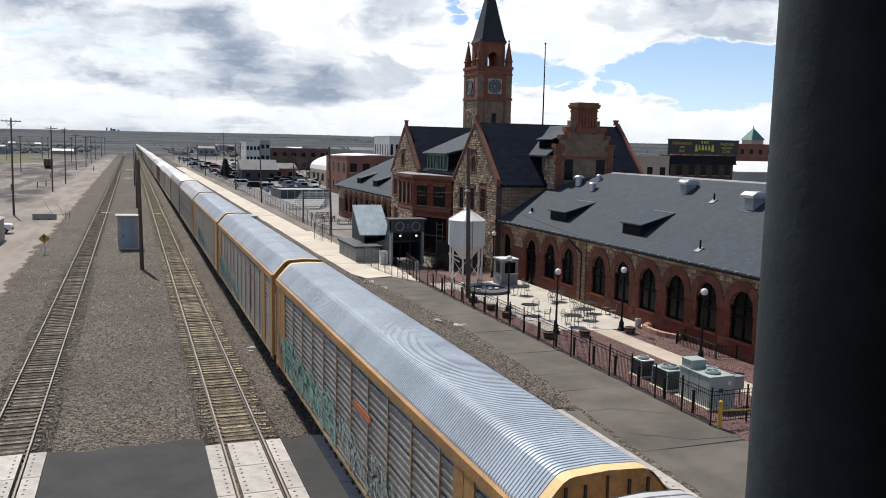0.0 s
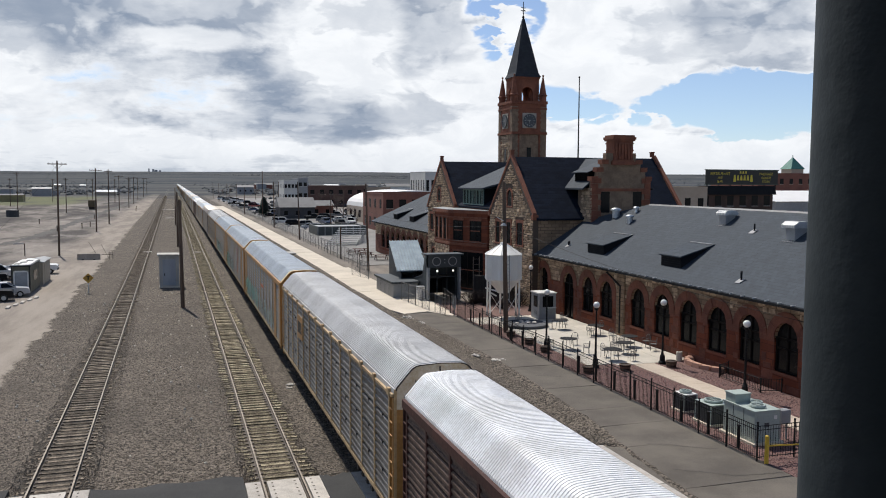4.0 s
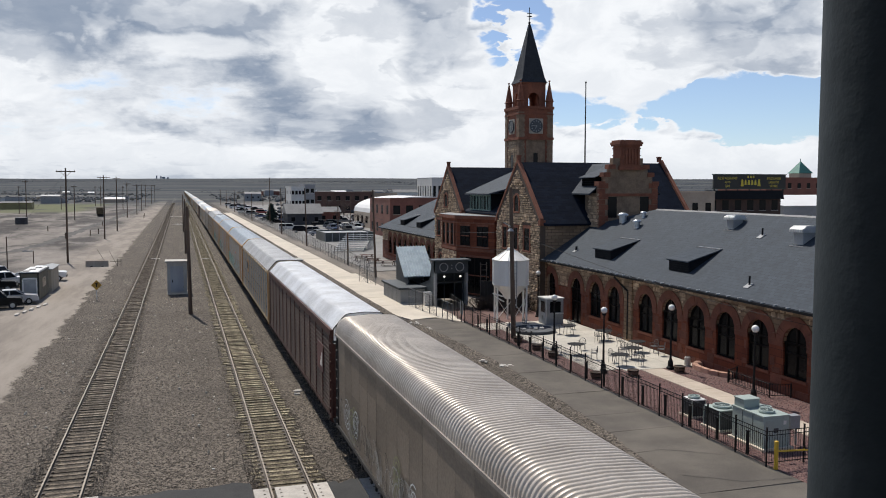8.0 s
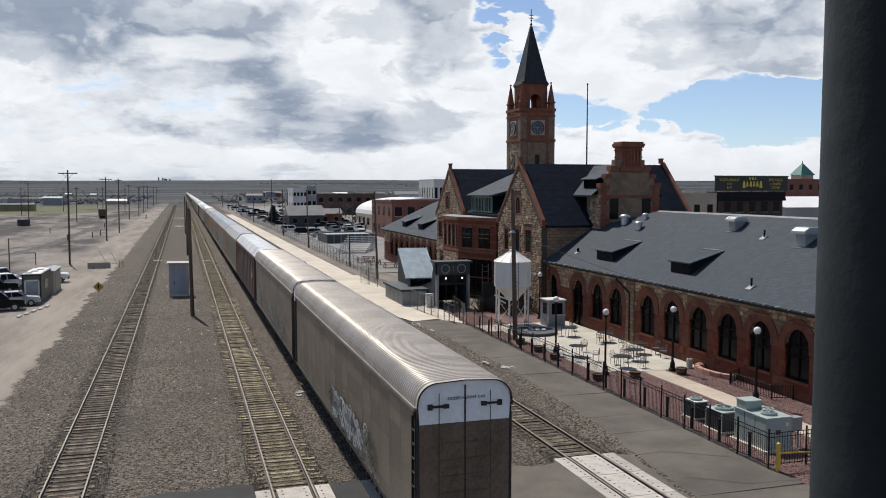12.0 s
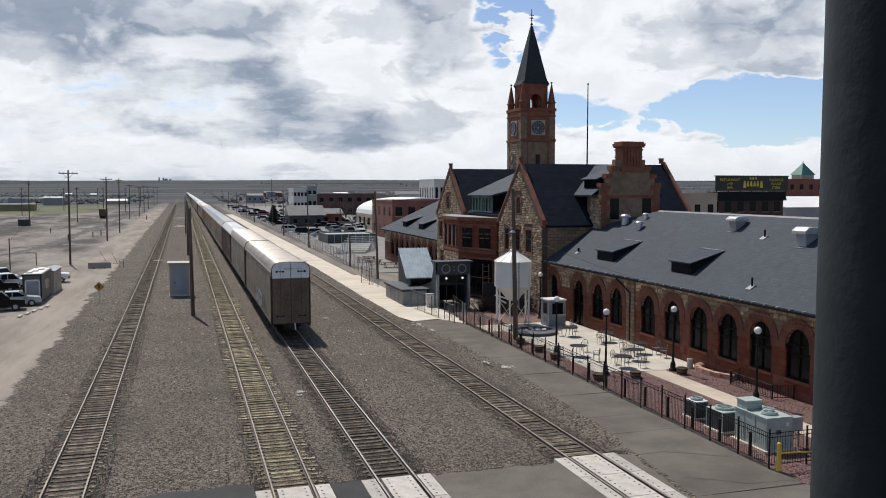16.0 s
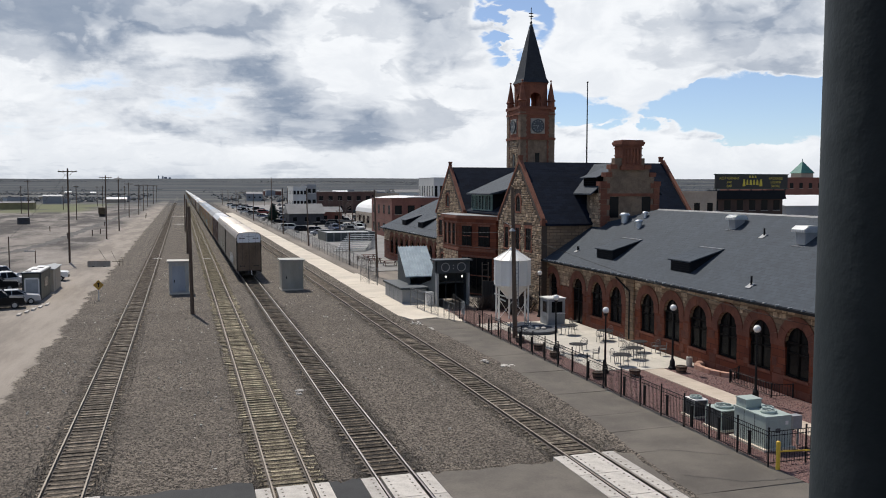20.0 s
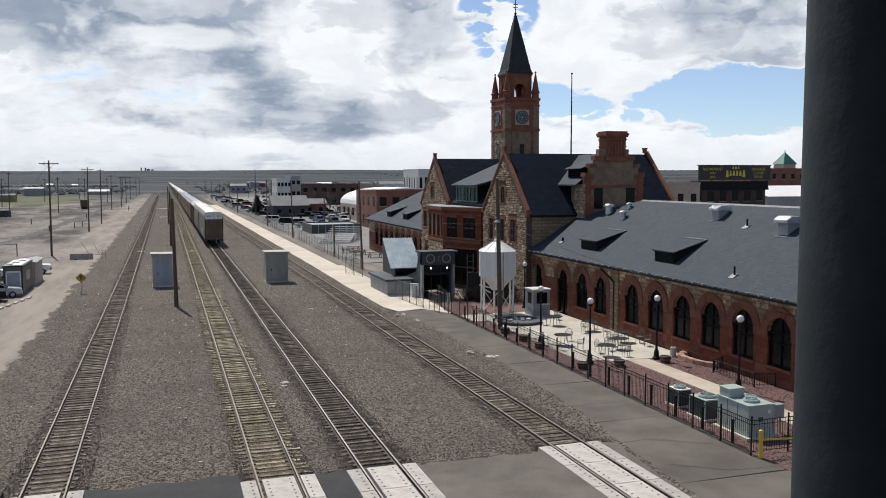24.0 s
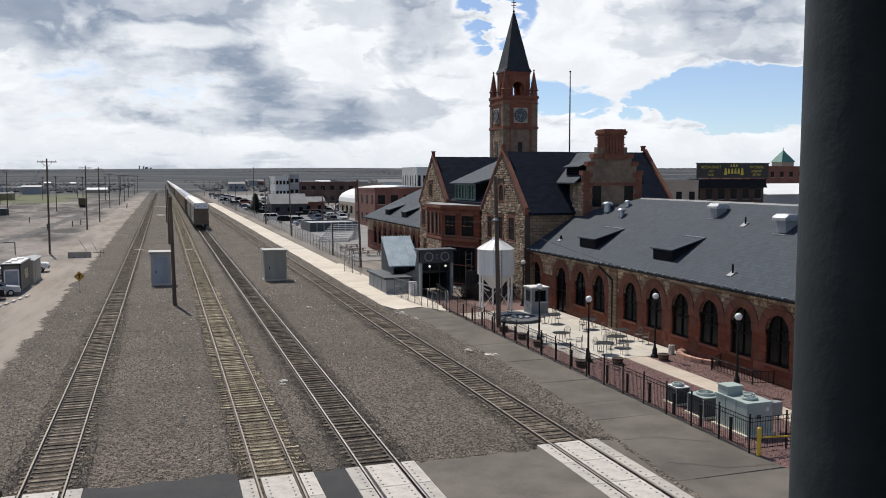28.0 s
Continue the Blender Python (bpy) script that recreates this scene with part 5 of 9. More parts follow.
    part("cornice", Mesh().prism(big, "z", 7.95, 8.28), RED, bay, "moulded cornice")
    part("cornice_top", Mesh().prism(big, "z", 8.28, 8.33), FLASH, bay, "pale flat bay roof")
    part("string_course", Mesh().prism([(x - 0.1, y) for x, y in plan] + [(31.5, 95.2), (31.5, 80.9)], "z", 7.45, 7.6), RED, bay)
    part("string_course", Mesh().prism([(x - 0.1, y) for x, y in plan] + [(31.5, 95.2), (31.5, 80.9)], "z", 4.55, 4.8), RED, bay)
    side = Vector((30.8 - 28.4, 80.9 - 86.0)).normalized()
    # last entry is no window: dark glass painted in for the shadowed porch
    for a, b, z0, z1 in ((0.7, 1.9, 5.1, 7.2), (3.2, 4.6, 5.1, 7.2), (0.7, 4.9, 0.1, 3.9)):
        def at(k, out):
            return (28.4 + side.x * k + side.y * out * 1.0, 86.0 + side.y * k - side.x * out)
        p, q = at(a, 0.04), at(b, 0.04)
        w = part("bay_window", Mesh().hexa([(*at(a, -0.02), z0), (*at(b, -0.02), z0), (*at(b, 0.03), z0), (*at(a, 0.03), z0), (*at(a, -0.02), z1), (*at(b, -0.02), z1), (*at(b, 0.03), z1), (*at(a, 0.03), z1)]), PANE, bay, "tall sash window, the widest pane standing for porch shade")
        mid = (a + b) / 2
        for c, e, zz0, zz1 in ((a - 0.12, a, z0, z1), (b, b + 0.12, z0, z1), (a, b, (z0 + z1) / 2 - 0.05, (z0 + z1) / 2 + 0.05), (mid - 0.04, mid + 0.04, z0, z1), (a - 0.2, b + 0.2, z1, z1 + 0.2), (a - 0.2, b + 0.2, z0 - 0.15, z0)):
            part("sash_bar", Mesh().hexa([(*at(c, 0.0), zz0), (*at(e, 0.0), zz0), (*at(e, 0.07), zz0), (*at(c, 0.07), zz0), (*at(c, 0.0), zz1), (*at(e, 0.0), zz1), (*at(e, 0.07), zz1), (*at(c, 0.07), zz1)]), DARK_WOOD if zz1 - zz0 > 0.3 else RED, w)
    for j in range(3):
        y = 86.9 + 1.5 * j
        part("bay_window", Mesh().box(28.37, 28.42, y, y + 1.0, 5.1, 7.35), PANE, bay)
        part("mullion", Mesh().box(28.28, 28.45, y - 0.25, y, 5.0, 7.5).box(28.28, 28.45, y + 1.0, y + 1.25, 5.0, 7.5), RED, bay)

    def bay_free(y, z):
        return 86.1 < y < 91.4 and (z < 4.5 or 7.62 < z < 7.95)
    part("bay_facing", stones(86.1, 91.4, 0.05, 8.3, bay_free, lambda y, z, dd: (28.4 - dd, y, z), 0.27, 0.3, 0.8, 0.06, 41), BUFF, bay)["kind"] = "stuff"
    # cross gable with chimney
    cx0, cx1, cy = 35.5, 41.3, 67.24
    stepped = [(cx0, 6.0), (cx1, 6.0), (cx1, 11.7), (cx1 - 0.5, 11.7), (cx1 - 0.5, 12.5), (cx1 - 1.0, 12.5), (cx1 - 1.0, 13.2), (39.8, 13.2), (39.8, 13.9), (36.8, 13.9), (36.8, 13.2), (cx0 + 1.0, 13.2), (cx0 + 1.0, 12.5), (cx0 + 0.5, 12.5), (cx0 + 0.5, 11.7), (cx0, 11.7)]
    cg = part("cross_gable", Mesh().prism(stepped, "y", cy, cy + 0.6), BUFF_WALL, d, "stepped buff stone gable with red quoins")
    part("gable_side", Mesh().box(cx0, cx1, cy + 0.6, 70.0, 6.0, 10.8), BUFF_WALL, cg)
    part("side_facing", stones(cy, 69.3, 7.2, 10.8, lambda y, z: True, lambda y, z, dd: (cx0 - dd, y, z), 0.27, 0.3, 0.7, 0.07, 51), BUFF, cg)["kind"] = "stuff"
    for s, x in ((1, cx0), (-1, cx1)):
        for j in range(11):
            w = 0.55 if j % 2 else 0.85
            part("quoin", Mesh().box(*sorted((x - 0.04 * s, x + w * s)), cy - 0.06, cy + 0.3, 6.4 + 0.48 * j, 6.86 + 0.48 * j), RED, cg)
        for dx, z in ((0.0, 11.7), (0.5, 12.5), (1.0, 13.2)):
            part("step_coping", Mesh().box(*sorted((x - 0.14 * s + dx * s, x + 0.52 * s + dx * s)), cy - 0.10, cy + 0.70, z - 0.28, z + 0.12), RED, cg)
    part("gable_band", Mesh().box(cx0 + 0.1, cx1 - 0.1, cy - 0.085, cy + 0.1, 10.5, 10.75), RED, cg)
    part("chimney", Mesh().box(37.5, 39.42, cy - 0.12, cy + 1.3, 12.9, 15.1), RED, cg, "ribbed red sandstone chimney")
    for j in range(6):
        part("chimney_rib", Mesh().box(37.62 + 0.31 * j, 37.76 + 0.31 * j, cy - 0.2, cy - 0.1, 13.35, 14.75), RED, cg)
    for k, (e, z0, z1) in enumerate(((0.06, 14.72, 14.84), (0.14, 14.98, 15.12), (0.20, 15.12, 15.34), (0.10, 15.34, 15.5), (0.10, 13.15, 13.28), (0.20, 12.85, 13.15), (0.06, 14.1, 14.18))):
        part("chimney_band", Mesh().box(37.5 - e, 39.42 + e, cy - 0.12 - e, cy + 1.3 + e, z0, z1), RED, cg)
    for x in (36.78, 40.02):
        part("gable_window", Mesh().box(x - 0.45, x + 0.45, cy - 0.012, cy + 0.05, 8.6, 10.45), PANE, cg)
    # the paler slate again, chosen for slopes that look lit
    for s in (-1, 1):
        xe = 38.4 + s * 3.6
        roof_sheet(cg, [(xe, cy + 0.55, 10.75), (38.4, cy + 0.55, 13.55), (38.4, 74.3, 13.55), (xe, 72.0, 10.75)][::-s], SLATE, 0.14, "slate_roof")
    hatch = part("roof_hatch", Mesh().prism([(35.62, 11.35), (35.62, 12.2), (37.9, 12.98), (37.2, 12.3)], "y", 68.15, 70.9), BLACK_VOID, cg, "small dark louvred dormer")
    roof_sheet(hatch, [(35.35, 67.95, 12.2), (35.35, 71.1, 12.2), (38.2, 71.1, 13.3), (38.2, 67.95, 13.3)][::-1], SLATE, 0.07, "hatch_roof", "grey slate dormer roof")
    for j in range(4):
        part("hatch_louvre", Mesh().box(35.57, 35.62, 68.2, 70.85, 11.45 + 0.19 * j, 11.5 + 0.19 * j), SLATE_PLAIN, hatch)
    # tower
    make_tower(d)
    for y, yy in ((54.42, 0.0),):
        part("downpipe", Mesh().tube((31.15, y, 0.2), (31.15, y, 3.7), 0.07).tube((31.15, y, 3.7), (30.68, y + 1.2, 4.65), 0.07), IRON, d, "black downpipe")
        part("pilaster", Mesh().box(31.16, 31.34, y - 0.55, y + 0.55, 0, 4.7), BUFF_ROWS, d, "buff stone pilaster")
    return d




def make_tower(owner):
    x0, x1, y0, y1 = 40.5, 45.15, 98.1, 102.75
    xc, yc = (x0 + x1) / 2, (y0 + y1) / 2
    tw = part("clock_tower", Mesh().box(x0 + 0.1, x1 - 0.1, y0 + 0.1, y1 - 0.1, 0, 21.3), BUFF_WALL, owner, "tall sandstone clock tower with slate spire")
    part("tower_facing", stones(y0 + 0.7, y1 - 0.7, 11.0, 17.2, lambda y, z: abs(y - yc) > 0.45 or z > 15.5, lambda y, z, k: (x0 + 0.1 - k, y, z), 0.3, 0.35, 0.8, 0.08, 61), BUFF, tw)["kind"] = "stuff"
    for x in (x0, x1):
        for y in (y0, y1):
            a, b = (x, x + 0.75) if x == x0 else (x - 0.75, x)
            c, e = (y, y + 0.75) if y == y0 else (y - 0.75, y)
            for j in range(36):
                g = 0.0 if j % 2 else 0.10
                part("corner_stone", Mesh().box(a - (g if x == x1 else 0), b + (g if x == x0 else 0), c - (g if y == y1 else 0), e + (g if y == y0 else 0), 10.5 + 0.3 * j, 10.79 + 0.3 * j), RED if j > 33 else BUFF_WALL, tw)
            # corner turrets
            px, py = (a + b) / 2, (c + e) / 2
            t = part("pinnacle", Mesh().lathe((px, py, 21.3), [(0.50, -0.4), (0.52, 0.0), (0.47, 0.05), (0.45, 0.7), (0.58, 0.78), (0.58, 0.86), (0.46, 0.96), (0.08, 3.1), (0.0, 3.2)], 12), RED, tw, "pointed red corner pinnacle")
            part("ball_finial", Mesh().ball((px, py, 24.6), 0.13), RED, t)
    for z0, z1, e in ((17.25, 17.55, 0.09), (20.35, 20.55, 0.06), (21.05, 21.4, 0.11), (24.25, 24.5, -0.66)):
        part("band_course", Mesh().box(x0 - e, x1 + e, y0 - e, y1 + e, z0, z1), RED, tw, "moulded band")
    # clock faces
    for nx, ny in ((-1, 0), (0, -1), (1, 0), (0, 1)):
        turn = Matrix.Translation((xc, yc, 18.95)) @ Matrix.Rotation(math.atan2(ny, nx), 4, "Z")
        out = (x1 - x0) / 2 - 0.1
        field = part("clock_field", Mesh().box(out - 0.05, out + 0.06, -1.6, 1.6, -1.42, 2.1), RED, tw, "red sandstone field round the clock")
        field.matrix_basis = turn
        for s in (-1, 1):
            strip = part("panel_edge", Mesh().box(out - 0.05, out + 0.05, *sorted((s * 1.3, s * 1.6)), -6.2, -1.7), RED, tw)
            strip.matrix_basis = turn
        plate = part("clock_surround", Mesh().box(out, out + 0.12, -0.94, 0.94, -0.94, 0.94), CLOCK_STONE, tw)
        plate.matrix_basis = turn
        face = piece("clock_face", Mesh().tube((out + 0.12, 0, 0), (out + 0.2, 0, 0), 0.78, sides=28).data("clock_face", CLOCK_DARK), plate, Matrix.Identity(4))
        ring = Mesh()
        for i in range(28):
            a, b = 2 * math.pi * i / 28, 2 * math.pi * (i + 1) / 28
            ring.hexa([(out + 0.12, r * math.cos(c), r * math.sin(c)) for r, c in ((0.75, a), (0.84, a), (0.84, b), (0.75, b))] + [(out + 0.26, r * math.cos(c), r * math.sin(c)) for r, c in ((0.75, a), (0.84, a), (0.84, b), (0.75, b))])
        piece("clock_rim", ring.data("clock_rim", CLOCK_DARK), plate, Matrix.Identity(4))
        for h in range(12):
            a = math.pi * h / 6
            c, s = math.cos(a), math.sin(a)
            m = Mesh().hexa([(out + x, r * s + w * c, r * c - w * s) for x in (0.2, 0.22) for r, w in ((0.54, -0.035), (0.54, 0.035), (0.71, 0.035), (0.71, -0.035))])
            piece("hour_mark", m.data("hour_mark", CLOCK_GOLD), plate, Matrix.Identity(4))
        for a, r in ((math.radians(200), 0.38), (math.radians(276), 0.6)):
            c, s = math.cos(a), math.sin(a)
            m = Mesh().hexa([(out + x, q * s + w * c, q * c - w * s) for x in (0.225, 0.25) for q, w in ((-0.1, -0.04), (-0.1, 0.04), (r, 0.02), (r, -0.02))])
            piece("clock_pointer", m.data("clock_pointer", CLOCK_GOLD), plate, Matrix.Identity(4))
    # belfry, open on each side
    b0, b1, c0, c1 = x0 + 0.74, x1 - 0.74, y0 + 0.74, y1 - 0.74
    w, spring, top = 1.5, 22.45, 24.3
    for sx in (0, 1):
        for axis in ("x", "y"):
            m = Mesh()
            lo, hi = (c0, c1) if axis == "x" else (b0 + 0.352, b1 - 0.352)
            mid = (lo + hi) / 2
            a = (b0 if sx == 0 else b1 - 0.35) if axis == "x" else (c0 + 0.003 if sx == 0 else c1 - 0.353)
            def put(pts):
                m.prism(pts, axis, a, a + 0.35)
            put([(lo, 21.3), (mid - w / 2, 21.3)] + arch_points(mid, w, spring) + [(mid + w / 2, 21.3), (hi, 21.3), (hi, top), (lo, top)])
            part("belfry_wall", m, RED, tw, "red sandstone belfry with open arches")
    s0, z0, z1 = 1.52, 24.45, 31.9
    sp = Mesh()
    base = [(xc - s0 - 0.25, yc - s0 - 0.25, z0), (xc + s0 + 0.25, yc - s0 - 0.25, z0), (xc + s0 + 0.25, yc + s0 + 0.25, z0), (xc - s0 - 0.25, yc + s0 + 0.25, z0)]
    ring = [(xc + sx * 1.52, yc + sy * 1.52, z0 + 0.55) for sx, sy in ((-1, -1), (1, -1), (1, 1), (-1, 1))]
    tip = [(xc + sx * 0.12, yc + sy * 0.12, z1) for sx, sy in ((-1, -1), (1, -1), (1, 1), (-1, 1))]
    for low, high in ((base, ring), (ring, tip)):
        for i in range(4):
            j = (i + 1) % 4
            sp.face(low[i], low[j], high[j], high[i])
    sp.face(*base[::-1]).face(*tip)
    spire = part("spire", sp, SPIRE, tw, "steep dark slate spire")
    part("weather_vane", Mesh().tube((xc, yc, z1 - 0.1), (xc, yc, z1 + 2.1), 0.05).ball((xc, yc, z1 + 0.2), 0.16).box(xc - 0.34, xc + 0.34, yc - 0.03, yc + 0.03, z1 + 0.95, z1 + 1.02).box(xc - 0.03, xc + 0.03, yc - 0.34, yc + 0.34, z1 + 0.95, z1 + 1.02).box(xc - 0.3, xc + 0.3, yc - 0.02, yc + 0.02, z1 + 1.3, z1 + 1.4).ball((xc, yc, z1 + 0.7), 0.1), IRON, spire, "iron weather vane")
    part("slit_window", Mesh().box(xc - 0.28, xc + 0.28, y0 + 0.05, y0 + 0.12, 14.2, 15.6), PANE, tw)
    part("slit_window", Mesh().box(x0 + 0.05, x0 + 0.12, yc - 0.28, yc + 0.28, 13.6, 15.4), PANE, tw)


CLOCK_STONE = plain("clock_stone", (0.40, 0.36, 0.30), rough=0.9)
CLOCK_DARK = plain("clock_dial", (0.05, 0.06, 0.07), rough=0.4)
CLOCK_GOLD = plain("dial_marks", (0.35, 0.36, 0.34), rough=0.5)
SPIRE = coursed("spire_slate", (0.028, 0.031, 0.036), (0.018, 0.02, 0.024), (0.008, 0.009, 0.01), "x", 0.5, 0.3, 1.0, rough=0.6)
DEPOT = make_depot()


def roof_vent(x, y, size, name="roof_ventilator"):
    z = EAVE_Z + PITCH * (x - EAVE_X)
    v = thing(name, (x, y, z), "galvanised box ventilator with ribbed hood on slate roof", "roof ventilator", "ventilators on the wing roof")
    part("curb", Mesh().box(x - 0.6 * size, x + 0.6 * size, y - 0.55 * size, y + 0.55 * size, z - 0.6 * size, z + 0.7 * size), GREY_PAINT, v)
    out = [(x - 0.85 * size, z + 0.62 * size), (x - 0.85 * size, z + 0.85 * size), (x - 0.45 * size, z + 1.12 * size), (x + 0.45 * size, z + 1.12 * size), (x + 0.85 * size, z + 0.85 * size), (x + 0.85 * size, z + 0.62 * size)]
    hood = part("hood", Mesh().prism(out, "y", y - 0.75 * size, y + 0.75 * size), GALV, v, "ribbed metal hood")
    for j in range(6):
        yy = y - 0.7 * size + 0.27 * size * j
        part("hood_rib", Mesh().prism([(p + (0.02 if p > x else -0.02), q + 0.02) for p, q in out], "y", yy, yy + 0.07), WHITE, hood)
    part("base_flashing", Mesh().box(x - 0.9 * size, x - 0.55 * size, y - 0.7 * size, y + 0.7 * size, z - 0.52 * size, z - 0.46 * size), FLASH, v)


roof_vent(36.95, 50.0, 0.66)
roof_vent(36.1, 42.1, 0.76)


def vent_pipe(x, y, h, r):
    z = EAVE_Z + PITCH * (x - EAVE_X)
    v = thing("vent_pipe", (x, y, z), "short vent pipe with pale flashing on slate roof", "vent pipe", "pipes on the wing roof")
    part("pipe", Mesh().tube((x, y, z - 0.1), (x, y, z + h), r), SLATE_PLAIN, v)
    part("flashing", Mesh().hexa([(x - 0.3, y - 0.22, z - 0.15), (x + 0.1, y - 0.22, z + 0.08), (x + 0.1, y + 0.22, z + 0.08), (x - 0.3, y + 0.22, z - 0.15), (x - 0.3, y - 0.22, z - 0.12), (x + 0.1, y - 0.22, z + 0.12), (x + 0.1, y + 0.22, z + 0.12), (x - 0.3, y + 0.22, z - 0.12)]), FLASH, v)


for vx, vy, vh, vr in ((32.4, 65.4, 0.35, 0.1), (36.15, 46.05, 0.5, 0.06), (31.85, 41.6, 0.55, 0.06)):
    vent_pipe(vx, vy, vh, vr)


def exhaust_fan(x, y, size):
    z = EAVE_Z + PITCH * (x - EAVE_X)
    v = thing("exhaust_fan", (x, y, z), "galvanised mushroom exhaust fan on slate roof", "exhaust fan", "fans behind the chimney")
    part("drum", Mesh().tube((x, y, z - 0.1), (x, y, z + 0.75 * size), 0.42 * size, sides=14), GALV, v)
    part("cap", Mesh().lathe((x, y, z + 0.75 * size), [(0.6 * size, 0.0), (0.62 * size, 0.12 * size), (0.4 * size, 0.3 * size), (0.0, 0.36 * size)], 14), GALV, v, smooth=True)


exhaust_fan(36.4, 64.6, 0.75)
exhaust_fan(35.9, 61.4, 0.6)
exhaust_fan(37.2, 62.6, 0.45)


def flag_pole():
    f = thing("flag_pole", (40.5, 80.0, 13.2), "thin dark flag pole on the depot roof", "flag pole")
    part("mast", Mesh().tube((40.5, 80.0, 12.0), (40.5, 80.0, 22.1), 0.09, 0.05), IRON, f)
    part("ball", Mesh().ball((40.5, 80.0, 22.15), 0.1), IRON, f)


flag_pole()

# ---- platform, patio and walks ----
SLAB_RND = random.Random(5)


def rubble(r, x, y, w, l, z, count):
    """A scatter of flat broken pieces round a place."""
    m = Mesh()
    for _ in range(count):
        cx, cy, s, t = x + r.gauss(0, 0.5) * w, y + r.gauss(0, 0.5) * l, r.uniform(0.12, 0.4) * w, r.uniform(0, 6.3)
        pts = [(cx + s * r.uniform(0.6, 1.2) * math.cos(t + 1.257 * k), cy + 1.3 * s * r.uniform(0.6, 1.2) * math.sin(t + 1.257 * k)) for k in range(5)]
        m.prism(pts, "z", z - 0.03, z + r.uniform(0.02, 0.05))
    return m


def make_platform():
    p = thing("platform", (20, 100, 0), "worn asphalt and pale concrete platform beside the tracks", "platform", kind="structure")
    left = [(10.0, 17.6), (20.0, 17.5), (26.0, 17.8), (31.5, 18.3), (34.4, 18.75), (42.0, 19.2), (49.0, 19.5), (57.0, 19.25), (64.0, 18.95), (68.9, 18.8)]

    def edge(y):
        return float(np.interp(y, [q[0] for q in left], [q[1] for q in left]))
    cuts = [10.0, 16.0, 21.0, 26.2, 31.2, 34.2, 37.0, 41.5, 47.0, 52.4, 58.0, 63.5, 68.9]
    for a, b in zip(cuts, cuts[1:]):
        n = 10
        tilt = SLAB_RND.uniform(-0.12, 0.12)
        ys = [a + 0.02 + (b - a - 0.04) * i / n for i in range(n + 1)]
        pts = [(edge(y) + SLAB_RND.uniform(-0.12, 0.12), y) for y in ys] + [(22.7, b - 0.02 + tilt), (22.7, a + 0.02)]
        part("asphalt_slab", Mesh().prism(pts, "z", -0.3, SLAB_RND.uniform(-0.012, 0.004)), OLD_ASPHALT, p, "worn grey-brown asphalt slab")
    part("joint_bed", Mesh().box(19.75, 22.7, 10.0, 68.9, -0.3, -0.03), JOINT, p)
    part("track_edge", Mesh().prism([(17.6, 10), (18.6, 10), (18.6, 31.0), (17.5, 31.6)], "z", -0.3, -0.016), OLD_ASPHALT, p)
    # ballast banked up to the platform's edge
    bank = []
    y = 10.0
    while y < 380:
        e = edge(y) if y < 69 else 18.0
        bank.append([(e - 1.1, y, -0.205), (e - 0.35 + SLAB_RND.uniform(-0.1, 0.1), y, -0.04), (e - 0.02 + SLAB_RND.uniform(-0.08, 0.08), y, 0.010), (e + 0.2, y, -0.03)])
        y += 0.5 if y < 90 else 4.0
    part("ballast_bank", Mesh().sheet(bank), EARTH, p, "grey ballast banked against the edge", smooth=True)
    y = 69.0
    part("concrete_slab", Mesh().prism([(18.7, 68.95), (21.0, 69.7), (22.9, 66.0), (23.4, 70.5), (23.4, 72.0), (18.0, 72.0)], "z", -0.3, 0.004), CONCRETE, p, "pale concrete apron")
    y = 72.05
    while y < 372:
        step = 6.1 if y < 160 else 12.2
        right = 23.2 if y < 88 else 21.3 if y > 105 else 21.9
        x0 = 17.95 + SLAB_RND.uniform(-0.06, 0.06) + (y - 72) * 0.0003
        part("concrete_slab", Mesh().box(x0, right, y, y + step - 0.04, -0.3, 0.0 + SLAB_RND.uniform(-0.008, 0.008)), CONCRETE, p)
        y += step
    # litter and pale patches by the edge
    for x, yy, w, l in ((18.55, 67.3, 0.35, 0.9), (18.9, 64.2, 0.22, 0.7), (18.75, 51.2, 0.25, 0.5), (19.6, 49.3, 0.4, 0.35)):
        part("pale_rubble", rubble(SLAB_RND, x, yy, w, l, -0.02, 20), PALE_STONE, p, "broken pale concrete")["kind"] = "stuff"
    # cracks
    cr = Mesh()
    for x0, y0, x1, y1 in ((20.1, 44.6, 21.8, 43.6), (19.4, 31.4, 21.9, 29.8), (18.6, 28.2, 20.6, 26.8), (20.6, 26.8, 22.5, 26.6)):
        n = 9
        pts = [(x0 + (x1 - x0) * i / n + SLAB_RND.uniform(-0.07, 0.07), y0 + (y1 - y0) * i / n + SLAB_RND.uniform(-0.07, 0.07)) for i in range(n + 1)]
        for (a, b), (c, e) in zip(pts, pts[1:]):
            d = Vector((e - b, a - c, 0)).normalized() * 0.014
            cr.face((a - d.x, b - d.y, 0.009), (a + d.x, b + d.y, 0.009), (c + d.x, e + d.y, 0.009), (c - d.x, e - d.y, 0.009))
    part("surface_crack", cr, JOINT, p)["kind"] = "stuff"


JOINT = plain("joint_tar", (0.045, 0.042, 0.04), rough=0.95)
PALE_STONE = plain("pale_rubble", (0.55, 0.51, 0.46), (0.38, 0.35, 0.31), rough=0.95)
make_platform()


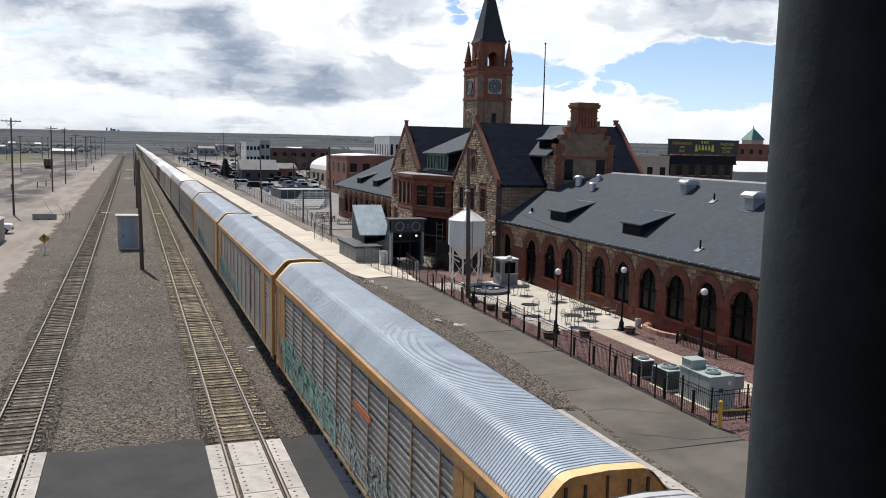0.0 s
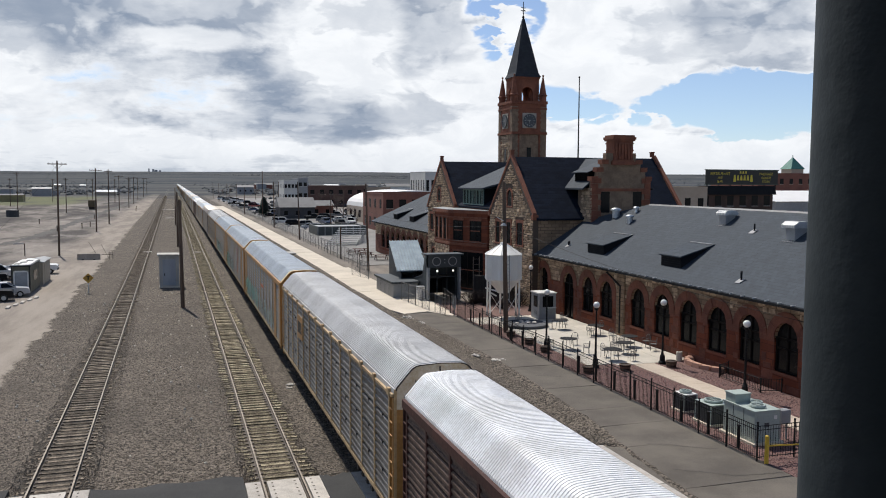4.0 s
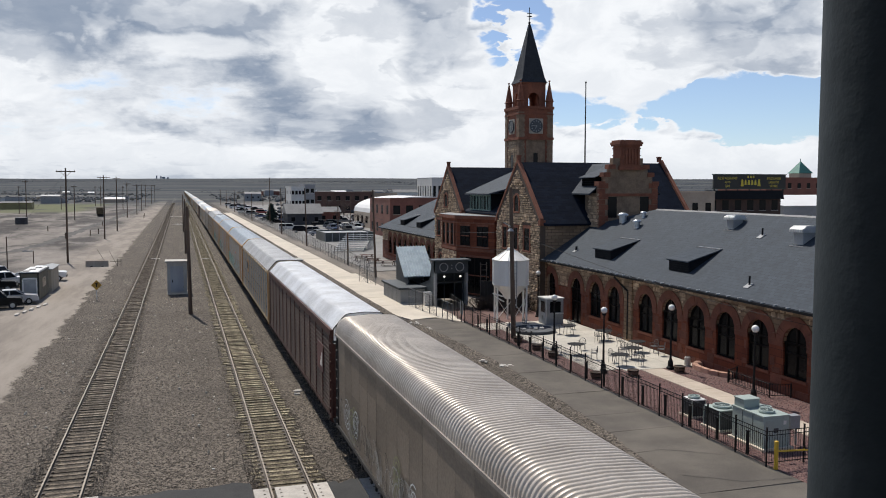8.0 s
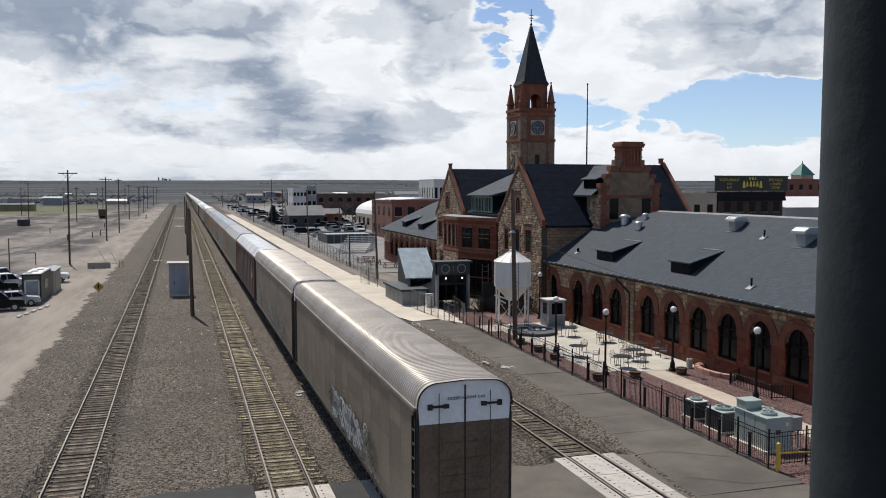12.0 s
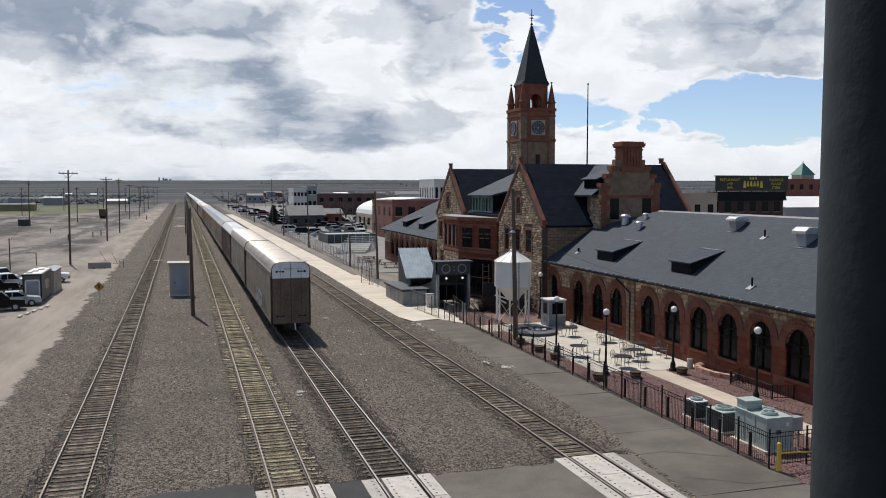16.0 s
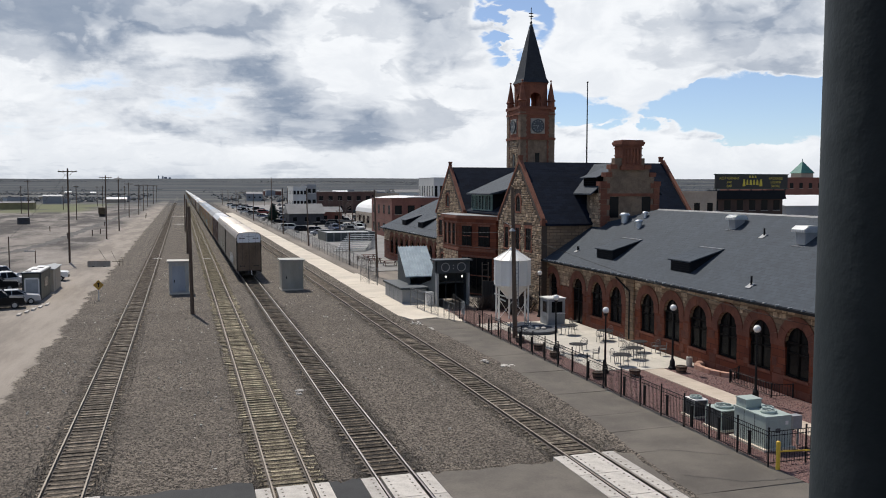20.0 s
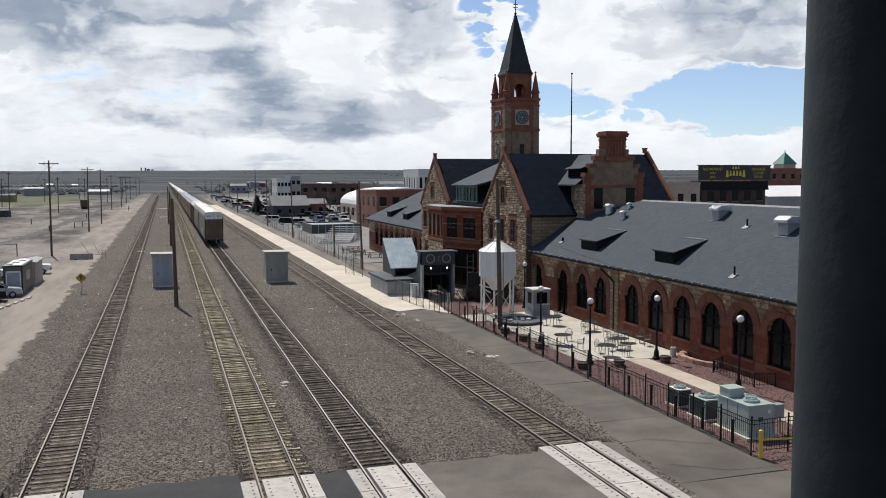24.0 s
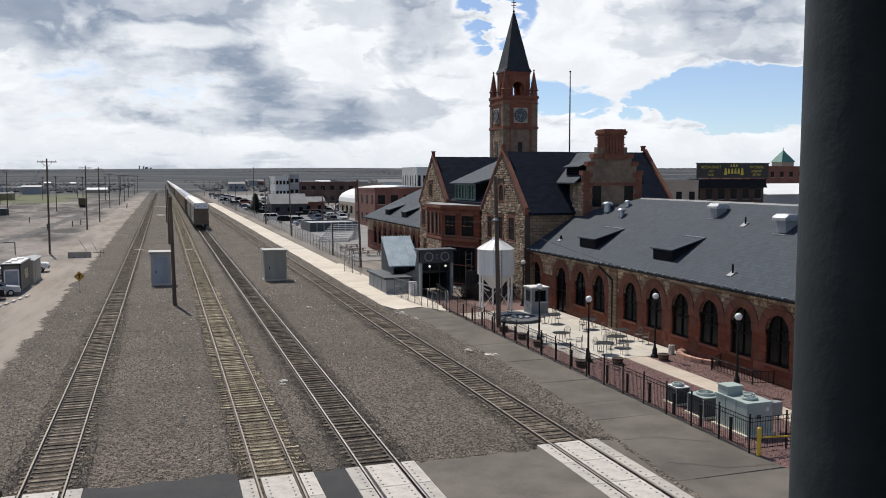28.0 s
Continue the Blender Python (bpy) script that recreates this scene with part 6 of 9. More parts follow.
def make_garden():
    beds = thing("gravel_bed", (27, 45, 0), "dark red lava gravel beds beside the depot", "gravel bed", kind="structure")
    part("gravel_sheet", Mesh().box(22.7, 31.4, 20.0, 69.0, -0.3, 0.005), LAVA, beds)
    r = random.Random(12)
    peb = Mesh()
    for _ in range(9500):
        x, y = r.uniform(22.75, 31.2), 26 + 20 * r.random() ** 1.2
        if 26.95 < x < 28.6 or (y > 45.2 and x > 24.0):
            continue
        s = r.uniform(0.025, 0.055)
        a = r.uniform(0, 3)
        c, d = s * math.cos(a), s * math.sin(a)
        n = len(peb.v)
        peb.v += [(x + c, y + d, 0.0), (x - d, y + c, 0.0), (x - c, y - d, 0.0), (x + d, y - c, 0.0), (x + r.uniform(-s, s) * 0.3, y, 0.005 + s * 0.8)]
        peb.f += [(n, n + 1, n + 4), (n + 1, n + 2, n + 4), (n + 2, n + 3, n + 4), (n + 3, n, n + 4)]
    part("loose_gravel", peb, LAVA_STONE, beds)["kind"] = "stuff"
    pat = thing("patio", (27, 55, 0), "pale concrete patio with cafe tables", "patio", kind="structure")
    xs = [24.2, 26.0, 27.8, 29.6, 31.25]
    ys = [45.5, 48.3, 51.1, 53.9, 56.7, 59.5, 62.3, 65.0]
    for a, b in zip(xs, xs[1:]):
        for c, d in zip(ys, ys[1:]):
            part("patio_slab", Mesh().box(a + 0.008, b - 0.008, c + 0.008 + (0.5 if c == 45.5 and a < 26 else 0.0), d - 0.008, -0.2, 0.045), PATIO, pat)
    part("patio_slab", Mesh().box(23.0, 24.15, 62.0, 65.0, -0.2, 0.04), PATIO, pat)
    part("patio_bed", Mesh().box(24.2, 31.25, 46.0, 65.0, -0.2, 0.03), CONCRETE, pat)
    wk = thing("garden_walk", (28, 35, 0), "narrow pale concrete walk across the gravel", "walkway", kind="structure")
    y = 22.0
    while y < 45.4:
        part("walk_slab", Mesh().box(27.05, 28.5, y + 0.01, min(y + 1.8, 45.5) - 0.01, -0.2, 0.04), WALK, wk)
        y += 1.8
    brick = thing("brick_paving", (26, 67, 0), "faded red brick paving by the tank", "paving", kind="structure")
    part("paving_sheet", Mesh().box(23.0, 31.3, 65.05, 74.0, -0.2, 0.02), PAVER, brick)


WALK = plain("pinkish_walk", (0.50, 0.42, 0.335), (0.40, 0.33, 0.26), rough=0.9, scale=0.8, fine=14, bump=0.2, vary=0.06)
LAVA_STONE = plain("lava_stone", (0.215, 0.11, 0.10), (0.08, 0.048, 0.046), rough=0.95, vary=0.5, island=True, bump=0)
PAVER = plain("brick_pavers", (0.17, 0.09, 0.072), (0.11, 0.062, 0.052), rough=0.9, scale=3)
make_garden()


def iron_fence():
    f = thing("iron_fence", (22.47, 28, 0), "black iron picket fence along the platform", "fence")
    post = Mesh().box(-0.027, 0.027, -0.027, 0.027, 0.0, 1.6).box(-0.035, 0.035, -0.035, 0.035, 1.6, 1.63).data("post", IRON)
    bar = Mesh().box(-0.0065, 0.0065, -0.0065, 0.0065, 0.1, 1.45).data("picket", IRON)
    rail = Mesh().box(-0.013, 0.013, 0.03, 1.97, -0.014, 0.014).data("rail", IRON)
    spots = [(22.47, 28.0 + 2.0 * k, 0) for k in range(20)]
    for x, y, _ in spots[:-1]:
        for z in (0.16, 1.28, 1.45):
            piece("rail", rail, f, pose(x, y, z))
    for x, y, _ in spots:
        piece("post", post, f, pose(x, y, 0))
    for x in (24.3, 26.1):
        piece("post", post, f, pose(x, 28.0, 0))
    for x in (22.47, 24.3):
        for z in (0.16, 1.28, 1.45):
            piece("rail", rail, f, pose(x, 28.0, z, 0, 0, -90))
    rest = Mesh()
    n = 0
    for i in range(1, 37 * 8):
        y = 28.0 + 0.128 * i
        if abs((y - 28.0) / 2.0 - round((y - 28.0) / 2.0)) * 2.0 < 0.04:
            continue
        piece("picket", bar, f, pose(22.47, y, 0))
    for i in range(1, 28):
        piece("picket", bar, f, pose(22.47 + 0.128 * i, 28.0, 0))
    return f


iron_fence()


def short_posts():
    first = thing("short_post", (0, 0, 0), "short black steel post behind the iron fence", "post", "short posts along the fence")
    part("shaft", Mesh().box(-0.05, 0.05, -0.05, 0.05, 0.0, 1.0), IRON, first)
    part("top_cap", Mesh().box(-0.065, 0.065, -0.065, 0.065, 1.0, 1.04), IRON, first)
    at = [29.6 + 2.12 * k for k in range(17)]
    first.matrix_basis = pose(22.78, at[0], 0.0)
    for y in at[1:]:
        copy_thing(first, pose(22.78, y, 0.0))


short_posts()


def bollard():
    b = thing("yellow_bollard", (22.66, 27.65, 0), "yellow painted steel bollard at the fence corner", "bollard")
    part("tube", Mesh().tube((22.66, 27.65, 0), (22.66, 27.65, 1.12), 0.085, sides=14), YELLOW, b)
    part("dome", Mesh().ball((22.66, 27.65, 1.12), 0.085, squash=0.5), YELLOW, b, smooth=True)
    t = thing("caution_band", (24.5, 27.8, 0.55), "yellow band strung from the bollard", "band")
    part("band_strip", Mesh().hexa([(22.72, 27.63, 0.70), (22.72, 27.65, 0.70), (26.2, 27.95, 0.42), (26.2, 27.93, 0.42), (22.72, 27.63, 0.76), (22.72, 27.65, 0.76), (26.2, 27.95, 0.48), (26.2, 27.93, 0.48)]), YELLOW, t)
    p = thing("band_post", (26.2, 27.95, 0), "thin post that holds the yellow band", "post")
    part("stake", Mesh().tube((26.2, 27.95, 0), (26.2, 27.95, 0.9), 0.03), IRON, p)


bollard()
GLOBE = plain("opal_globe", (0.80, 0.78, 0.73), (0.74, 0.72, 0.67), rough=0.25, bump=0)


def lamp_posts():
    lamp = thing("globe_lamp", (0, 0, 0), "black iron lamp post with white globe", "lamp post", "globe lamps of the patio")
    part("base", Mesh().lathe((0, 0, 0), [(0.24, 0.0), (0.24, 0.12), (0.17, 0.2), (0.15, 0.5), (0.09, 0.62), (0.075, 0.7)], 12), IRON, lamp)
    part("shaft", Mesh().tube((0, 0, 0.6), (0, 0, 3.55), 0.07, 0.045, 10), IRON, lamp)
    part("fitter", Mesh().lathe((0, 0, 3.5), [(0.05, 0.0), (0.12, 0.06), (0.13, 0.16), (0.0, 0.16)], 12), IRON, lamp)
    part("globe", Mesh().ball((0, 0, 3.86), 0.20, 12, 18), GLOBE, lamp, "white glass globe", smooth=True)
    at = [(24.07, 51.8), (24.45, 45.5), (28.98, 45.25), (28.85, 37.1), (29.66, 67.2)]
    lamp.matrix_basis = pose(*at[0], 0)
    for x, y in at[1:]:
        copy_thing(lamp, pose(x, y, 0))


lamp_posts()


def cafe_set():
    mesh_top = plain("table_mesh", (0.022, 0.022, 0.023), (0.015, 0.015, 0.016), rough=0.7, spec=0.15)
    chair_iron = plain("chair_metal", (0.16, 0.155, 0.15), (0.11, 0.105, 0.10), rough=0.5, metal=0.3)
    ch = thing("cafe_chair", (0, 0, 0), "grey wrought metal cafe chair with rounded back", "chair", "chairs on the patio")
    part("seat", Mesh().tube((0, 0, 0.43), (0, 0, 0.46), 0.23, sides=12), chair_iron, ch)
    back = Mesh()
    pts = [(-0.22 * math.cos(math.pi * i / 8), 0.2 + 0.03 * math.sin(math.pi * i / 8), 0.62 + 0.27 * math.sin(math.pi * i / 8)) for i in range(9)]
    for p, q in zip([(-0.22, 0.18, 0.45)] + pts, pts + [(0.22, 0.18, 0.45)]):
        back.tube(p, q, 0.018, sides=6)
    part("back_frame", back, chair_iron, ch)
    for i in range(5):
        x = -0.14 + 0.07 * i
        part("back_rod", Mesh().tube((x, 0.19, 0.46), (x, 0.22, 0.80 - abs(x) * 0.5), 0.009, sides=5), chair_iron, ch)
    for x in (-0.19, 0.19):
        for y in (-0.19, 0.18):
            part("leg", Mesh().tube((x, y, 0.0), (x * 0.9, y * 0.9, 0.44), 0.014, sides=6), chair_iron, ch)
        part("arm", Mesh().tube((x * 1.2, 0.18, 0.66), (x * 1.2, -0.16, 0.64), 0.014, sides=6).tube((x * 1.2, -0.16, 0.64), (x, -0.17, 0.44), 0.014, sides=6), chair_iron, ch)
    tb = thing("cafe_table", (0, 0, 0), "round dark metal cafe table", "table", "tables on the patio")
    part("tabletop", Mesh().tube((0, 0, 0.71), (0, 0, 0.735), 0.58, sides=22), mesh_top, tb)
    for a in (45, 135, 225, 315):
        c, s = math.cos(radians(a)), math.sin(radians(a))
        part("leg", Mesh().tube((0.42 * c, 0.42 * s, 0.0), (0.3 * c, 0.3 * s, 0.71), 0.02, sides=6), chair_iron, tb)
    tables = [(25.3, 50.95), (26.4, 46.9), (29.75, 50.6), (29.6, 55.2), (28.2, 58.1), (28.3, 48.6)]
    chairs = [(24.2, 51.5, 100), (26.45, 52.3, 160), (25.7, 49.1, 250), (26.4, 47.9, 20), (27.5, 46.4, 260), (29.5, 52.4, 10), (30.7, 50.0, -80), (29.5, 60.3, 30), (28.6, 63.2, 0), (30.4, 56.0, -60), (30.6, 48.9, -120), (29.0, 50.0, 110), (28.3, 49.6, 5), (27.4, 48.4, 95), (28.9, 54.6, 120), (27.5, 58.6, 60), (26.1, 61.5, 40)]
    z = 0.045
    tb.matrix_basis = pose(*tables[0], z)
    ch.matrix_basis = pose(chairs[0][0], chairs[0][1], z, 0, 0, chairs[0][2])
    for x, y in tables[1:]:
        copy_thing(tb, pose(x, y, z))
    for x, y, a in chairs[1:]:
        copy_thing(ch, pose(x, y, z, 0, 0, a))


cafe_set()
WOOD_BARREL = plain("planter_wood", (0.17, 0.105, 0.07), (0.10, 0.065, 0.045), rough=0.85, streak=0.2)
SOIL = plain("planter_soil", (0.06, 0.045, 0.035), rough=0.95)


def planters():
    b = thing("barrel_planter", (0, 0, 0), "half wooden barrel planter filled with soil", "planter", "barrel planters")
    for i in range(16):
        a0, a1 = 2 * math.pi * (i + 0.03) / 16, 2 * math.pi * (i + 0.97) / 16
        m = Mesh().hexa([(r * math.cos(a), r * math.sin(a), z) for z, k in ((0.0, 0.0), (0.40, 0.06)) for r, a in ((0.24 + k, a0), (0.29 + k, a0), (0.29 + k, a1), (0.24 + k, a1))])
        part("stave", m, WOOD_BARREL, b)
    for z, r in ((0.1, 0.307), (0.30, 0.337)):
        part("hoop", Mesh().lathe((0, 0, z), [(r, 0), (r + 0.01, 0.025), (r, 0.05)], 20), IRON, b)
    part("soil", Mesh().tube((0, 0, 0.02), (0, 0, 0.36), 0.25, 0.29, 16), SOIL, b)
    at = [(23.35, 44.3), (28.98, 44.25), (25.75, 44.2), (23.45, 50.6), (23.4, 56.5), (23.5, 53.4)]
    b.matrix_basis = pose(*at[0], 0.005)
    for x, y in at[1:]:
        copy_thing(b, pose(x, y, 0.005))
    w = thing("waste_bin", (30.5, 45.7, 0.04), "pale round concrete waste bin on the patio", "waste bin")
    part("drum", Mesh().lathe((30.5, 45.7, 0.04), [(0.0, 0.0), (0.18, 0.0), (0.20, 0.04), (0.20, 0.50), (0.18, 0.55), (0.13, 0.56), (0.13, 0.52), (0.0, 0.52)], 16), PATIO, w)
    # curved stone border
    ring = thing("stone_border", (31, 44, 0), "pink sandstone border round a planting bed", "stone border")
    path = [(31.25, 45.6), (30.75, 45.3), (30.5, 44.7), (30.45, 44.0), (30.5, 43.3), (30.7, 42.6), (31.0, 42.2), (31.25, 42.0)]
    for (a, c), (e, g) in zip(path, path[1:]):
        d = Vector((g - c, a - e, 0)).normalized() * 0.17
        k = 0.96
        m = Mesh().hexa([(a - d.x, c - d.y, -0.05), (a + d.x, c + d.y, -0.05), (a + (e - a) * k + d.x, c + (g - c) * k + d.y, -0.05), (a + (e - a) * k - d.x, c + (g - c) * k - d.y, -0.05),
                         (a - d.x, c - d.y, 0.28), (a + d.x, c + d.y, 0.26), (a + (e - a) * k + d.x, c + (g - c) * k + d.y, 0.29), (a + (e - a) * k - d.x, c + (g - c) * k - d.y, 0.27)])
        part("border_stone", m, PINK_STONE, ring)
    r = random.Random(3)
    for x, y, s in ((31.0, 45.35, 0.32), (30.2, 32.2, 0.6), (29.9, 31.2, 0.45), (30.7, 33.0, 0.4), (26.8, 29.2, 0.3)):
        bl = thing("boulder", (x, y, 0), "rough pink sandstone boulder on the gravel", "boulder", "boulders of the beds")
        m = Mesh().ball((x, y, s * 0.5), s, 6, 9, 0.7)
        m.v = [(p[0] + s * 0.22 * noise.noise((p[0] * 2, p[1] * 2, p[2] * 3)), p[1] + s * 0.3 * noise.noise((p[1] * 2, p[2] * 2, p[0])), max(p[2], -0.05)) for p in m.v]
        part("rock", m, PINK_STONE, bl)


PINK_STONE = plain("pink_sandstone", (0.48, 0.28, 0.20), (0.34, 0.19, 0.135), rough=0.9)
planters()


def bed_rail():
    f = thing("bed_railing", (30, 39, 0), "low black iron railing round a stair well", "railing")
    pts = [(31.15, 41.6), (30.1, 41.0), (30.1, 37.4), (31.15, 37.0)]
    for x, y in pts:
        part("post", Mesh().box(x - 0.03, x + 0.03, y - 0.03, y + 0.03, 0, 0.8), IRON, f)
    for (a, b), (c, d) in zip(pts, pts[1:]):
        for z in (0.12, 0.75):
            part("rail", Mesh().tube((a, b, z), (c, d, z), 0.02, sides=6), IRON, f)
        n = int(math.hypot(c - a, d - b) / 0.13)
        for i in range(1, n):
            t = i / n
            part("picket", Mesh().box(a + (c - a) * t - 0.009, a + (c - a) * t + 0.009, b + (d - b) * t - 0.009, b + (d - b) * t + 0.009, 0.1, 0.75), IRON, f)


bed_rail()
AC_GREY = plain("hvac_enamel", (0.37, 0.43, 0.39), (0.29, 0.335, 0.305), rough=0.55, streak=0.3)
AC_DARK = plain("hvac_fins", (0.06, 0.065, 0.07), (0.035, 0.038, 0.04), rough=0.6)


def fan_ring(owner, x, y, z, r, label=""):
    f = part("fan_guard", Mesh().lathe((x, y, z), [(r, 0.0), (r + 0.03, 0.06), (r, 0.12), (r - 0.06, 0.12), (r - 0.06, 0.02)], 18), AC_GREY, owner, label)
    part("fan_well", Mesh().tube((x, y, z), (x, y, z + 0.03), r - 0.05, sides=18), AC_DARK, f)
    for i in range(8):
        a = math.pi * i / 8
        part("guard_wire", Mesh().tube((x - r * math.cos(a), y - r * math.sin(a), z + 0.11), (x + r * math.cos(a), y + r * math.sin(a), z + 0.11), 0.01, sides=4), AC_GREY, f)


def condensers():
    for x0, x1, y0, y1, h, dark, label in ((23.75, 24.5, 35.1, 35.95, 0.85, True, "small black condenser unit with white top"), (23.6, 24.7, 32.7, 33.9, 0.95, True, "dark finned condenser unit with a top fan")):
        u = thing("condenser_unit", ((x0 + x1) / 2, (y0 + y1) / 2, 0), label, "condenser unit", "cooling units in the fenced yard")
        part("pad", Mesh().box(x0 - 0.12, x1 + 0.12, y0 - 0.12, y1 + 0.12, 0.0, 0.09), CONCRETE, u)
        part("casing", Mesh().box(x0, x1, y0, y1, 0.09, h), AC_DARK, u)
        part("top_panel", Mesh().box(x0 - 0.02, x1 + 0.02, y0 - 0.02, y1 + 0.02, h, h + 0.05), WHITE if h < 0.9 else AC_GREY, u)
        for cx in (x0, x1):
            for cy in (y0, y1):
                part("corner_trim", Mesh().box(cx - 0.03, cx + 0.03, cy - 0.03, cy + 0.03, 0.09, h), AC_GREY, u)
        n = 10
        for i in range(n):
            z = 0.16 + (h - 0.2) * i / n
            part("fin", Mesh().box(x0 - 0.015, x1 + 0.015, y0 - 0.015, y1 + 0.015, z, z + 0.02), AC_DARK, u)
        fan_ring(u, (x0 + x1) / 2, (y0 + y1) / 2, h + 0.05, 0.38 * (x1 - x0))
    x0, x1, y0, y1, h = 23.7, 25.0, 29.75, 31.9, 1.45
    u = thing("chiller_unit", (24.6, 30.8, 0), "large pale grey chiller cabinet with roof fans", "chiller unit", "cooling units in the fenced yard")
    part("pad", Mesh().box(x0 - 0.15, x1 + 0.15, y0 - 0.15, y1 + 0.15, 0.0, 0.1), CONCRETE, u)
    part("cabinet", Mesh().box(x0, x1, y0, y1, 0.1, h), AC_GREY, u)
    part("roof_rim", Mesh().box(x0 - 0.03, x1 + 0.03, y0 - 0.03, y1 + 0.03, h, h + 0.05), AC_GREY, u)
    part("top_box", Mesh().box(x0 + 0.05, x0 + 0.85, y1 - 0.75, y1 - 0.05, h + 0.05, h + 0.42), AC_GREY, u)
    part("box_lid", Mesh().box(x0 + 0.02, x0 + 0.88, y1 - 0.78, y1 - 0.02, h + 0.42, h + 0.46), AC_GREY, u)
    fan_ring(u, x0 + 0.95, y1 - 1.05, h + 0.05, 0.25)
    fan_ring(u, x0 + 0.6, y1 - 1.55, h + 0.05, 0.33)
    for yy in (y0 + 0.72, y0 + 1.44):
        part("seam", Mesh().box(x0 - 0.008, x0, yy, yy + 0.025, 0.1, h), AC_DARK, u)
    part("vent_grille", Mesh().box(x0 + 0.5, x0 + 0.75, y0 - 0.012, y0, 0.75, 0.95), AC_DARK, u)
    part("access_panel", Mesh().box(x0 + 0.15, x1 - 0.15, y0 - 0.01, y0, 0.2, 1.32), AC_GREY, u)
    part("plate", Mesh().box(x1 - 0.3, x1 - 0.15, y0 - 0.015, y0, 1.08, 1.25), WHITE, u, "pale data plate")
    e = thing("switch_box", (25.5, 30.1, 0), "grey electrical box on two legs", "electrical box")
    part("casing", Mesh().box(25.25, 25.75, 29.95, 30.3, 0.75, 1.35), GREY_PAINT, e)
    for x in (25.32, 25.68):
        part("leg", Mesh().box(x - 0.03, x + 0.03, 30.08, 30.16, 0, 0.75), GREY_PAINT, e)


condensers()


TANK_WHITE = plain("tank_enamel", (0.80, 0.78, 0.73), (0.68, 0.65, 0.59), rough=0.5, scale=0.9, streak=0.3)


def water_tank():
    x, y = 26.35, 65.4
    t = thing("white_tank", (x, y, 0), "white steel tank with conical roof on legs", "tank")
    part("shell", Mesh().lathe((x, y, 0), [(1.48, 3.12), (1.52, 3.16), (1.52, 5.2), (1.56, 5.22), (1.56, 5.3)], 12), TANK_WHITE, t, "white panelled tank shell")
    part("cone_roof", Mesh().lathe((x, y, 0), [(1.6, 5.28), (0.3, 6.1), (0.28, 6.25), (0.0, 6.29)], 12), TANK_WHITE, t, "white conical roof")
    part("hopper", Mesh().lathe((x, y, 0), [(1.48, 3.14), (0.72, 2.35), (0.5, 2.0), (0.0, 2.0)], 12), TANK_WHITE, t)
    for i in range(12):
        a = 2 * math.pi * i / 12
        part("panel_seam", Mesh().box(-0.02, 0.02, -0.02, 0.02, 3.14, 5.25), TANK_WHITE, t).matrix_basis = pose(x + 1.53 * math.cos(a), y + 1.53 * math.sin(a), 0)
        part("roof_seam", Mesh().tube((x + 1.57 * math.cos(a), y + 1.57 * math.sin(a), 5.31), (x + 0.3 * math.cos(a), y + 0.3 * math.sin(a), 6.12), 0.02, sides=5), TANK_WHITE, t)
    part("hoop", Mesh().lathe((x, y, 3.2), [(1.52, -0.03), (1.55, 0.0), (1.52, 0.03)], 12), TANK_WHITE, t)
    for i in range(6):
        a = 2 * math.pi * (i + 0.3) / 6
        cx, cy = x + 1.42 * math.cos(a), y + 1.42 * math.sin(a)
        part("leg", Mesh().box(cx - 0.06, cx + 0.06, cy - 0.06, cy + 0.06, 0, 3.2), TANK_WHITE, t)
        b = 2 * math.pi * (i + 1.3) / 6
        part("brace", Mesh().tube((cx, cy, 0.4), (x + 1.42 * math.cos(b), y + 1.42 * math.sin(b), 2.2), 0.025, sides=6), TANK_WHITE, t)
    lx, ly = x - 0.55, y - 1.58
    lad = part("ladder", Mesh().box(lx - 0.03, lx + 0.03, ly - 0.03, ly + 0.03, 1.4, 5.3).box(lx + 0.42, lx + 0.48, ly - 0.03, ly + 0.03, 1.4, 5.3), GREY_PAINT, t, "grey steel ladder")
    for i in range(13):
        part("rung", Mesh().tube((lx, ly, 1.55 + 0.3 * i), (lx + 0.45, ly, 1.55 + 0.3 * i), 0.016, sides=5), GREY_PAINT, lad)
    for z, dx in ((1.9, -0.7), (2.3, -1.1)):
        part("chute", Mesh().tube((x - 1.0, y - 1.0, z), (x - 1.0 + dx, y - 1.4, z + 0.35), 0.06, sides=6), WHITE, t)


water_tank()


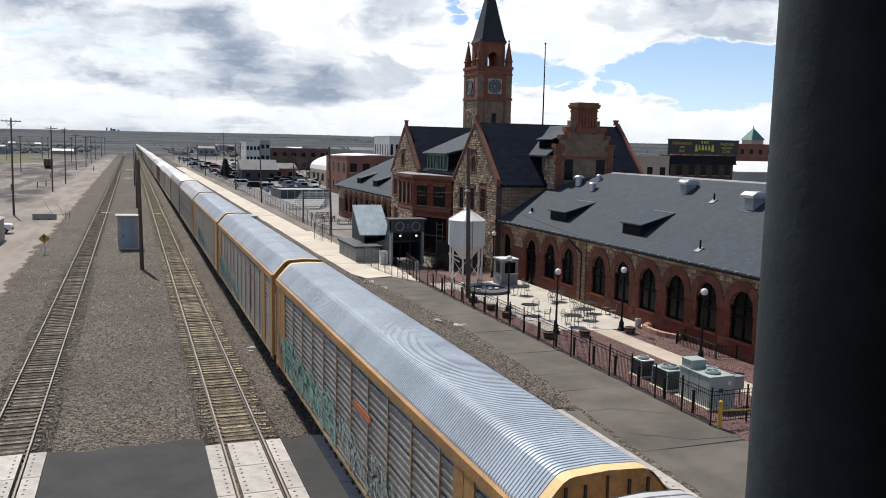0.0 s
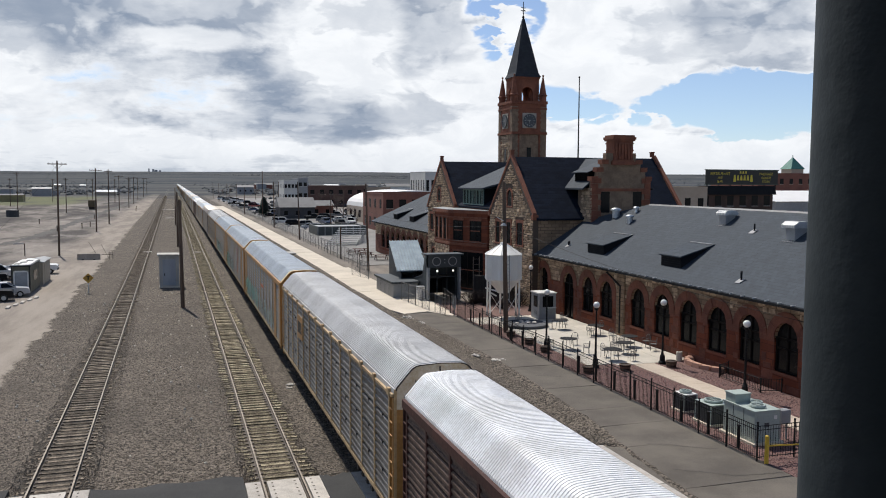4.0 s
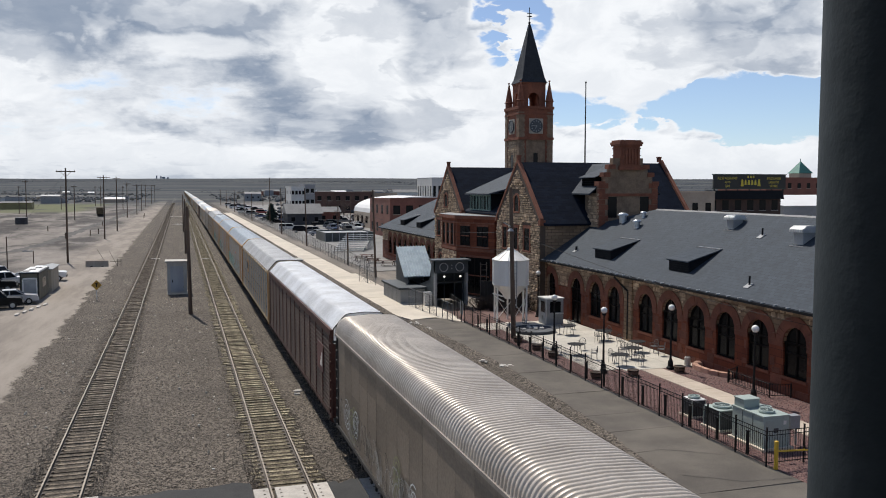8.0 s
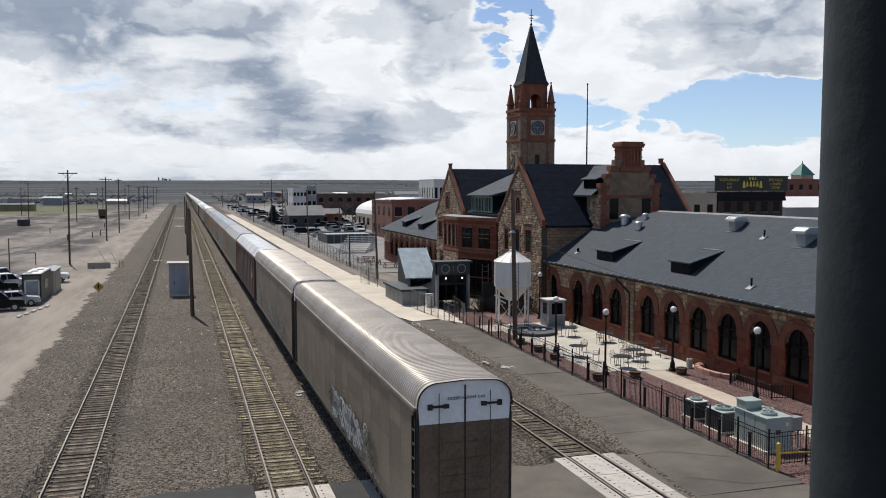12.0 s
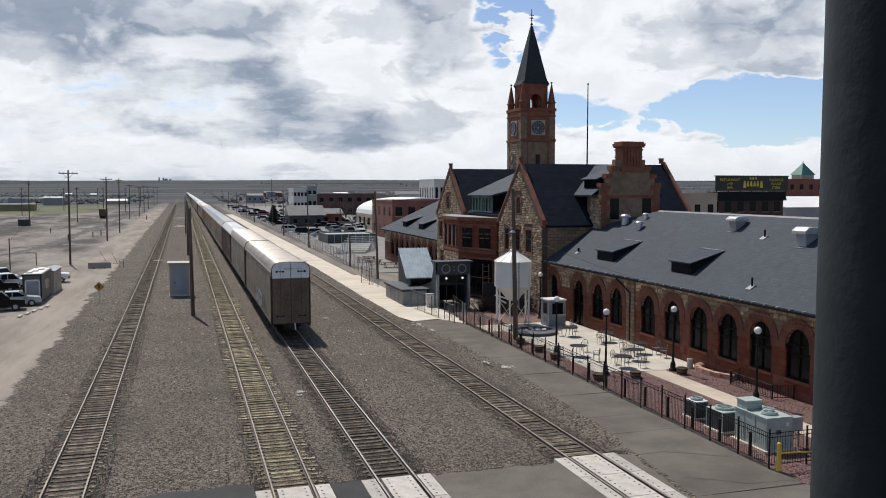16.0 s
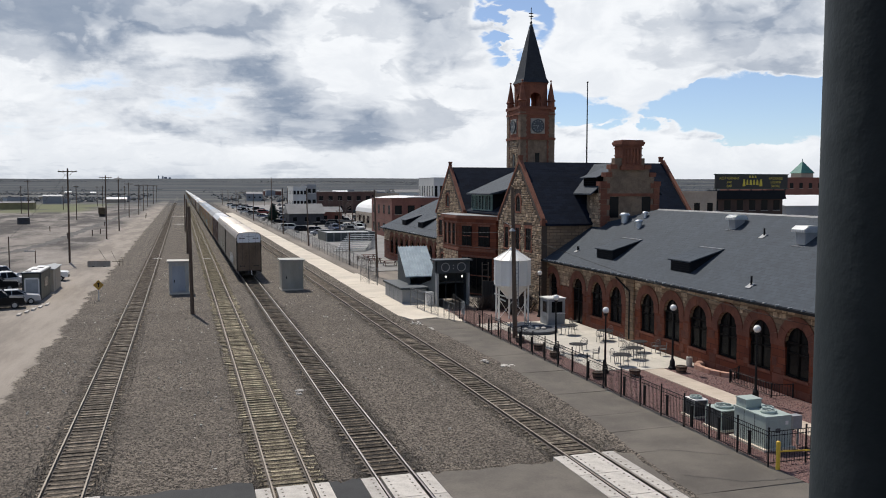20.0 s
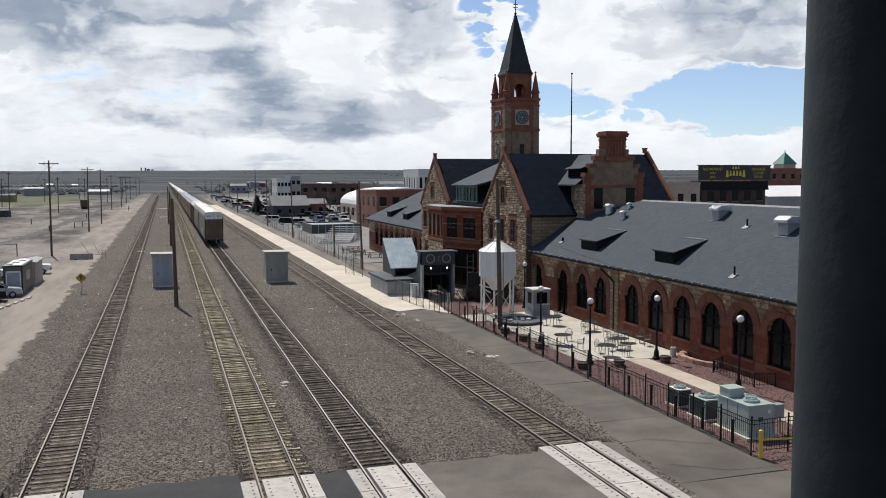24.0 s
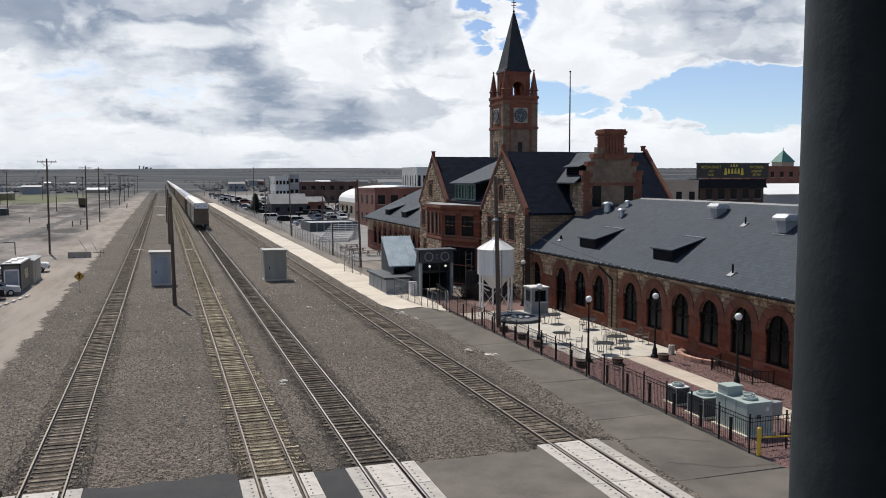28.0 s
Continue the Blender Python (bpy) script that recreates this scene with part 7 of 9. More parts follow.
def service_booth():
    b = thing("service_booth", (29.3, 63.4, 0.045), "small grey metal booth with a dark window on the patio", "booth")
    x0, x1, y0, y1 = 28.4, 29.95, 62.7, 64.2
    part("cabin", Mesh().box(x0, x1, y0, y1, 0.045, 2.15), GREY_PAINT, b)
    part("cabin_roof", Mesh().box(x0 - 0.06, x1 + 0.06, y0 - 0.06, y1 + 0.06, 2.15, 2.25), WHITE, b)
    part("window", Mesh().box(x0 - 0.015, x0, y0 + 0.25, y1 - 0.5, 1.05, 1.95), PANE, b)
    part("window", Mesh().box(x0 + 0.35, x1 - 0.25, y0 - 0.015, y0, 1.05, 1.95), PANE, b)
    part("counter", Mesh().box(x0 + 0.7, x1 - 0.1, y0 - 0.3, y0, 0.98, 1.03), WHITE, b)
    part("trim", Mesh().box(x0 - 0.02, x0 + 0.06, y0 - 0.02, y0 + 0.06, 0.1, 2.15), GALV, b)
    f = thing("round_basin", (26.2, 60.3, 0.045), "low dark round fountain basin", "fountain basin")
    part("wall", Mesh().lathe((26.2, 60.3, 0.045), [(0.0, 0.0), (1.75, 0.0), (1.8, 0.14), (1.78, 0.22), (1.66, 0.22), (1.62, 0.14), (0.0, 0.14)], 32), BASIN, f)
    r = random.Random(9)
    for i in range(7):
        x, y, s = 26.2 + r.uniform(-0.9, 1.0), 60.8 + r.uniform(-0.5, 0.6), r.uniform(0.18, 0.34)
        part("white_stone", Mesh().ball((x, y, 0.19 + s * 0.2), s * 0.8, 5, 8, 0.5), PALE_STONE, f, "white stone")


BASIN = plain("basin_stone", (0.075, 0.08, 0.09), (0.05, 0.053, 0.06), rough=0.7)
service_booth()
DARK_GREEN_GREY = plain("entry_paint", (0.036, 0.047, 0.054), (0.026, 0.034, 0.039), rough=0.55)
ENTRY_PALE = plain("entry_panel", (0.27, 0.285, 0.29), (0.22, 0.23, 0.235), rough=0.55)
METAL_SHEET = plain("ribbed_sheet", (0.27, 0.325, 0.36), (0.20, 0.245, 0.275), rough=0.45, metal=0.4)
LIT = glow("entry_bulb", (1.0, 0.95, 0.85), 1.1)


def stair_entry():
    e = thing("stair_entrance", (23.5, 80, 0), "grey steel stair entrance with sloped ribbed metal roof", "stair entrance")
    for x in (22.9, 26.0):
        part("portal_post", Mesh().box(x, x + 0.2, 75.9, 76.4, 0, 4.3), ENTRY_PALE, e)
    part("portal_head", Mesh().box(22.9, 26.2, 75.88, 76.4, 3.15, 4.3), DARK_GREEN_GREY, e, "dark painted head panel")
    part("portal_cap", Mesh().box(22.7, 26.4, 75.6, 77.4, 4.3, 4.45), DARK_GREEN_GREY, e)
    for x in (23.75, 25.35):
        ring = Mesh()
        for i in range(24):
            a, b = 2 * math.pi * i / 24, 2 * math.pi * (i + 1) / 24
            ring.hexa([(x + r * math.cos(c), 75.84, 3.73 + r * math.sin(c)) for r, c in ((0.36, a), (0.44, a), (0.44, b), (0.36, b))] + [(x + r * math.cos(c), 75.88, 3.73 + r * math.sin(c)) for r, c in ((0.36, a), (0.44, a), (0.44, b), (0.36, b))])
        part("round_emblem", ring, ENTRY_PALE, e, "pale painted ring")
        part("entry_light", Mesh().ball((x, 75.7, 2.85), 0.10), LIT, e, "small lit globe")
    for z in (3.55, 3.85):
        part("small_mark", Mesh().box(24.5, 24.6, 75.85, 75.88, z, z + 0.1), ENTRY_PALE, e)
    # near-black colour replaces the shade inside the stair
    part("recess", Mesh().box(23.05, 26.05, 81.3, 81.4, 0, 1.95), DARK_WOOD, e, "near-black back panel painted as the stair's dark inside")
    part("stair_roof", Mesh().prism([(76.4, 4.25), (76.7, 4.25), (77.7, 2.2), (81.6, 1.4), (81.6, 1.52), (77.8, 2.32), (76.8, 4.37), (76.4, 4.37)], "x", 22.88, 26.22), DARK_GREEN_GREY, e, "dark sloping stair roof")
    for x in (23.1, 24.1, 25.1, 25.95):
        part("door_mullion", Mesh().box(x, x + 0.07, 76.9, 77.0, 0, 3.1), DARK_GREEN_GREY, e)
    part("door_rail", Mesh().box(23.1, 26.0, 76.9, 77.0, 2.1, 2.2), DARK_GREEN_GREY, e)
    for x in (22.9, 26.05):
        part("side_wall", Mesh().prism([(76.4, 0), (76.4, 4.3), (76.7, 4.3), (77.7, 2.25), (81.6, 1.45), (81.6, 0)], "x", x, x + 0.15), DARK_GREEN_GREY, e)
    lo, hi = (81.4, 2.25), (86.6, 4.9)
    up = part("sloped_roof", Mesh().hexa([(21.3, *lo), (24.5, *lo), (25.0, *hi), (21.8, *hi), (21.3, lo[0], lo[1] + 0.1), (24.5, lo[0], lo[1] + 0.1), (25.0, hi[0], hi[1] + 0.1), (21.8, hi[0], hi[1] + 0.1)]), METAL_SHEET, e, "pale ribbed metal roof")
    for i in range(11):
        x = 21.82 + 0.31 * i
        lean = 0.5
        part("roof_rib", Mesh().hexa([(x - lean, lo[0], lo[1] + 0.1), (x - lean + 0.05, lo[0], lo[1] + 0.1), (x + 0.05, hi[0], hi[1] + 0.1), (x, hi[0], hi[1] + 0.1), (x - lean, lo[0], lo[1] + 0.2), (x - lean + 0.05, lo[0], lo[1] + 0.2), (x + 0.05, hi[0], hi[1] + 0.2), (x, hi[0], hi[1] + 0.2)]), METAL_SHEET, up)
    for x in (21.8, 24.85):
        part("upper_wall", Mesh().prism([(81.6, 0), (81.6, 2.3), (86.5, 4.8), (86.5, 0)], "x", x, x + 0.1), DARK_GREEN_GREY, e)
    part("rear_wall", Mesh().box(21.8, 24.95, 86.5, 86.6, 0, 4.9), ENTRY_PALE, e)
    low = part("low_house", Mesh().box(20.3, 22.75, 78.9, 86.0, 0, 1.35), ENTRY_PALE, e, "low grey panelled housing")
    part("low_roof", Mesh().box(20.1, 22.95, 78.7, 86.2, 1.35, 1.55), DARK_GREEN_GREY, e, "dark flat housing roof")
    for y in (80.6, 82.3, 84.0):
        part("panel_joint", Mesh().box(20.29, 20.3, y, y + 0.04, 0.05, 1.33), DARK_GREEN_GREY, low)
    box = thing("utility_box", (22.75, 77.2, 0), "small pale grey utility cabinet", "utility cabinet")
    part("cabinet", Mesh().box(22.2, 22.95, 76.9, 77.5, 0.02, 1.2), WHITE, box)
    part("cabinet_lid", Mesh().box(22.15, 23.0, 76.85, 77.55, 1.2, 1.26), GREY_PAINT, box)


stair_entry()


def wire_fence(points, height, gap, label, dense, mat=None):
    """A chain-link fence along a polyline: posts, rails and crossed wires."""
    mat = mat or GALV_DULL
    f = thing("wire_fence", (points[0][0], points[0][1], 0), label, "fence", "wire fences")
    for (a, b), (c, d) in zip(points, points[1:]):
        n = max(1, round(math.hypot(c - a, d - b) / gap))
        for i in range(n + 1):
            x, y = a + (c - a) * i / n, b + (d - b) * i / n
            part("post", Mesh().tube((x, y, -0.25), (x, y, height + 0.05), 0.035, sides=6), mat, f)
        part("top_rail", Mesh().tube((a, b, height), (c, d, height), 0.025, sides=6), mat, f)
        part("middle_rail", Mesh().tube((a, b, height * 0.52), (c, d, height * 0.52), 0.015, sides=5), mat, f)
        wires = Mesh()
        long = math.hypot(c - a, d - b)
        k = int(long / dense)
        for i in range(k):
            t0, t1 = i / k, min(1.0, (i + height / dense) / k)
            for p, q in ((t0, t1), (t1, t0)):
                zz = height * (t1 - t0) * k * dense / height
                wires.tube((a + (c - a) * p, b + (d - b) * p, 0.05), (a + (c - a) * q, b + (d - b) * q, min(height, zz)), 0.004 if dense < 0.3 else 0.008, sides=3)
        part("wire_mesh", wires, mat, f)["kind"] = "stuff"


GALV_DULL = plain("dull_fence_steel", (0.20, 0.20, 0.195), (0.13, 0.13, 0.125), rough=0.6, metal=0.4)
wire_fence([(20.75, 77.4), (21.0, 73.5), (21.3, 70.2)], 1.7, 2.2, "grey chain-link fence beside the stair entrance", 0.14)
wire_fence([(21.6, 69.4), (21.75, 67.0)], 1.5, 1.2, "short grey chain-link gate panel", 0.14)
wire_fence([(22.4, 66.6), (23.1, 71.6)], 1.75, 1.7, "black chain-link fence by the tank", 0.2, IRON)
wire_fence([(20.4, 99.2), (21.4, 94.6)], 2.0, 2.3, "grey chain-link fence at the end of the platform yard", 0.16)
wire_fence([(20.4, 99.2), (23.3, 104.0), (23.6, 160.0)], 1.9, 3.0, "long grey chain-link fence behind the platform", 0.25)
wire_fence([(23.6, 160.0), (23.8, 250.0), (23.0, 360.0)], 1.9, 4.0, "long dark chain-link fence beside the parking lot", 0.6)


def planks_and_signs():
    s = thing("notice_board", (22.6, 66.9, 0), "small grey notice board on the fence", "notice board")
    part("board", Mesh().box(22.5, 22.56, 66.6, 67.3, 0.6, 1.7), GREY_PAINT, s)
    part("leg", Mesh().box(22.5, 22.56, 66.9, 66.98, 0, 0.6), GREY_PAINT, s)
    r = thing("pipe_rack", (27.6, 74.5, 0), "rusty pipe ladder rack beside the bay", "pipe rack")
    for x in (27.0, 27.6):
        part("upright", Mesh().tube((x, 74.6, 0), (x, 74.6, 4.2), 0.05, sides=6), RUST, r)
    for i in range(8):
        part("crossbar", Mesh().tube((27.0, 74.6, 0.5 + 0.5 * i), (27.6, 74.6, 0.5 + 0.5 * i), 0.03, sides=5), RUST, r)
    part("strut", Mesh().tube((27.6, 74.6, 1.9), (29.2, 74.2, 1.9), 0.04, sides=5).tube((29.2, 74.2, 0), (29.2, 74.2, 3.6), 0.04, sides=5), GALV, r)


planks_and_signs()


def dark_screen():
    # black slats put in for the deep shade between tank and portal
    c = thing("privacy_screen", (28.2, 73.2, 0), "black slats added to fill the deep shade beside the tank", "screen")
    for i in range(12):
        part("slat", Mesh().box(26.5 + 0.34 * i, 26.82 + 0.34 * i, 73.1, 73.2, 0.02, 2.6), BLACK_SCREEN, c)
    part("screen_rail", Mesh().box(26.5, 30.55, 73.2, 73.26, 2.3, 2.4), BLACK_SCREEN, c)


BLACK_SCREEN = plain("black_screen", (0.012, 0.012, 0.013), rough=0.7)
dark_screen()


def shrubs():
    r = random.Random(61)
    for x, y, h in ((27.2, 71.6, 1.5), (28.6, 71.0, 1.7), (29.8, 70.4, 1.5), (27.9, 69.4, 1.1), (26.2, 72.6, 1.3), (29.2, 72.2, 1.9), (30.2, 73.4, 2.1)):
        b = thing("bare_shrub", (x, y, 0.02), "dark leafless shrub beside the tank", "shrub", "shrubs by the depot")
        m = Mesh()
        for _ in range(70):
            p = Vector((x + r.gauss(0, 0.18), y + r.gauss(0, 0.18), 0.0))
            q = p + Vector((r.gauss(0, 0.42), r.gauss(0, 0.42), h * r.uniform(0.45, 0.8)))
            m.tube(p, q, 0.022, 0.014, 4)
            for _ in range(3):
                m.tube(q, q + Vector((r.gauss(0, 0.2), r.gauss(0, 0.2), h * r.uniform(0.1, 0.35))), 0.014, 0.008, 3)
        part("twig_mass", m, SHRUB, b)


SHRUB = plain("shrub_stems", (0.035, 0.024, 0.02), (0.02, 0.015, 0.013), rough=0.95, bump=0)
shrubs()


def near_column():
    x, y, r = 0.957, 0.880, 0.14
    c = thing("bridge_column", (x, y, -0.2), "dark grey painted steel bridge column, close by", "column")
    rows = []
    for k in range(60):
        z = -0.2 + 13.29 * k / 59
        rows.append([(x + r * math.cos(2 * math.pi * j / 64), y + r * math.sin(2 * math.pi * j / 64), z) for j in range(65)])
    part("shaft", Mesh().sheet(rows), COLUMN, c, "thickly painted round shaft", smooth=True)
    part("base_plate", Mesh().box(x - 0.3, x + 0.3, y - 0.3, y + 0.3, -0.22, -0.17), COLUMN, c)


def column_shade_shell():
    """Viewpoint footbridge: unseen deck, roof, back and side walls added to shade the column."""
    b = thing("footbridge", (0, -0.8, 9.6), "unseen dark grey footbridge deck, roof and walls added to shade the column", "footbridge", kind="structure")
    part("deck", Mesh().box(-7.0, 1.4, -2.4, 0.72, 9.5, 9.62), COLUMN, b)
    part("back_wall", Mesh().box(-7.0, 1.4, -2.5, -2.4, 9.5, 13.1), COLUMN, b)
    # invented wall close by, keeps light off the column's right side
    part("side_wall", Mesh().box(1.30, 1.40, -2.4, 0.80, 9.62, 13.1), COLUMN, b)
    part("bridge_roof", Mesh().box(-7.2, 1.6, -2.7, 1.15, 13.1, 13.25), COLUMN, b)
    for x in (-6.6, 1.1):
        part("bridge_leg", Mesh().box(x - 0.15, x + 0.15, -2.35, -2.05, -0.2, 9.5), COLUMN, b)


column_shade_shell()

near_column()

# ---- trackside ----
LOW = -0.2
CABINET = plain("cabinet_enamel", (0.33, 0.355, 0.385), (0.26, 0.28, 0.305), rough=0.5, streak=0.3)
CABINET_SIDE = plain("cabinet_cream", (0.55, 0.49, 0.34), (0.45, 0.40, 0.28), rough=0.6)


def signal_cabinet(x0, x1, y0, y1, h, wall, leaf, label):
    c = thing("signal_cabinet", ((x0 + x1) / 2, (y0 + y1) / 2, LOW), label, "signal cabinet", "signal cabinets between the tracks")
    part("plinth", Mesh().box(x0 - 0.05, x1 + 0.05, y0 - 0.05, y1 + 0.05, LOW - 0.05, LOW + 0.15), CONCRETE, c)
    part("body", Mesh().box(x0, x1, y0, y1, LOW + 0.15, LOW + h), wall, c)
    part("side_trim", Mesh().box(x1, x1 + 0.02, y0 + 0.05, y1 - 0.05, LOW + 0.4, LOW + h - 0.1), CABINET_SIDE, c, "cream side panel")
    part("roof_slab", Mesh().prism([(x0 - 0.2, LOW + h), (x1 + 0.2, LOW + h), (x1 + 0.2, LOW + h + 0.14), (x0 - 0.2, LOW + h + 0.17)], "y", y0 - 0.22, y1 + 0.22), GALV_PALE, c, "pale metal roof")
    door = part("door", Mesh().box(x0 + 0.35, x1 - 0.35, y0 - 0.02, y0, LOW + 0.3, LOW + h - 0.4), leaf, c)
    part("door_handle", Mesh().box(x0 + 0.5, x0 + 0.58, y0 - 0.07, y0 - 0.02, LOW + 1.3, LOW + 1.6), IRON, door)
    for z in (0.7, 2.4):
        part("door_hinge", Mesh().box(x1 - 0.42, x1 - 0.34, y0 - 0.05, y0 - 0.02, LOW + z, LOW + z + 0.2), GREY_PAINT, door)


GALV_PALE = plain("pale_roof_metal", (0.36, 0.345, 0.31), (0.28, 0.265, 0.24), rough=0.55, metal=0.2)
CABINET_PALE = plain("cabinet_pale", (0.40, 0.39, 0.36), (0.31, 0.30, 0.275), rough=0.6, streak=0.3)
CABINET_TAN = plain("cabinet_tan", (0.34, 0.315, 0.26), (0.26, 0.24, 0.195), rough=0.65, streak=0.3)
signal_cabinet(-1.48, 0.55, 94.4, 96.4, 3.45, CABINET_PALE, CABINET, "pale metal signal cabinet with blue-grey door and flat roof")
signal_cabinet(10.45, 12.85, 94.4, 96.6, 3.3, CABINET_TAN, CABINET_TAN, "tan metal signal cabinet with flat overhanging roof")


def wood_pole(x, y, h, lean=(0.0, 0.0), arm=0.0, r=0.16, gear=""):
    p = thing("utility_pole", (x, y, LOW), "tall weathered wooden utility pole" + (" with crossarm" if arm else ""), "utility pole", "wooden poles along the line")
    top = (x + lean[0], y + lean[1], LOW + h)
    part("shaft", Mesh().tube((x, y, LOW - 0.1), top, r, r * 0.68, 10), POLE, p)
    if arm:
        part("crossarm", Mesh().box(top[0] - arm, top[0] + arm, top[1] - 0.07, top[1] + 0.07, top[2] - 0.57, top[2] - 0.43), POLE, p)
        for s in (-0.9, -0.45, 0.45, 0.9):
            part("insulator", Mesh().tube((top[0] + s * arm, top[1], top[2] - 0.43), (top[0] + s * arm, top[1], top[2] - 0.26), 0.04, sides=6), GREY_PAINT, p)
        for s in (-1, 1):
            part("brace", Mesh().tube((top[0] + s * arm * 0.6, top[1], top[2] - 0.5), (top[0], top[1], top[2] - 1.3), 0.025, sides=5), IRON, p)
    if gear == "lamp":
        part("lamp_arm", Mesh().tube((x - 0.1, y, 8.3), (x - 0.9, y - 0.2, 8.7), 0.03, sides=6), GALV, p)
        part("lamp_hood", Mesh().lathe((x - 0.35, y - 0.15, 8.05), [(0.0, 0.22), (0.10, 0.2), (0.24, 0.04), (0.24, 0.0), (0.0, 0.0)], 12), GREY_PAINT, p)
    if gear == "box":
        part("equipment_box", Mesh().box(x - 0.25, x + 0.25, y - 0.35, y - 0.12, LOW + 2.0, LOW + 3.0), GREY_PAINT, p)
    return p


wood_pole(0.72, 79.3, 9.75, (-0.12, 0.1), r=0.19)
wood_pole(0.78, 152.5, 9.5, (-0.02, 0), r=0.18)
wood_pole(0.70, 226.0, 9.6, r=0.17)
for x, y, h, a in ((-16.5, 139.0, 14.35, 1.35), (-16.1, 200.5, 14.1, 1.3), (-15.8, 235.5, 14.2, 0.9), (-19.1, 340.0, 13.2, 1.6), (-17.2, 373.0, 12.7, 1.6), (-17.6, 430.0, 13.0, 1.6), (-19.0, 520.0, 13.0, 1.6), (-18.2, 600.0, 13.0, 1.6), (-18.8, 700.0, 13.0, 1.6),
                   (-46.0, 291.0, 13.8, 1.0), (-34.9, 316.5, 12.2, 0.9), (-31.0, 372.0, 12.0, 0.9), (-27.5, 455.0, 12.0, 0.9), (-25.0, 560.0, 12.0, 0.9), (-66.0, 400.0, 12.0, 0.9), (-58.0, 470.0, 12.0, 0.9), (-48.0, 540.0, 12.0, 0.9)):
    wood_pole(x, y, h, (0.1, 0), a)
wood_pole(23.72, 58.2, 11.5, (-0.3, 0), gear="lamp", r=0.19)
for x, y, h, lean in ((23.75, 105.0, 11.2, -0.35), (23.7, 123.5, 4.8, 0.0), (23.55, 165.0, 11.3, -0.3), (23.7, 209.0, 11.2, -0.1), (33.0, 280.0, 11.2, 0.3), (26.1, 260.5, 14.4, 0.0), (23.3, 293.0, 9.3, 0.0), (24.5, 345.0, 10.0, 0.0), (24.0, 400.0, 10.0, 0.0), (36.0, 200.0, 9.0, 0.1), (47.0, 240.0, 9.0, 0.0), (24.0, 470.0, 10.0, 0.0), (25.0, 560.0, 10.0, 0.0)):
    wood_pole(x, y, h, (lean, 0), 0.0, 0.15)


def wires():
    w = thing("overhead_wires", (24, 80, 9), "thin sagging overhead wires by the depot", "wires")

    def hang(p, q, sag, r):
        m = Mesh()
        pts = [Vector(p).lerp(Vector(q), i / 12) - Vector((0, 0, sag * 4 * (i / 12) * (1 - i / 12))) for i in range(13)]
        n = 4
        for p in pts:
            m.v += [(p.x + r * math.cos(math.pi * j / 2), p.y, p.z + r * math.sin(math.pi * j / 2)) for j in range(n)]
        m.f = [(i * n + j, i * n + (j + 1) % n, (i + 1) * n + (j + 1) % n, (i + 1) * n + j) for i in range(len(pts) - 1) for j in range(n)]
        part("wire", m, IRON, w)
    hang((23.45, 58.2, 8.1), (31.2, 35.0, 4.1), 0.5, 0.014)
    hang((23.45, 58.2, 8.0), (23.4, 105.0, 7.6), 0.7, 0.014)
    hang((23.45, 58.2, 6.6), (23.4, 105.0, 6.4), 0.5, 0.012)
    hang((-16.4, 139.0, 13.6), (-21.4, 121.0, 4.8), 0.4, 0.02)


wires()


# sign yellow darkened to orange: the backlit face's shade is in the colour
SHADED_YELLOW = plain("shaded_yellow_sign", (0.46, 0.27, 0.04), (0.36, 0.2, 0.03), rough=0.6)


def warning_sign():
    s = thing("warning_sign", (-8.3, 92.0, LOW), "yellow diamond warning sign on a short post", "road sign")
    part("stake", Mesh().box(-8.34, -8.26, 91.97, 92.03, LOW - 0.05, 1.5), GALV, s)
    board = part("board", Mesh().prism([(-8.3 - 0.52, 1.35), (-8.3, 0.83), (-8.3 + 0.52, 1.35), (-8.3, 1.87)], "y", 91.93, 91.965), SHADED_YELLOW, s)
    part("symbol", Mesh().box(-8.35, -8.25, 91.92, 91.93, 1.15, 1.5).box(-8.45, -8.15, 91.92, 91.93, 1.5, 1.58), IRON, board, "black symbol")
    b = thing("concrete_barrier", (-11.6, 131.0, LOW), "weathered concrete road barrier across the track road", "barrier")
    part("barrier_block", Mesh().prism([(130.7, LOW), (131.3, LOW), (131.2, LOW + 0.25), (131.1, LOW + 0.85), (130.9, LOW + 0.85), (130.8, LOW + 0.25)], "x", -13.2, -10.1), DIRTY_CONCRETE, b)
    for x in (-12.4, -10.9):
        part("lift_slot", Mesh().box(x - 0.15, x + 0.15, 130.68, 130.76, LOW, LOW + 0.1), JOINT, b)
    g = thing("pipe_gate", (-9.2, 131.2, LOW), "rusty leaning pipe gate beside the barrier", "gate")
    for p, q in (((-10.2, 131.3, LOW), (-12.2, 137.5, 1.9)), ((-8.9, 131.0, LOW), (-10.4, 137.0, 1.6)), ((-9.9, 131.0, 0.5), (-8.4, 131.0, 0.5)), ((-8.4, 131.0, LOW), (-8.4, 131.0, 0.9)), ((-8.9, 131.0, LOW), (-8.9, 131.0, 0.9))):
        part("pipe", Mesh().tube(p, q, 0.035, sides=6), RUST, g)


DIRTY_CONCRETE = plain("dirty_concrete", (0.36, 0.31, 0.255), (0.26, 0.22, 0.18), rough=0.92, streak=0.3)
warning_sign()
CREAM_WALL = plain("cream_siding", (0.36, 0.325, 0.26), (0.29, 0.26, 0.21), rough=0.7, streak=0.3)
OLIVE_WALL = plain("olive_siding", (0.135, 0.13, 0.095), (0.10, 0.096, 0.07), rough=0.75, streak=0.3)
BLACK_TRIM = plain("black_trim", (0.02, 0.02, 0.02), rough=0.6)


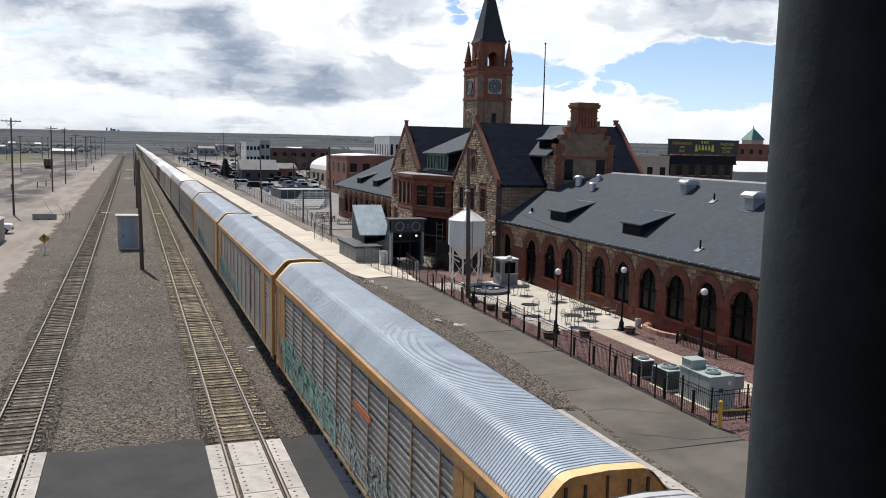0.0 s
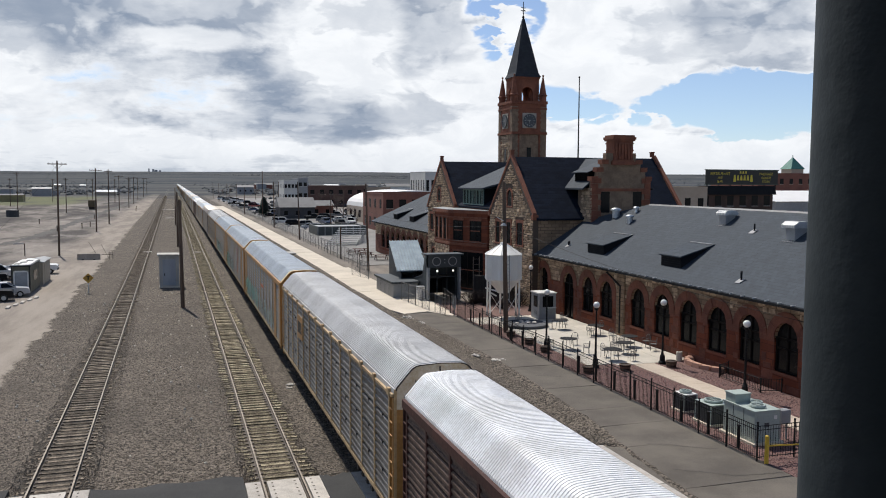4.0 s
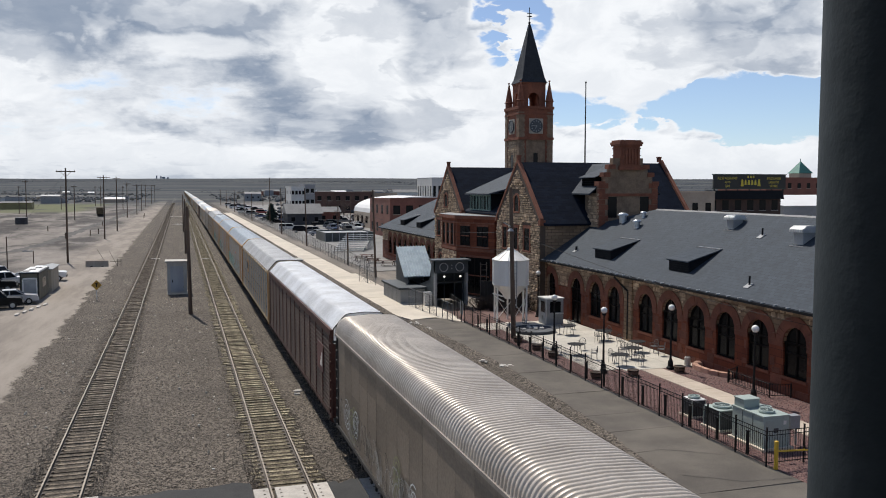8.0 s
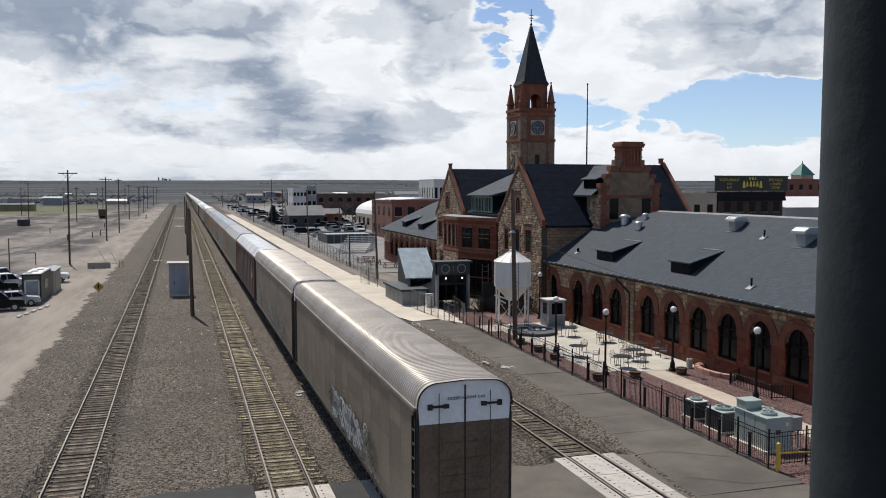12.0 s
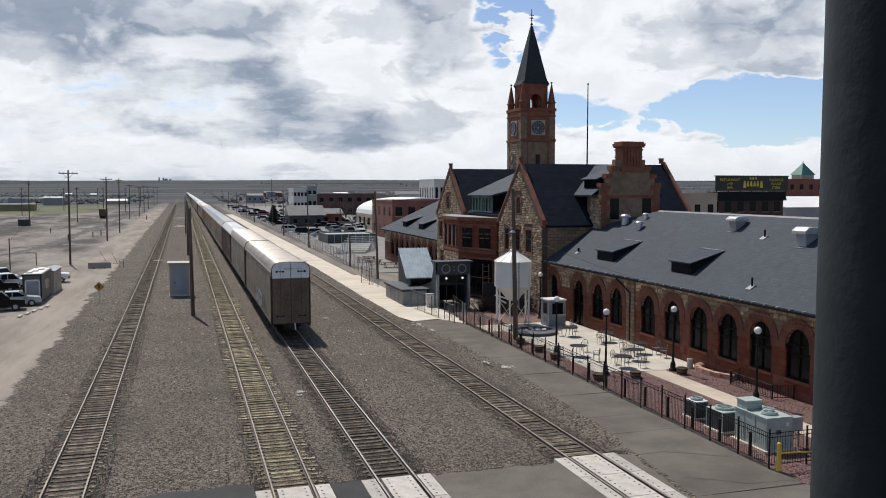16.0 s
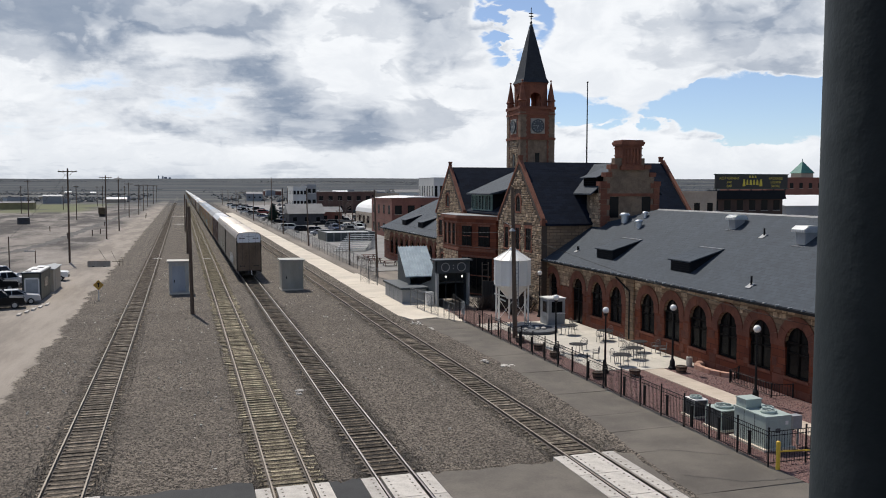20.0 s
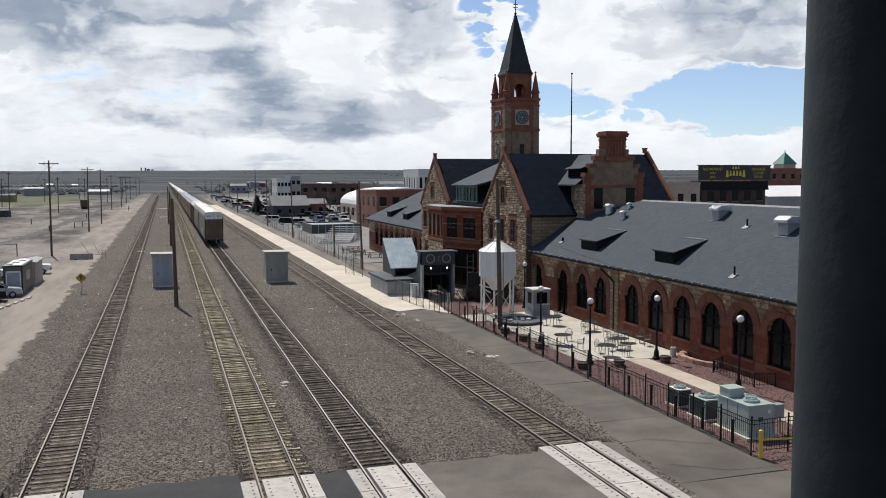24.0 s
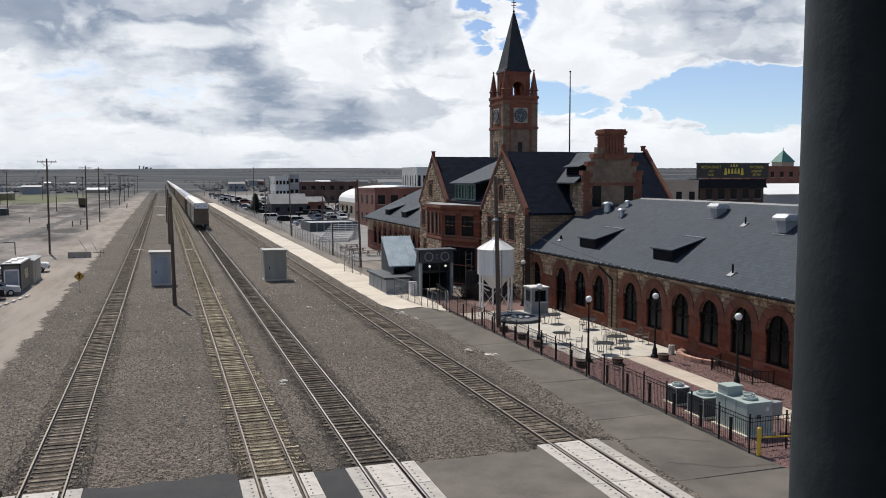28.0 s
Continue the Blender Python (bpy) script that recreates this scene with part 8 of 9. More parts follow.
def office_trailer():
    t = thing("office_trailer", (-14.6, 96, LOW), "small olive yard office with patched white roof", "yard office")
    x0, x1, y0, y1, h = -15.55, -13.85, 93.3, 99.6, 2.75
    part("wall_shell", Mesh().box(x0, x1, y0, y1, LOW + 0.1, LOW + h), OLIVE_WALL, t)
    part("roof_sheet", Mesh().box(x0 - 0.12, x1 + 0.12, y0 - 0.15, y1 + 0.15, LOW + h, LOW + h + 0.14), BLACK_TRIM, t)
    part("roof_coating", Mesh().box(x0 + 0.05, x1 - 0.05, y0 + 0.05, y1 - 0.05, LOW + h + 0.14, LOW + h + 0.2), WHITE, t, "white coated roof")
    d = part("door", Mesh().box(x0 + 0.3, x1 - 0.25, y0 - 0.03, y0, LOW + 0.2, LOW + 2.2), GREY_PAINT, t, "plain grey front door")
    part("door_frame", Mesh().box(x0 + 0.18, x0 + 0.3, y0 - 0.05, y0, LOW + 0.1, LOW + 2.35).box(x1 - 0.25, x1 - 0.13, y0 - 0.05, y0, LOW + 0.1, LOW + 2.35).box(x0 + 0.18, x1 - 0.13, y0 - 0.05, y0, LOW + 2.2, LOW + 2.35), WHITE, d)
    for u in (x0 - 0.03, x1 - 0.08):
        part("corner_trim", Mesh().box(u, u + 0.12, y0 - 0.06, y0, LOW + 0.1, LOW + h), BLACK_TRIM, t)
    part("side_cladding", Mesh().box(x1, x1 + 0.02, y0 + 0.1, y1 - 0.02, LOW + 0.12, LOW + h - 0.02), OLIVE_WALL, t, "olive side boarding")
    for k in range(3):
        part("roof_patch", Mesh().box(x0 + 0.15 + 0.3 * k, x0 + 0.75 + 0.3 * k, y0 + 0.5 + 1.9 * k, y0 + 1.5 + 1.9 * k, LOW + h + 0.2, LOW + h + 0.23), BLACK_TRIM, t, "dark roof patch")
    part("side_window", Mesh().box(x1 + 0.02, x1 + 0.04, y0 + 2.2, y0 + 4.6, LOW + 1.1, LOW + 2.1), PANE, t)
    part("skirting", Mesh().box(x0 + 0.02, x1 + 0.01, y0 + 0.01, y1, LOW - 0.05, LOW + 0.1), BLACK_TRIM, t)
    s = thing("storage_shed", (-14.3, 103, LOW), "plain cream storage shed behind the yard office", "shed")
    part("wall_shell", Mesh().box(-15.0, -13.65, 100.6, 106.4, LOW, LOW + 2.45), CREAM_WALL, s)
    part("roof_sheet", Mesh().prism([(-15.15, LOW + 2.45), (-13.5, LOW + 2.45), (-13.5, LOW + 2.52), (-14.3, LOW + 2.7), (-15.15, LOW + 2.52)], "y", 100.5, 106.5), GREY_PAINT, s)
    part("shed_door", Mesh().box(-13.65, -13.62, 102.0, 103.2, LOW + 0.1, LOW + 2.1), CREAM_WALL, s)


office_trailer()
TYRE = plain("tyre_rubber", (0.018, 0.018, 0.018), rough=0.9)
RIM = plain("wheel_rim", (0.42, 0.43, 0.44), rough=0.4, metal=0.7)
LAMP_GLASS = plain("headlight_glass", (0.62, 0.63, 0.62), rough=0.2, bump=0)
TAIL_RED = plain("tail_light_red", (0.35, 0.02, 0.02), rough=0.3, bump=0)
PAINTS = {name: plain("car_" + name, c, tuple(0.85 * v for v in c), rough=0.38, bump=0, coat=0.15) for name, c in
          {"white": (0.68, 0.68, 0.67), "silver": (0.42, 0.43, 0.44), "black": (0.006, 0.006, 0.007), "grey": (0.12, 0.125, 0.13), "red": (0.22, 0.03, 0.025), "blue": (0.03, 0.06, 0.13)}.items()}
PAINTS["black"].node_tree.nodes["Principled BSDF"].inputs["Specular IOR Level"].default_value = 0.15
PAINTS["black"].node_tree.nodes["Principled BSDF"].inputs["Coat Weight"].default_value = 0.03
SHAPES = {
    "sedan": ([(0.0, 0.35), (0.0, 0.75), (0.15, 0.88), (1.15, 0.98), (1.35, 1.0), (3.75, 1.02), (4.55, 0.92), (4.65, 0.7), (4.65, 0.35)], [(1.2, 0.98), (1.95, 1.42), (3.1, 1.44), (3.85, 1.0)], 4.65, 1.78),
    "pickup": ([(0.0, 0.5), (0.0, 1.0), (0.15, 1.12), (1.45, 1.18), (1.6, 1.2), (5.5, 1.18), (5.6, 1.1), (5.6, 0.5)], [(1.5, 1.18), (2.15, 1.82), (3.45, 1.84), (3.6, 1.2)], 5.6, 1.95),
    "van": ([(0.0, 0.4), (0.0, 0.9), (0.2, 1.05), (0.95, 1.2), (1.1, 1.2), (4.9, 1.2), (4.95, 0.9), (4.95, 0.4)], [(0.95, 1.18), (1.6, 1.9), (4.75, 1.94), (4.92, 1.2)], 4.95, 1.95),
    "suv": ([(0.0, 0.42), (0.0, 0.9), (0.15, 1.02), (1.2, 1.1), (1.4, 1.12), (4.7, 1.12), (4.78, 0.95), (4.78, 0.42)], [(1.3, 1.1), (1.95, 1.74), (4.2, 1.76), (4.7, 1.12)], 4.78, 1.9),
}


def vehicle(kind, colour, x, y, turn, detail=True):
    """A parked vehicle, its nose along -y before the turn."""
    low, top, long, wide = SHAPES[kind]
    hw = wide / 2
    names = {"sedan": "sedan car", "pickup": "pickup truck", "van": "van", "suv": "sport utility car"}
    v = thing({"sedan": "car", "pickup": "pickup_truck", "van": "van", "suv": "car"}[kind], (0, 0, 0), f"parked {colour} {names[kind]} on bare ground", names[kind].split()[0] if kind != "suv" else "car", "parked vehicles")
    part("body", Mesh().prism(low, "x", -hw, hw), PAINTS[colour], v, f"{colour} painted body")
    cab = [(p[0], p[1]) for p in top]
    m = Mesh()
    n = len(cab)
    inset = [0.0, 0.14, 0.14, 0.0]
    m.v = [(-hw + 0.06 + inset[i], q[0], q[1]) for i, q in enumerate(cab)] + [(hw - 0.06 - inset[i], q[0], q[1]) for i, q in enumerate(cab)]
    m.f = [(0, 1, 2, 3), (7, 6, 5, 4), (0, 4, 5, 1), (1, 5, 6, 2), (2, 6, 7, 3)]
    part("glasshouse", m, PANE, v, "dark windows")
    part("roof_panel", Mesh().box(-hw + 0.19, hw - 0.19, cab[1][0] - 0.03, cab[2][0] + 0.03, cab[1][1] - 0.03, cab[2][1] + 0.025), PAINTS[colour], v)
    if detail:
        for s in (-1, 1):
            ps = Mesh()
            for i, j in ((0, 1), (2, 3)):
                a, b = cab[i], cab[j]
                ps.tube((s * (hw - 0.06 - inset[i]), a[0], a[1]), (s * (hw - 0.06 - inset[j]), b[0], b[1]), 0.05, sides=5)
            mid = (cab[1][0] + cab[2][0]) / 2
            ps.tube((s * (hw - 0.05), mid, cab[0][1]), (s * (hw - 0.19), mid, cab[1][1]), 0.05, sides=5)
            part("pillar_frame", ps, PAINTS[colour], v)
    if kind == "pickup":
        part("cargo_bed", Mesh().box(-hw + 0.12, hw - 0.12, 3.75, 5.5, 1.19, 1.205), BLACK_TRIM, v)
    r = 0.36 if kind in ("pickup", "suv", "van") else 0.32
    for s in (-1, 1):
        for yy in (0.85, long - 0.95):
            w = part("wheel", Mesh().tube((s * (hw - 0.2), yy, r), (s * (hw + 0.02), yy, r), r, sides=14), TYRE, v)
            if not detail:
                continue
            part("rim", Mesh().tube((s * (hw + 0.005), yy, r), (s * (hw + 0.035), yy, r), r * 0.6, sides=10), RIM, w)
        if not detail:
            continue
        part("headlight", Mesh().box(*sorted((s * (hw - 0.42), s * (hw - 0.06))), -0.02, 0.04, low[1][1] - 0.2, low[1][1] - 0.04), LAMP_GLASS, v)
        part("tail_light", Mesh().box(*sorted((s * (hw - 0.3), s * (hw - 0.04))), long - 0.03, long + 0.015, low[-2][1] - 0.22, low[-2][1] - 0.03), TAIL_RED, v)
    if not detail:
        v.matrix_basis = pose(x, y, LOT if x > 20 else LOW, 0, 0, turn)
        return v
    part("front_bumper", Mesh().box(-hw + 0.02, hw - 0.02, -0.07, 0.05, low[0][1], low[0][1] + 0.2), BLACK_TRIM if kind != "sedan" else PAINTS[colour], v)
    part("rear_bumper", Mesh().box(-hw + 0.02, hw - 0.02, long - 0.05, long + 0.07, low[0][1], low[0][1] + 0.2), BLACK_TRIM if kind != "sedan" else PAINTS[colour], v)
    v.matrix_basis = pose(x, y, LOT if x > 20 else LOW, 0, 0, turn)
    return v


LOT = -0.12
for args in (("suv", "black", -14.6, 88.6, 98), ("sedan", "silver", -13.7, 91.6, 100), ("pickup", "white", -17.2, 108.0, 120), ("van", "white", -19.6, 112.0, 60), ("pickup", "black", -17.6, 103.5, 95), ("pickup", "white", -13.6, 113.0, 92)):
    vehicle(*args)
for i in range(5):
    k = thing("kerb_block", (-14.2 + 0.35 * i, 83.0 + 1.6 * i, LOW), "short pale concrete wheel stop", "wheel stop", "wheel stops of the yard")
    part("block", Mesh().box(-14.35 + 0.35 * i, -14.05 + 0.35 * i, 82.6 + 1.6 * i, 83.8 + 1.6 * i, LOW - 0.02, LOW + 0.14), PANEL, k)


# ---- town side ----
LOT_GREY = plain("lot_surface", (0.235, 0.222, 0.205), (0.165, 0.157, 0.146), rough=0.93, scale=0.15, fine=3)


def car_park():
    p = thing("parking_lot", (45, 230, 0), "pale worn asphalt parking lot beyond the fence", "parking lot", kind="structure")
    part("lot_sheet", Mesh().prism([(24.6, 112.0), (30.0, 112.0), (36.0, 134.5), (85.0, 134.5), (110.0, 345.0), (25.5, 345.0)], "z", -0.3, LOT), LOT_GREY, p)
    part("lot_sheet", Mesh().prism([(25.5, 352.0), (60.0, 352.0), (80.0, 560.0), (26.0, 560.0)], "z", -0.3, LOT), LOT_GREY, p)
    st = random.Random(21)
    rows = [("van", "white", 29.5, 222, 75), ("suv", "black", 31.5, 212, 80), ("suv", "grey", 34.0, 206, 78), ("sedan", "silver", 33.5, 199, 85), ("pickup", "black", 42.0, 245, 80), ("suv", "black", 46.0, 250, 85),
            ("suv", "grey", 42.5, 232, 80), ("sedan", "white", 46.5, 232, 85), ("suv", "white", 51.0, 236, 85), ("suv", "black", 56.0, 240, 85), ("pickup", "grey", 52.0, 262, 80), ("suv", "black", 58.0, 268, 82),
            ("sedan", "silver", 61.0, 250, 85), ("suv", "black", 54.0, 282, 80), ("pickup", "white", 49.0, 290, 80), ("suv", "grey", 62.0, 292, 85), ("sedan", "black", 68.0, 300, 80), ("pickup", "black", 44.0, 300, 80)]
    rows += [(st.choice(("suv", "sedan", "pickup", "van")), st.choice(("white", "white", "silver", "black", "grey", "red", "blue")), 29 + st.uniform(0, 3) + 6 * (i % 2), 265 + 14.0 * i, 80 + st.uniform(-5, 5)) for i in range(20)]
    for k, y in enumerate((192.0, 196.5, 207.0, 216.0, 226.0)):
        for j in range(5):
            x = 34.0 + 1.5 * k + 3.1 * j + st.uniform(-0.3, 0.3)
            if any(abs(q[2] - x) < 3.6 and abs(q[3] - y) < 5.5 for q in rows) or x > 44.0 and y > 182 and y < 207 or x > 45 + (y - 207) * 0.1:
                continue
            rows.append((st.choice(("suv", "sedan", "pickup", "suv")), st.choice(("white", "silver", "black", "black", "grey", "blue")), x, y + st.uniform(-0.5, 0.5), 4 + st.uniform(-4, 4)))
    for r in rows:
        vehicle(*r, r[3] < 236)


car_park()
GREEN_STEEL = plain("dark_green_steel", (0.06, 0.072, 0.068), (0.04, 0.048, 0.046), rough=0.6, scale=2)


def lot_things():
    b = thing("dumpster_enclosure", (34, 180, LOT), "dark metal container enclosure in the parking lot", "enclosure")
    part("front_wall", Mesh().box(28.8, 39.5, 175.6, 175.9, LOT, 1.75), GREEN_STEEL, b)
    part("side_wall", Mesh().box(28.8, 29.1, 175.9, 187, LOT, 1.75), GREEN_STEEL, b)
    part("side_wall", Mesh().box(39.2, 39.5, 175.9, 187, LOT, 1.75), GREEN_STEEL, b)
    part("back_wall", Mesh().box(28.8, 39.5, 187, 187.3, LOT, 1.75), GREEN_STEEL, b)
    part("lid", Mesh().box(29.0, 39.3, 176.0, 187.0, 1.4, 1.5), GREY_PAINT, b)
    for i in range(8):
        x = 28.9 + 1.5 * i
        part("steel_post", Mesh().box(x - 0.08, x + 0.08, 175.5, 175.62, LOT, 1.85), GREY_PAINT, b)
    s = thing("bleacher", (30, 152, LOT), "low bleacher of dull aluminium planks", "bleacher")
    for i in range(9):
        y, z = 146.0 + 1.25 * i, LOT + 0.25 + 0.27 * i
        part("seat_plank", Mesh().box(25.2 + 0.55 * i, 31.0 + 0.5 * i, y, y + 0.55, z, z + 0.08), PLANK, s)
        part("plank_support", Mesh().box(25.4 + 0.55 * i, 25.5 + 0.55 * i, y + 0.1, y + 0.4, LOT, z), GREY_PAINT, s)
        part("plank_support", Mesh().box(30.8 + 0.5 * i, 30.9 + 0.5 * i, y + 0.1, y + 0.4, LOT, z), GREY_PAINT, s)
    r = random.Random(31)
    for x, y in ((27.6, 124.0), (28.8, 119.0), (26.8, 128.5), (28.2, 131.0)):
        t = thing("picnic_table", (x, y, LOT), "red wooden picnic table by the far wing", "picnic table", "picnic tables")
        part("tabletop", Mesh().box(x - 1.1, x + 1.1, y - 0.4, y + 0.4, LOT + 0.7, LOT + 0.76), RED_WOOD, t)
        for d in (-0.75, 0.75):
            part("bench_board", Mesh().box(x - 1.1, x + 1.1, y + d - 0.15, y + d + 0.15, LOT + 0.42, LOT + 0.47), RED_WOOD, t)
        for d in (-0.8, 0.8):
            part("trestle", Mesh().prism([(y - 0.85, LOT), (y - 0.75, LOT), (y - 0.1, LOT + 0.7), (y + 0.1, LOT + 0.7), (y + 0.75, LOT), (y + 0.85, LOT), (y + 0.25, LOT + 0.72), (y - 0.25, LOT + 0.72)], "x", x + d - 0.04, x + d + 0.04), RED_WOOD, t)


PLANK = plain("aluminium_plank", (0.44, 0.45, 0.45), (0.33, 0.34, 0.34), rough=0.5, metal=0.4)
RED_WOOD = plain("red_stained_wood", (0.10, 0.045, 0.035), (0.07, 0.035, 0.028), rough=0.8)
lot_things()
BRICK_FAR = plain("far_brick", (0.21, 0.085, 0.06), (0.15, 0.06, 0.045), rough=0.9, scale=0.3, fine=2)
TAN_WALL = plain("tan_wall", (0.40, 0.33, 0.26), (0.33, 0.27, 0.21), rough=0.9, scale=0.2, fine=2)
PALE_WALL = plain("pale_wall", (0.58, 0.57, 0.54), (0.48, 0.47, 0.45), rough=0.85, scale=0.15, fine=2)
GREY_WALL = plain("grey_wall", (0.30, 0.30, 0.30), (0.23, 0.23, 0.235), rough=0.85, scale=0.15, fine=2)
DARK_WALL = plain("charcoal_siding", (0.055, 0.055, 0.06), (0.04, 0.04, 0.043), rough=0.8)
WHITE_ROOF = plain("white_membrane", (0.74, 0.73, 0.71), (0.66, 0.65, 0.63), rough=0.7, scale=0.1)
FLAT_ROOF = plain("grey_membrane", (0.26, 0.25, 0.24), (0.20, 0.195, 0.19), rough=0.9, scale=0.1)
BROWN_BRICK = plain("brown_brick", (0.12, 0.066, 0.052), (0.075, 0.043, 0.035), rough=0.9, scale=0.3, fine=2)
DARK_BRICK = plain("dark_brick", (0.075, 0.042, 0.032), (0.04, 0.025, 0.02), rough=0.9, scale=0.4)
SHINGLE = plain("grey_shingles", (0.20, 0.195, 0.19), (0.15, 0.145, 0.14), rough=0.9, scale=0.3)


def building(name, label, x0, x1, y0, y1, h, wall, roof, pitch=0.0, win=None, base=-0.2, ridge="x", parapet=0.35):
    """A block with its windows. win: columns on the near face, columns on the track face, storeys, width, height."""
    b = thing(name, ((x0 + x1) / 2, (y0 + y1) / 2, base), label, name.split("_")[-1] if name.split("_")[-1] in ("house", "shed", "store", "hall", "office") else "building", "buildings of the town")
    part("wall_block", Mesh().box(x0, x1, y0, y1, base, h), wall, b)
    if pitch:
        xc, yc = (x0 + x1) / 2, (y0 + y1) / 2
        if ridge == "x":
            part("roof", Mesh().prism([(y0 - 0.4, h - 0.02), (y1 + 0.4, h - 0.02), (yc, h + pitch)], "x", x0 - 0.4, x1 + 0.4), roof, b)
        else:
            part("roof", Mesh().prism([(x0 - 0.4, h - 0.02), (x1 + 0.4, h - 0.02), (xc, h + pitch)], "y", y0 - 0.4, y1 + 0.4), roof, b)
    else:
        part("roof", Mesh().box(x0 + 0.3, x1 - 0.3, y0 + 0.3, y1 - 0.3, h, h + 0.06), roof, b)
        part("parapet", Mesh().box(x0 - 0.05, x1 + 0.05, y0 - 0.05, y0 + 0.3, h, h + parapet).box(x0 - 0.05, x0 + 0.3, y0, y1, h, h + parapet).box(x1 - 0.3, x1 + 0.05, y0, y1, h, h + parapet).box(x0, x1, y1 - 0.3, y1 + 0.05, h, h + parapet), wall, b)
    if win:
        nx, ny, storeys, w, wh = win
        for s in range(storeys):
            z = base + (h - base) * (s + 0.5) / storeys - wh / 2
            for i in range(nx):
                x = x0 + (x1 - x0) * (i + 0.5) / nx
                o = part("window", Mesh().box(x - w / 2, x + w / 2, y0 - 0.03, y0, z, z + wh), PANE, b)
                part("sill", Mesh().box(x - w / 2 - 0.1, x + w / 2 + 0.1, y0 - 0.12, y0, z - 0.15, z), roof if wall is not BRICK_FAR else TAN_WALL, o)
            for i in range(ny):
                y = y0 + (y1 - y0) * (i + 0.5) / ny
                part("window", Mesh().box(x0 - 0.03, x0, y - w / 2, y + w / 2, z, z + wh), PANE, b)
    return b


def town():
    building("brick_store", "two-storey red brick building with flat roof", 45.0, 66, 184, 205, 8.3, BRICK_FAR, FLAT_ROOF, win=(7, 4, 2, 1.6, 2.0))
    hall = thing("white_hall", (56, 232, -0.2), "low hall with bright white curved roof", "hall", "buildings of the town")
    arc = [(63.5 - 13.5 * math.cos(math.pi * i / 16), 4.2 + 4.6 * math.sin(math.pi * i / 16) ** 0.85) for i in range(17)]
    part("wall_block", Mesh().prism([(50.0, -0.2), (77.0, -0.2)] + [(u, w - 0.05) for u, w in reversed(arc)], "y", 222.0, 250.0), TAN_WALL, hall)
    part("roof", Mesh().sheet([[(u, yy, w) for u, w in arc] for yy in (221.5, 250.5)]).sheet([[(u, 221.5, w) for u, w in arc], [(u, 221.5, w - 0.5) for u, w in arc]]), WHITE_ROOF, hall, "white curved roof")
    for i in range(4):
        part("window", Mesh().box(49.96, 50.0, 225.0 + 6 * i, 227.5 + 6 * i, 1.2, 3.2), PANE, hall)
    for i in range(3):
        part("wide_door", Mesh().box(52.0 + 4.6 * i, 55.0 + 4.6 * i, 221.9, 222.0, -0.2, 3.2), DARK_WALL, hall, "dark wide door")
    building("grey_house", "charcoal gabled house beside the parking lot", 30.8, 41.3, 256, 268, 3.3, DARK_WALL, SHINGLE, 2.9, (3, 1, 1, 1.1, 1.3), ridge="x")
    building("grey_house", "low grey shed beside the parking lot", 42.0, 49, 268, 276, 3.4, BRICK_FAR, SHINGLE, 1.6, (2, 1, 1, 1.1, 1.3))
    building("white_block", "tall pale concrete block building", 39.8, 45.0, 318, 336, 11.2, PALE_WALL, FLAT_ROOF, win=(4, 4, 3, 0.9, 1.3))
    building("grey_block", "grey office block behind the parking lot", 45.3, 48.9, 320, 336, 11.9, GREY_WALL, WHITE_ROOF, win=(2, 3, 3, 1.2, 1.5))
    building("brick_warehouse", "long brown brick warehouse", 70.0, 98.0, 440, 470, 8.4, BROWN_BRICK, FLAT_ROOF, win=(10, 4, 2, 2.0, 1.8))
    building("brick_warehouse", "brown brick warehouse with flat roof", 56.8, 82.0, 372, 395, 8.6, BROWN_BRICK, FLAT_ROOF, win=(6, 4, 2, 1.8, 1.8))
    building("tall_office", "pale office tower with narrow windows", 131.0, 160.0, 440, 470, 16.2, PALE_WALL, FLAT_ROOF, win=(10, 6, 1, 1.5, 8.0))
    building("tan_store", "tan walled store with flat roof behind the depot", 84.0, 95.2, 135, 152, 10.2, TAN_WALL, FLAT_ROOF, win=(4, 3, 2, 1.2, 1.6))
    building("brick_store", "dark brown store below the sign board", 108.0, 127.0, 156, 180, 9.9, DARK_BRICK, FLAT_ROOF, win=(6, 6, 2, 1.6, 2.2))
    building("white_roof_hall", "hall with bright white curved roof", 146.0, 172.0, 178, 205, 6.6, GREY_WALL, WHITE_ROOF, 2.6, (5, 4, 1, 1.6, 1.8), ridge="x")
    building("brick_office", "brick office with a green roofed turret", 186.0, 232.0, 236, 262, 14.2, BRICK_FAR, FLAT_ROOF, win=(12, 6, 3, 1.4, 1.8))
    t = thing("roof_turret", (203.5, 240, 14.2), "square turret with green pyramid roof", "turret")
    part("turret_wall", Mesh().box(201.0, 206.0, 238.0, 243.0, 14.0, 16.0), TAN_WALL, t)
    m = Mesh()
    q = [(200.6, 237.6, 16.0), (206.4, 237.6, 16.0), (206.4, 243.4, 16.0), (200.6, 243.4, 16.0)]
    for i in range(4):
        m.face(q[i], q[(i + 1) % 4], (203.5, 240.5, 20.2))
    m.face(*q[::-1])
    part("turret_roof", m, GREEN_ROOF, t, "green metal pyramid roof")
    part("turret_tip", Mesh().tube((203.5, 240.5, 20.0), (203.5, 240.5, 20.9), 0.12), GREEN_ROOF, t)
    # sign board on the store roof
    s = thing("roof_sign", (117.5, 156.5, 10.2), "dark roof sign board with yellow lettering", "sign")
    z0, z1, xa, xb, yy = 11.05, 13.95, 109.6, 128.2, 156.0
    board = part("board", Mesh().box(xa, xb, yy, yy + 0.3, z0, z1), SIGN_DARK, s, "dark board")
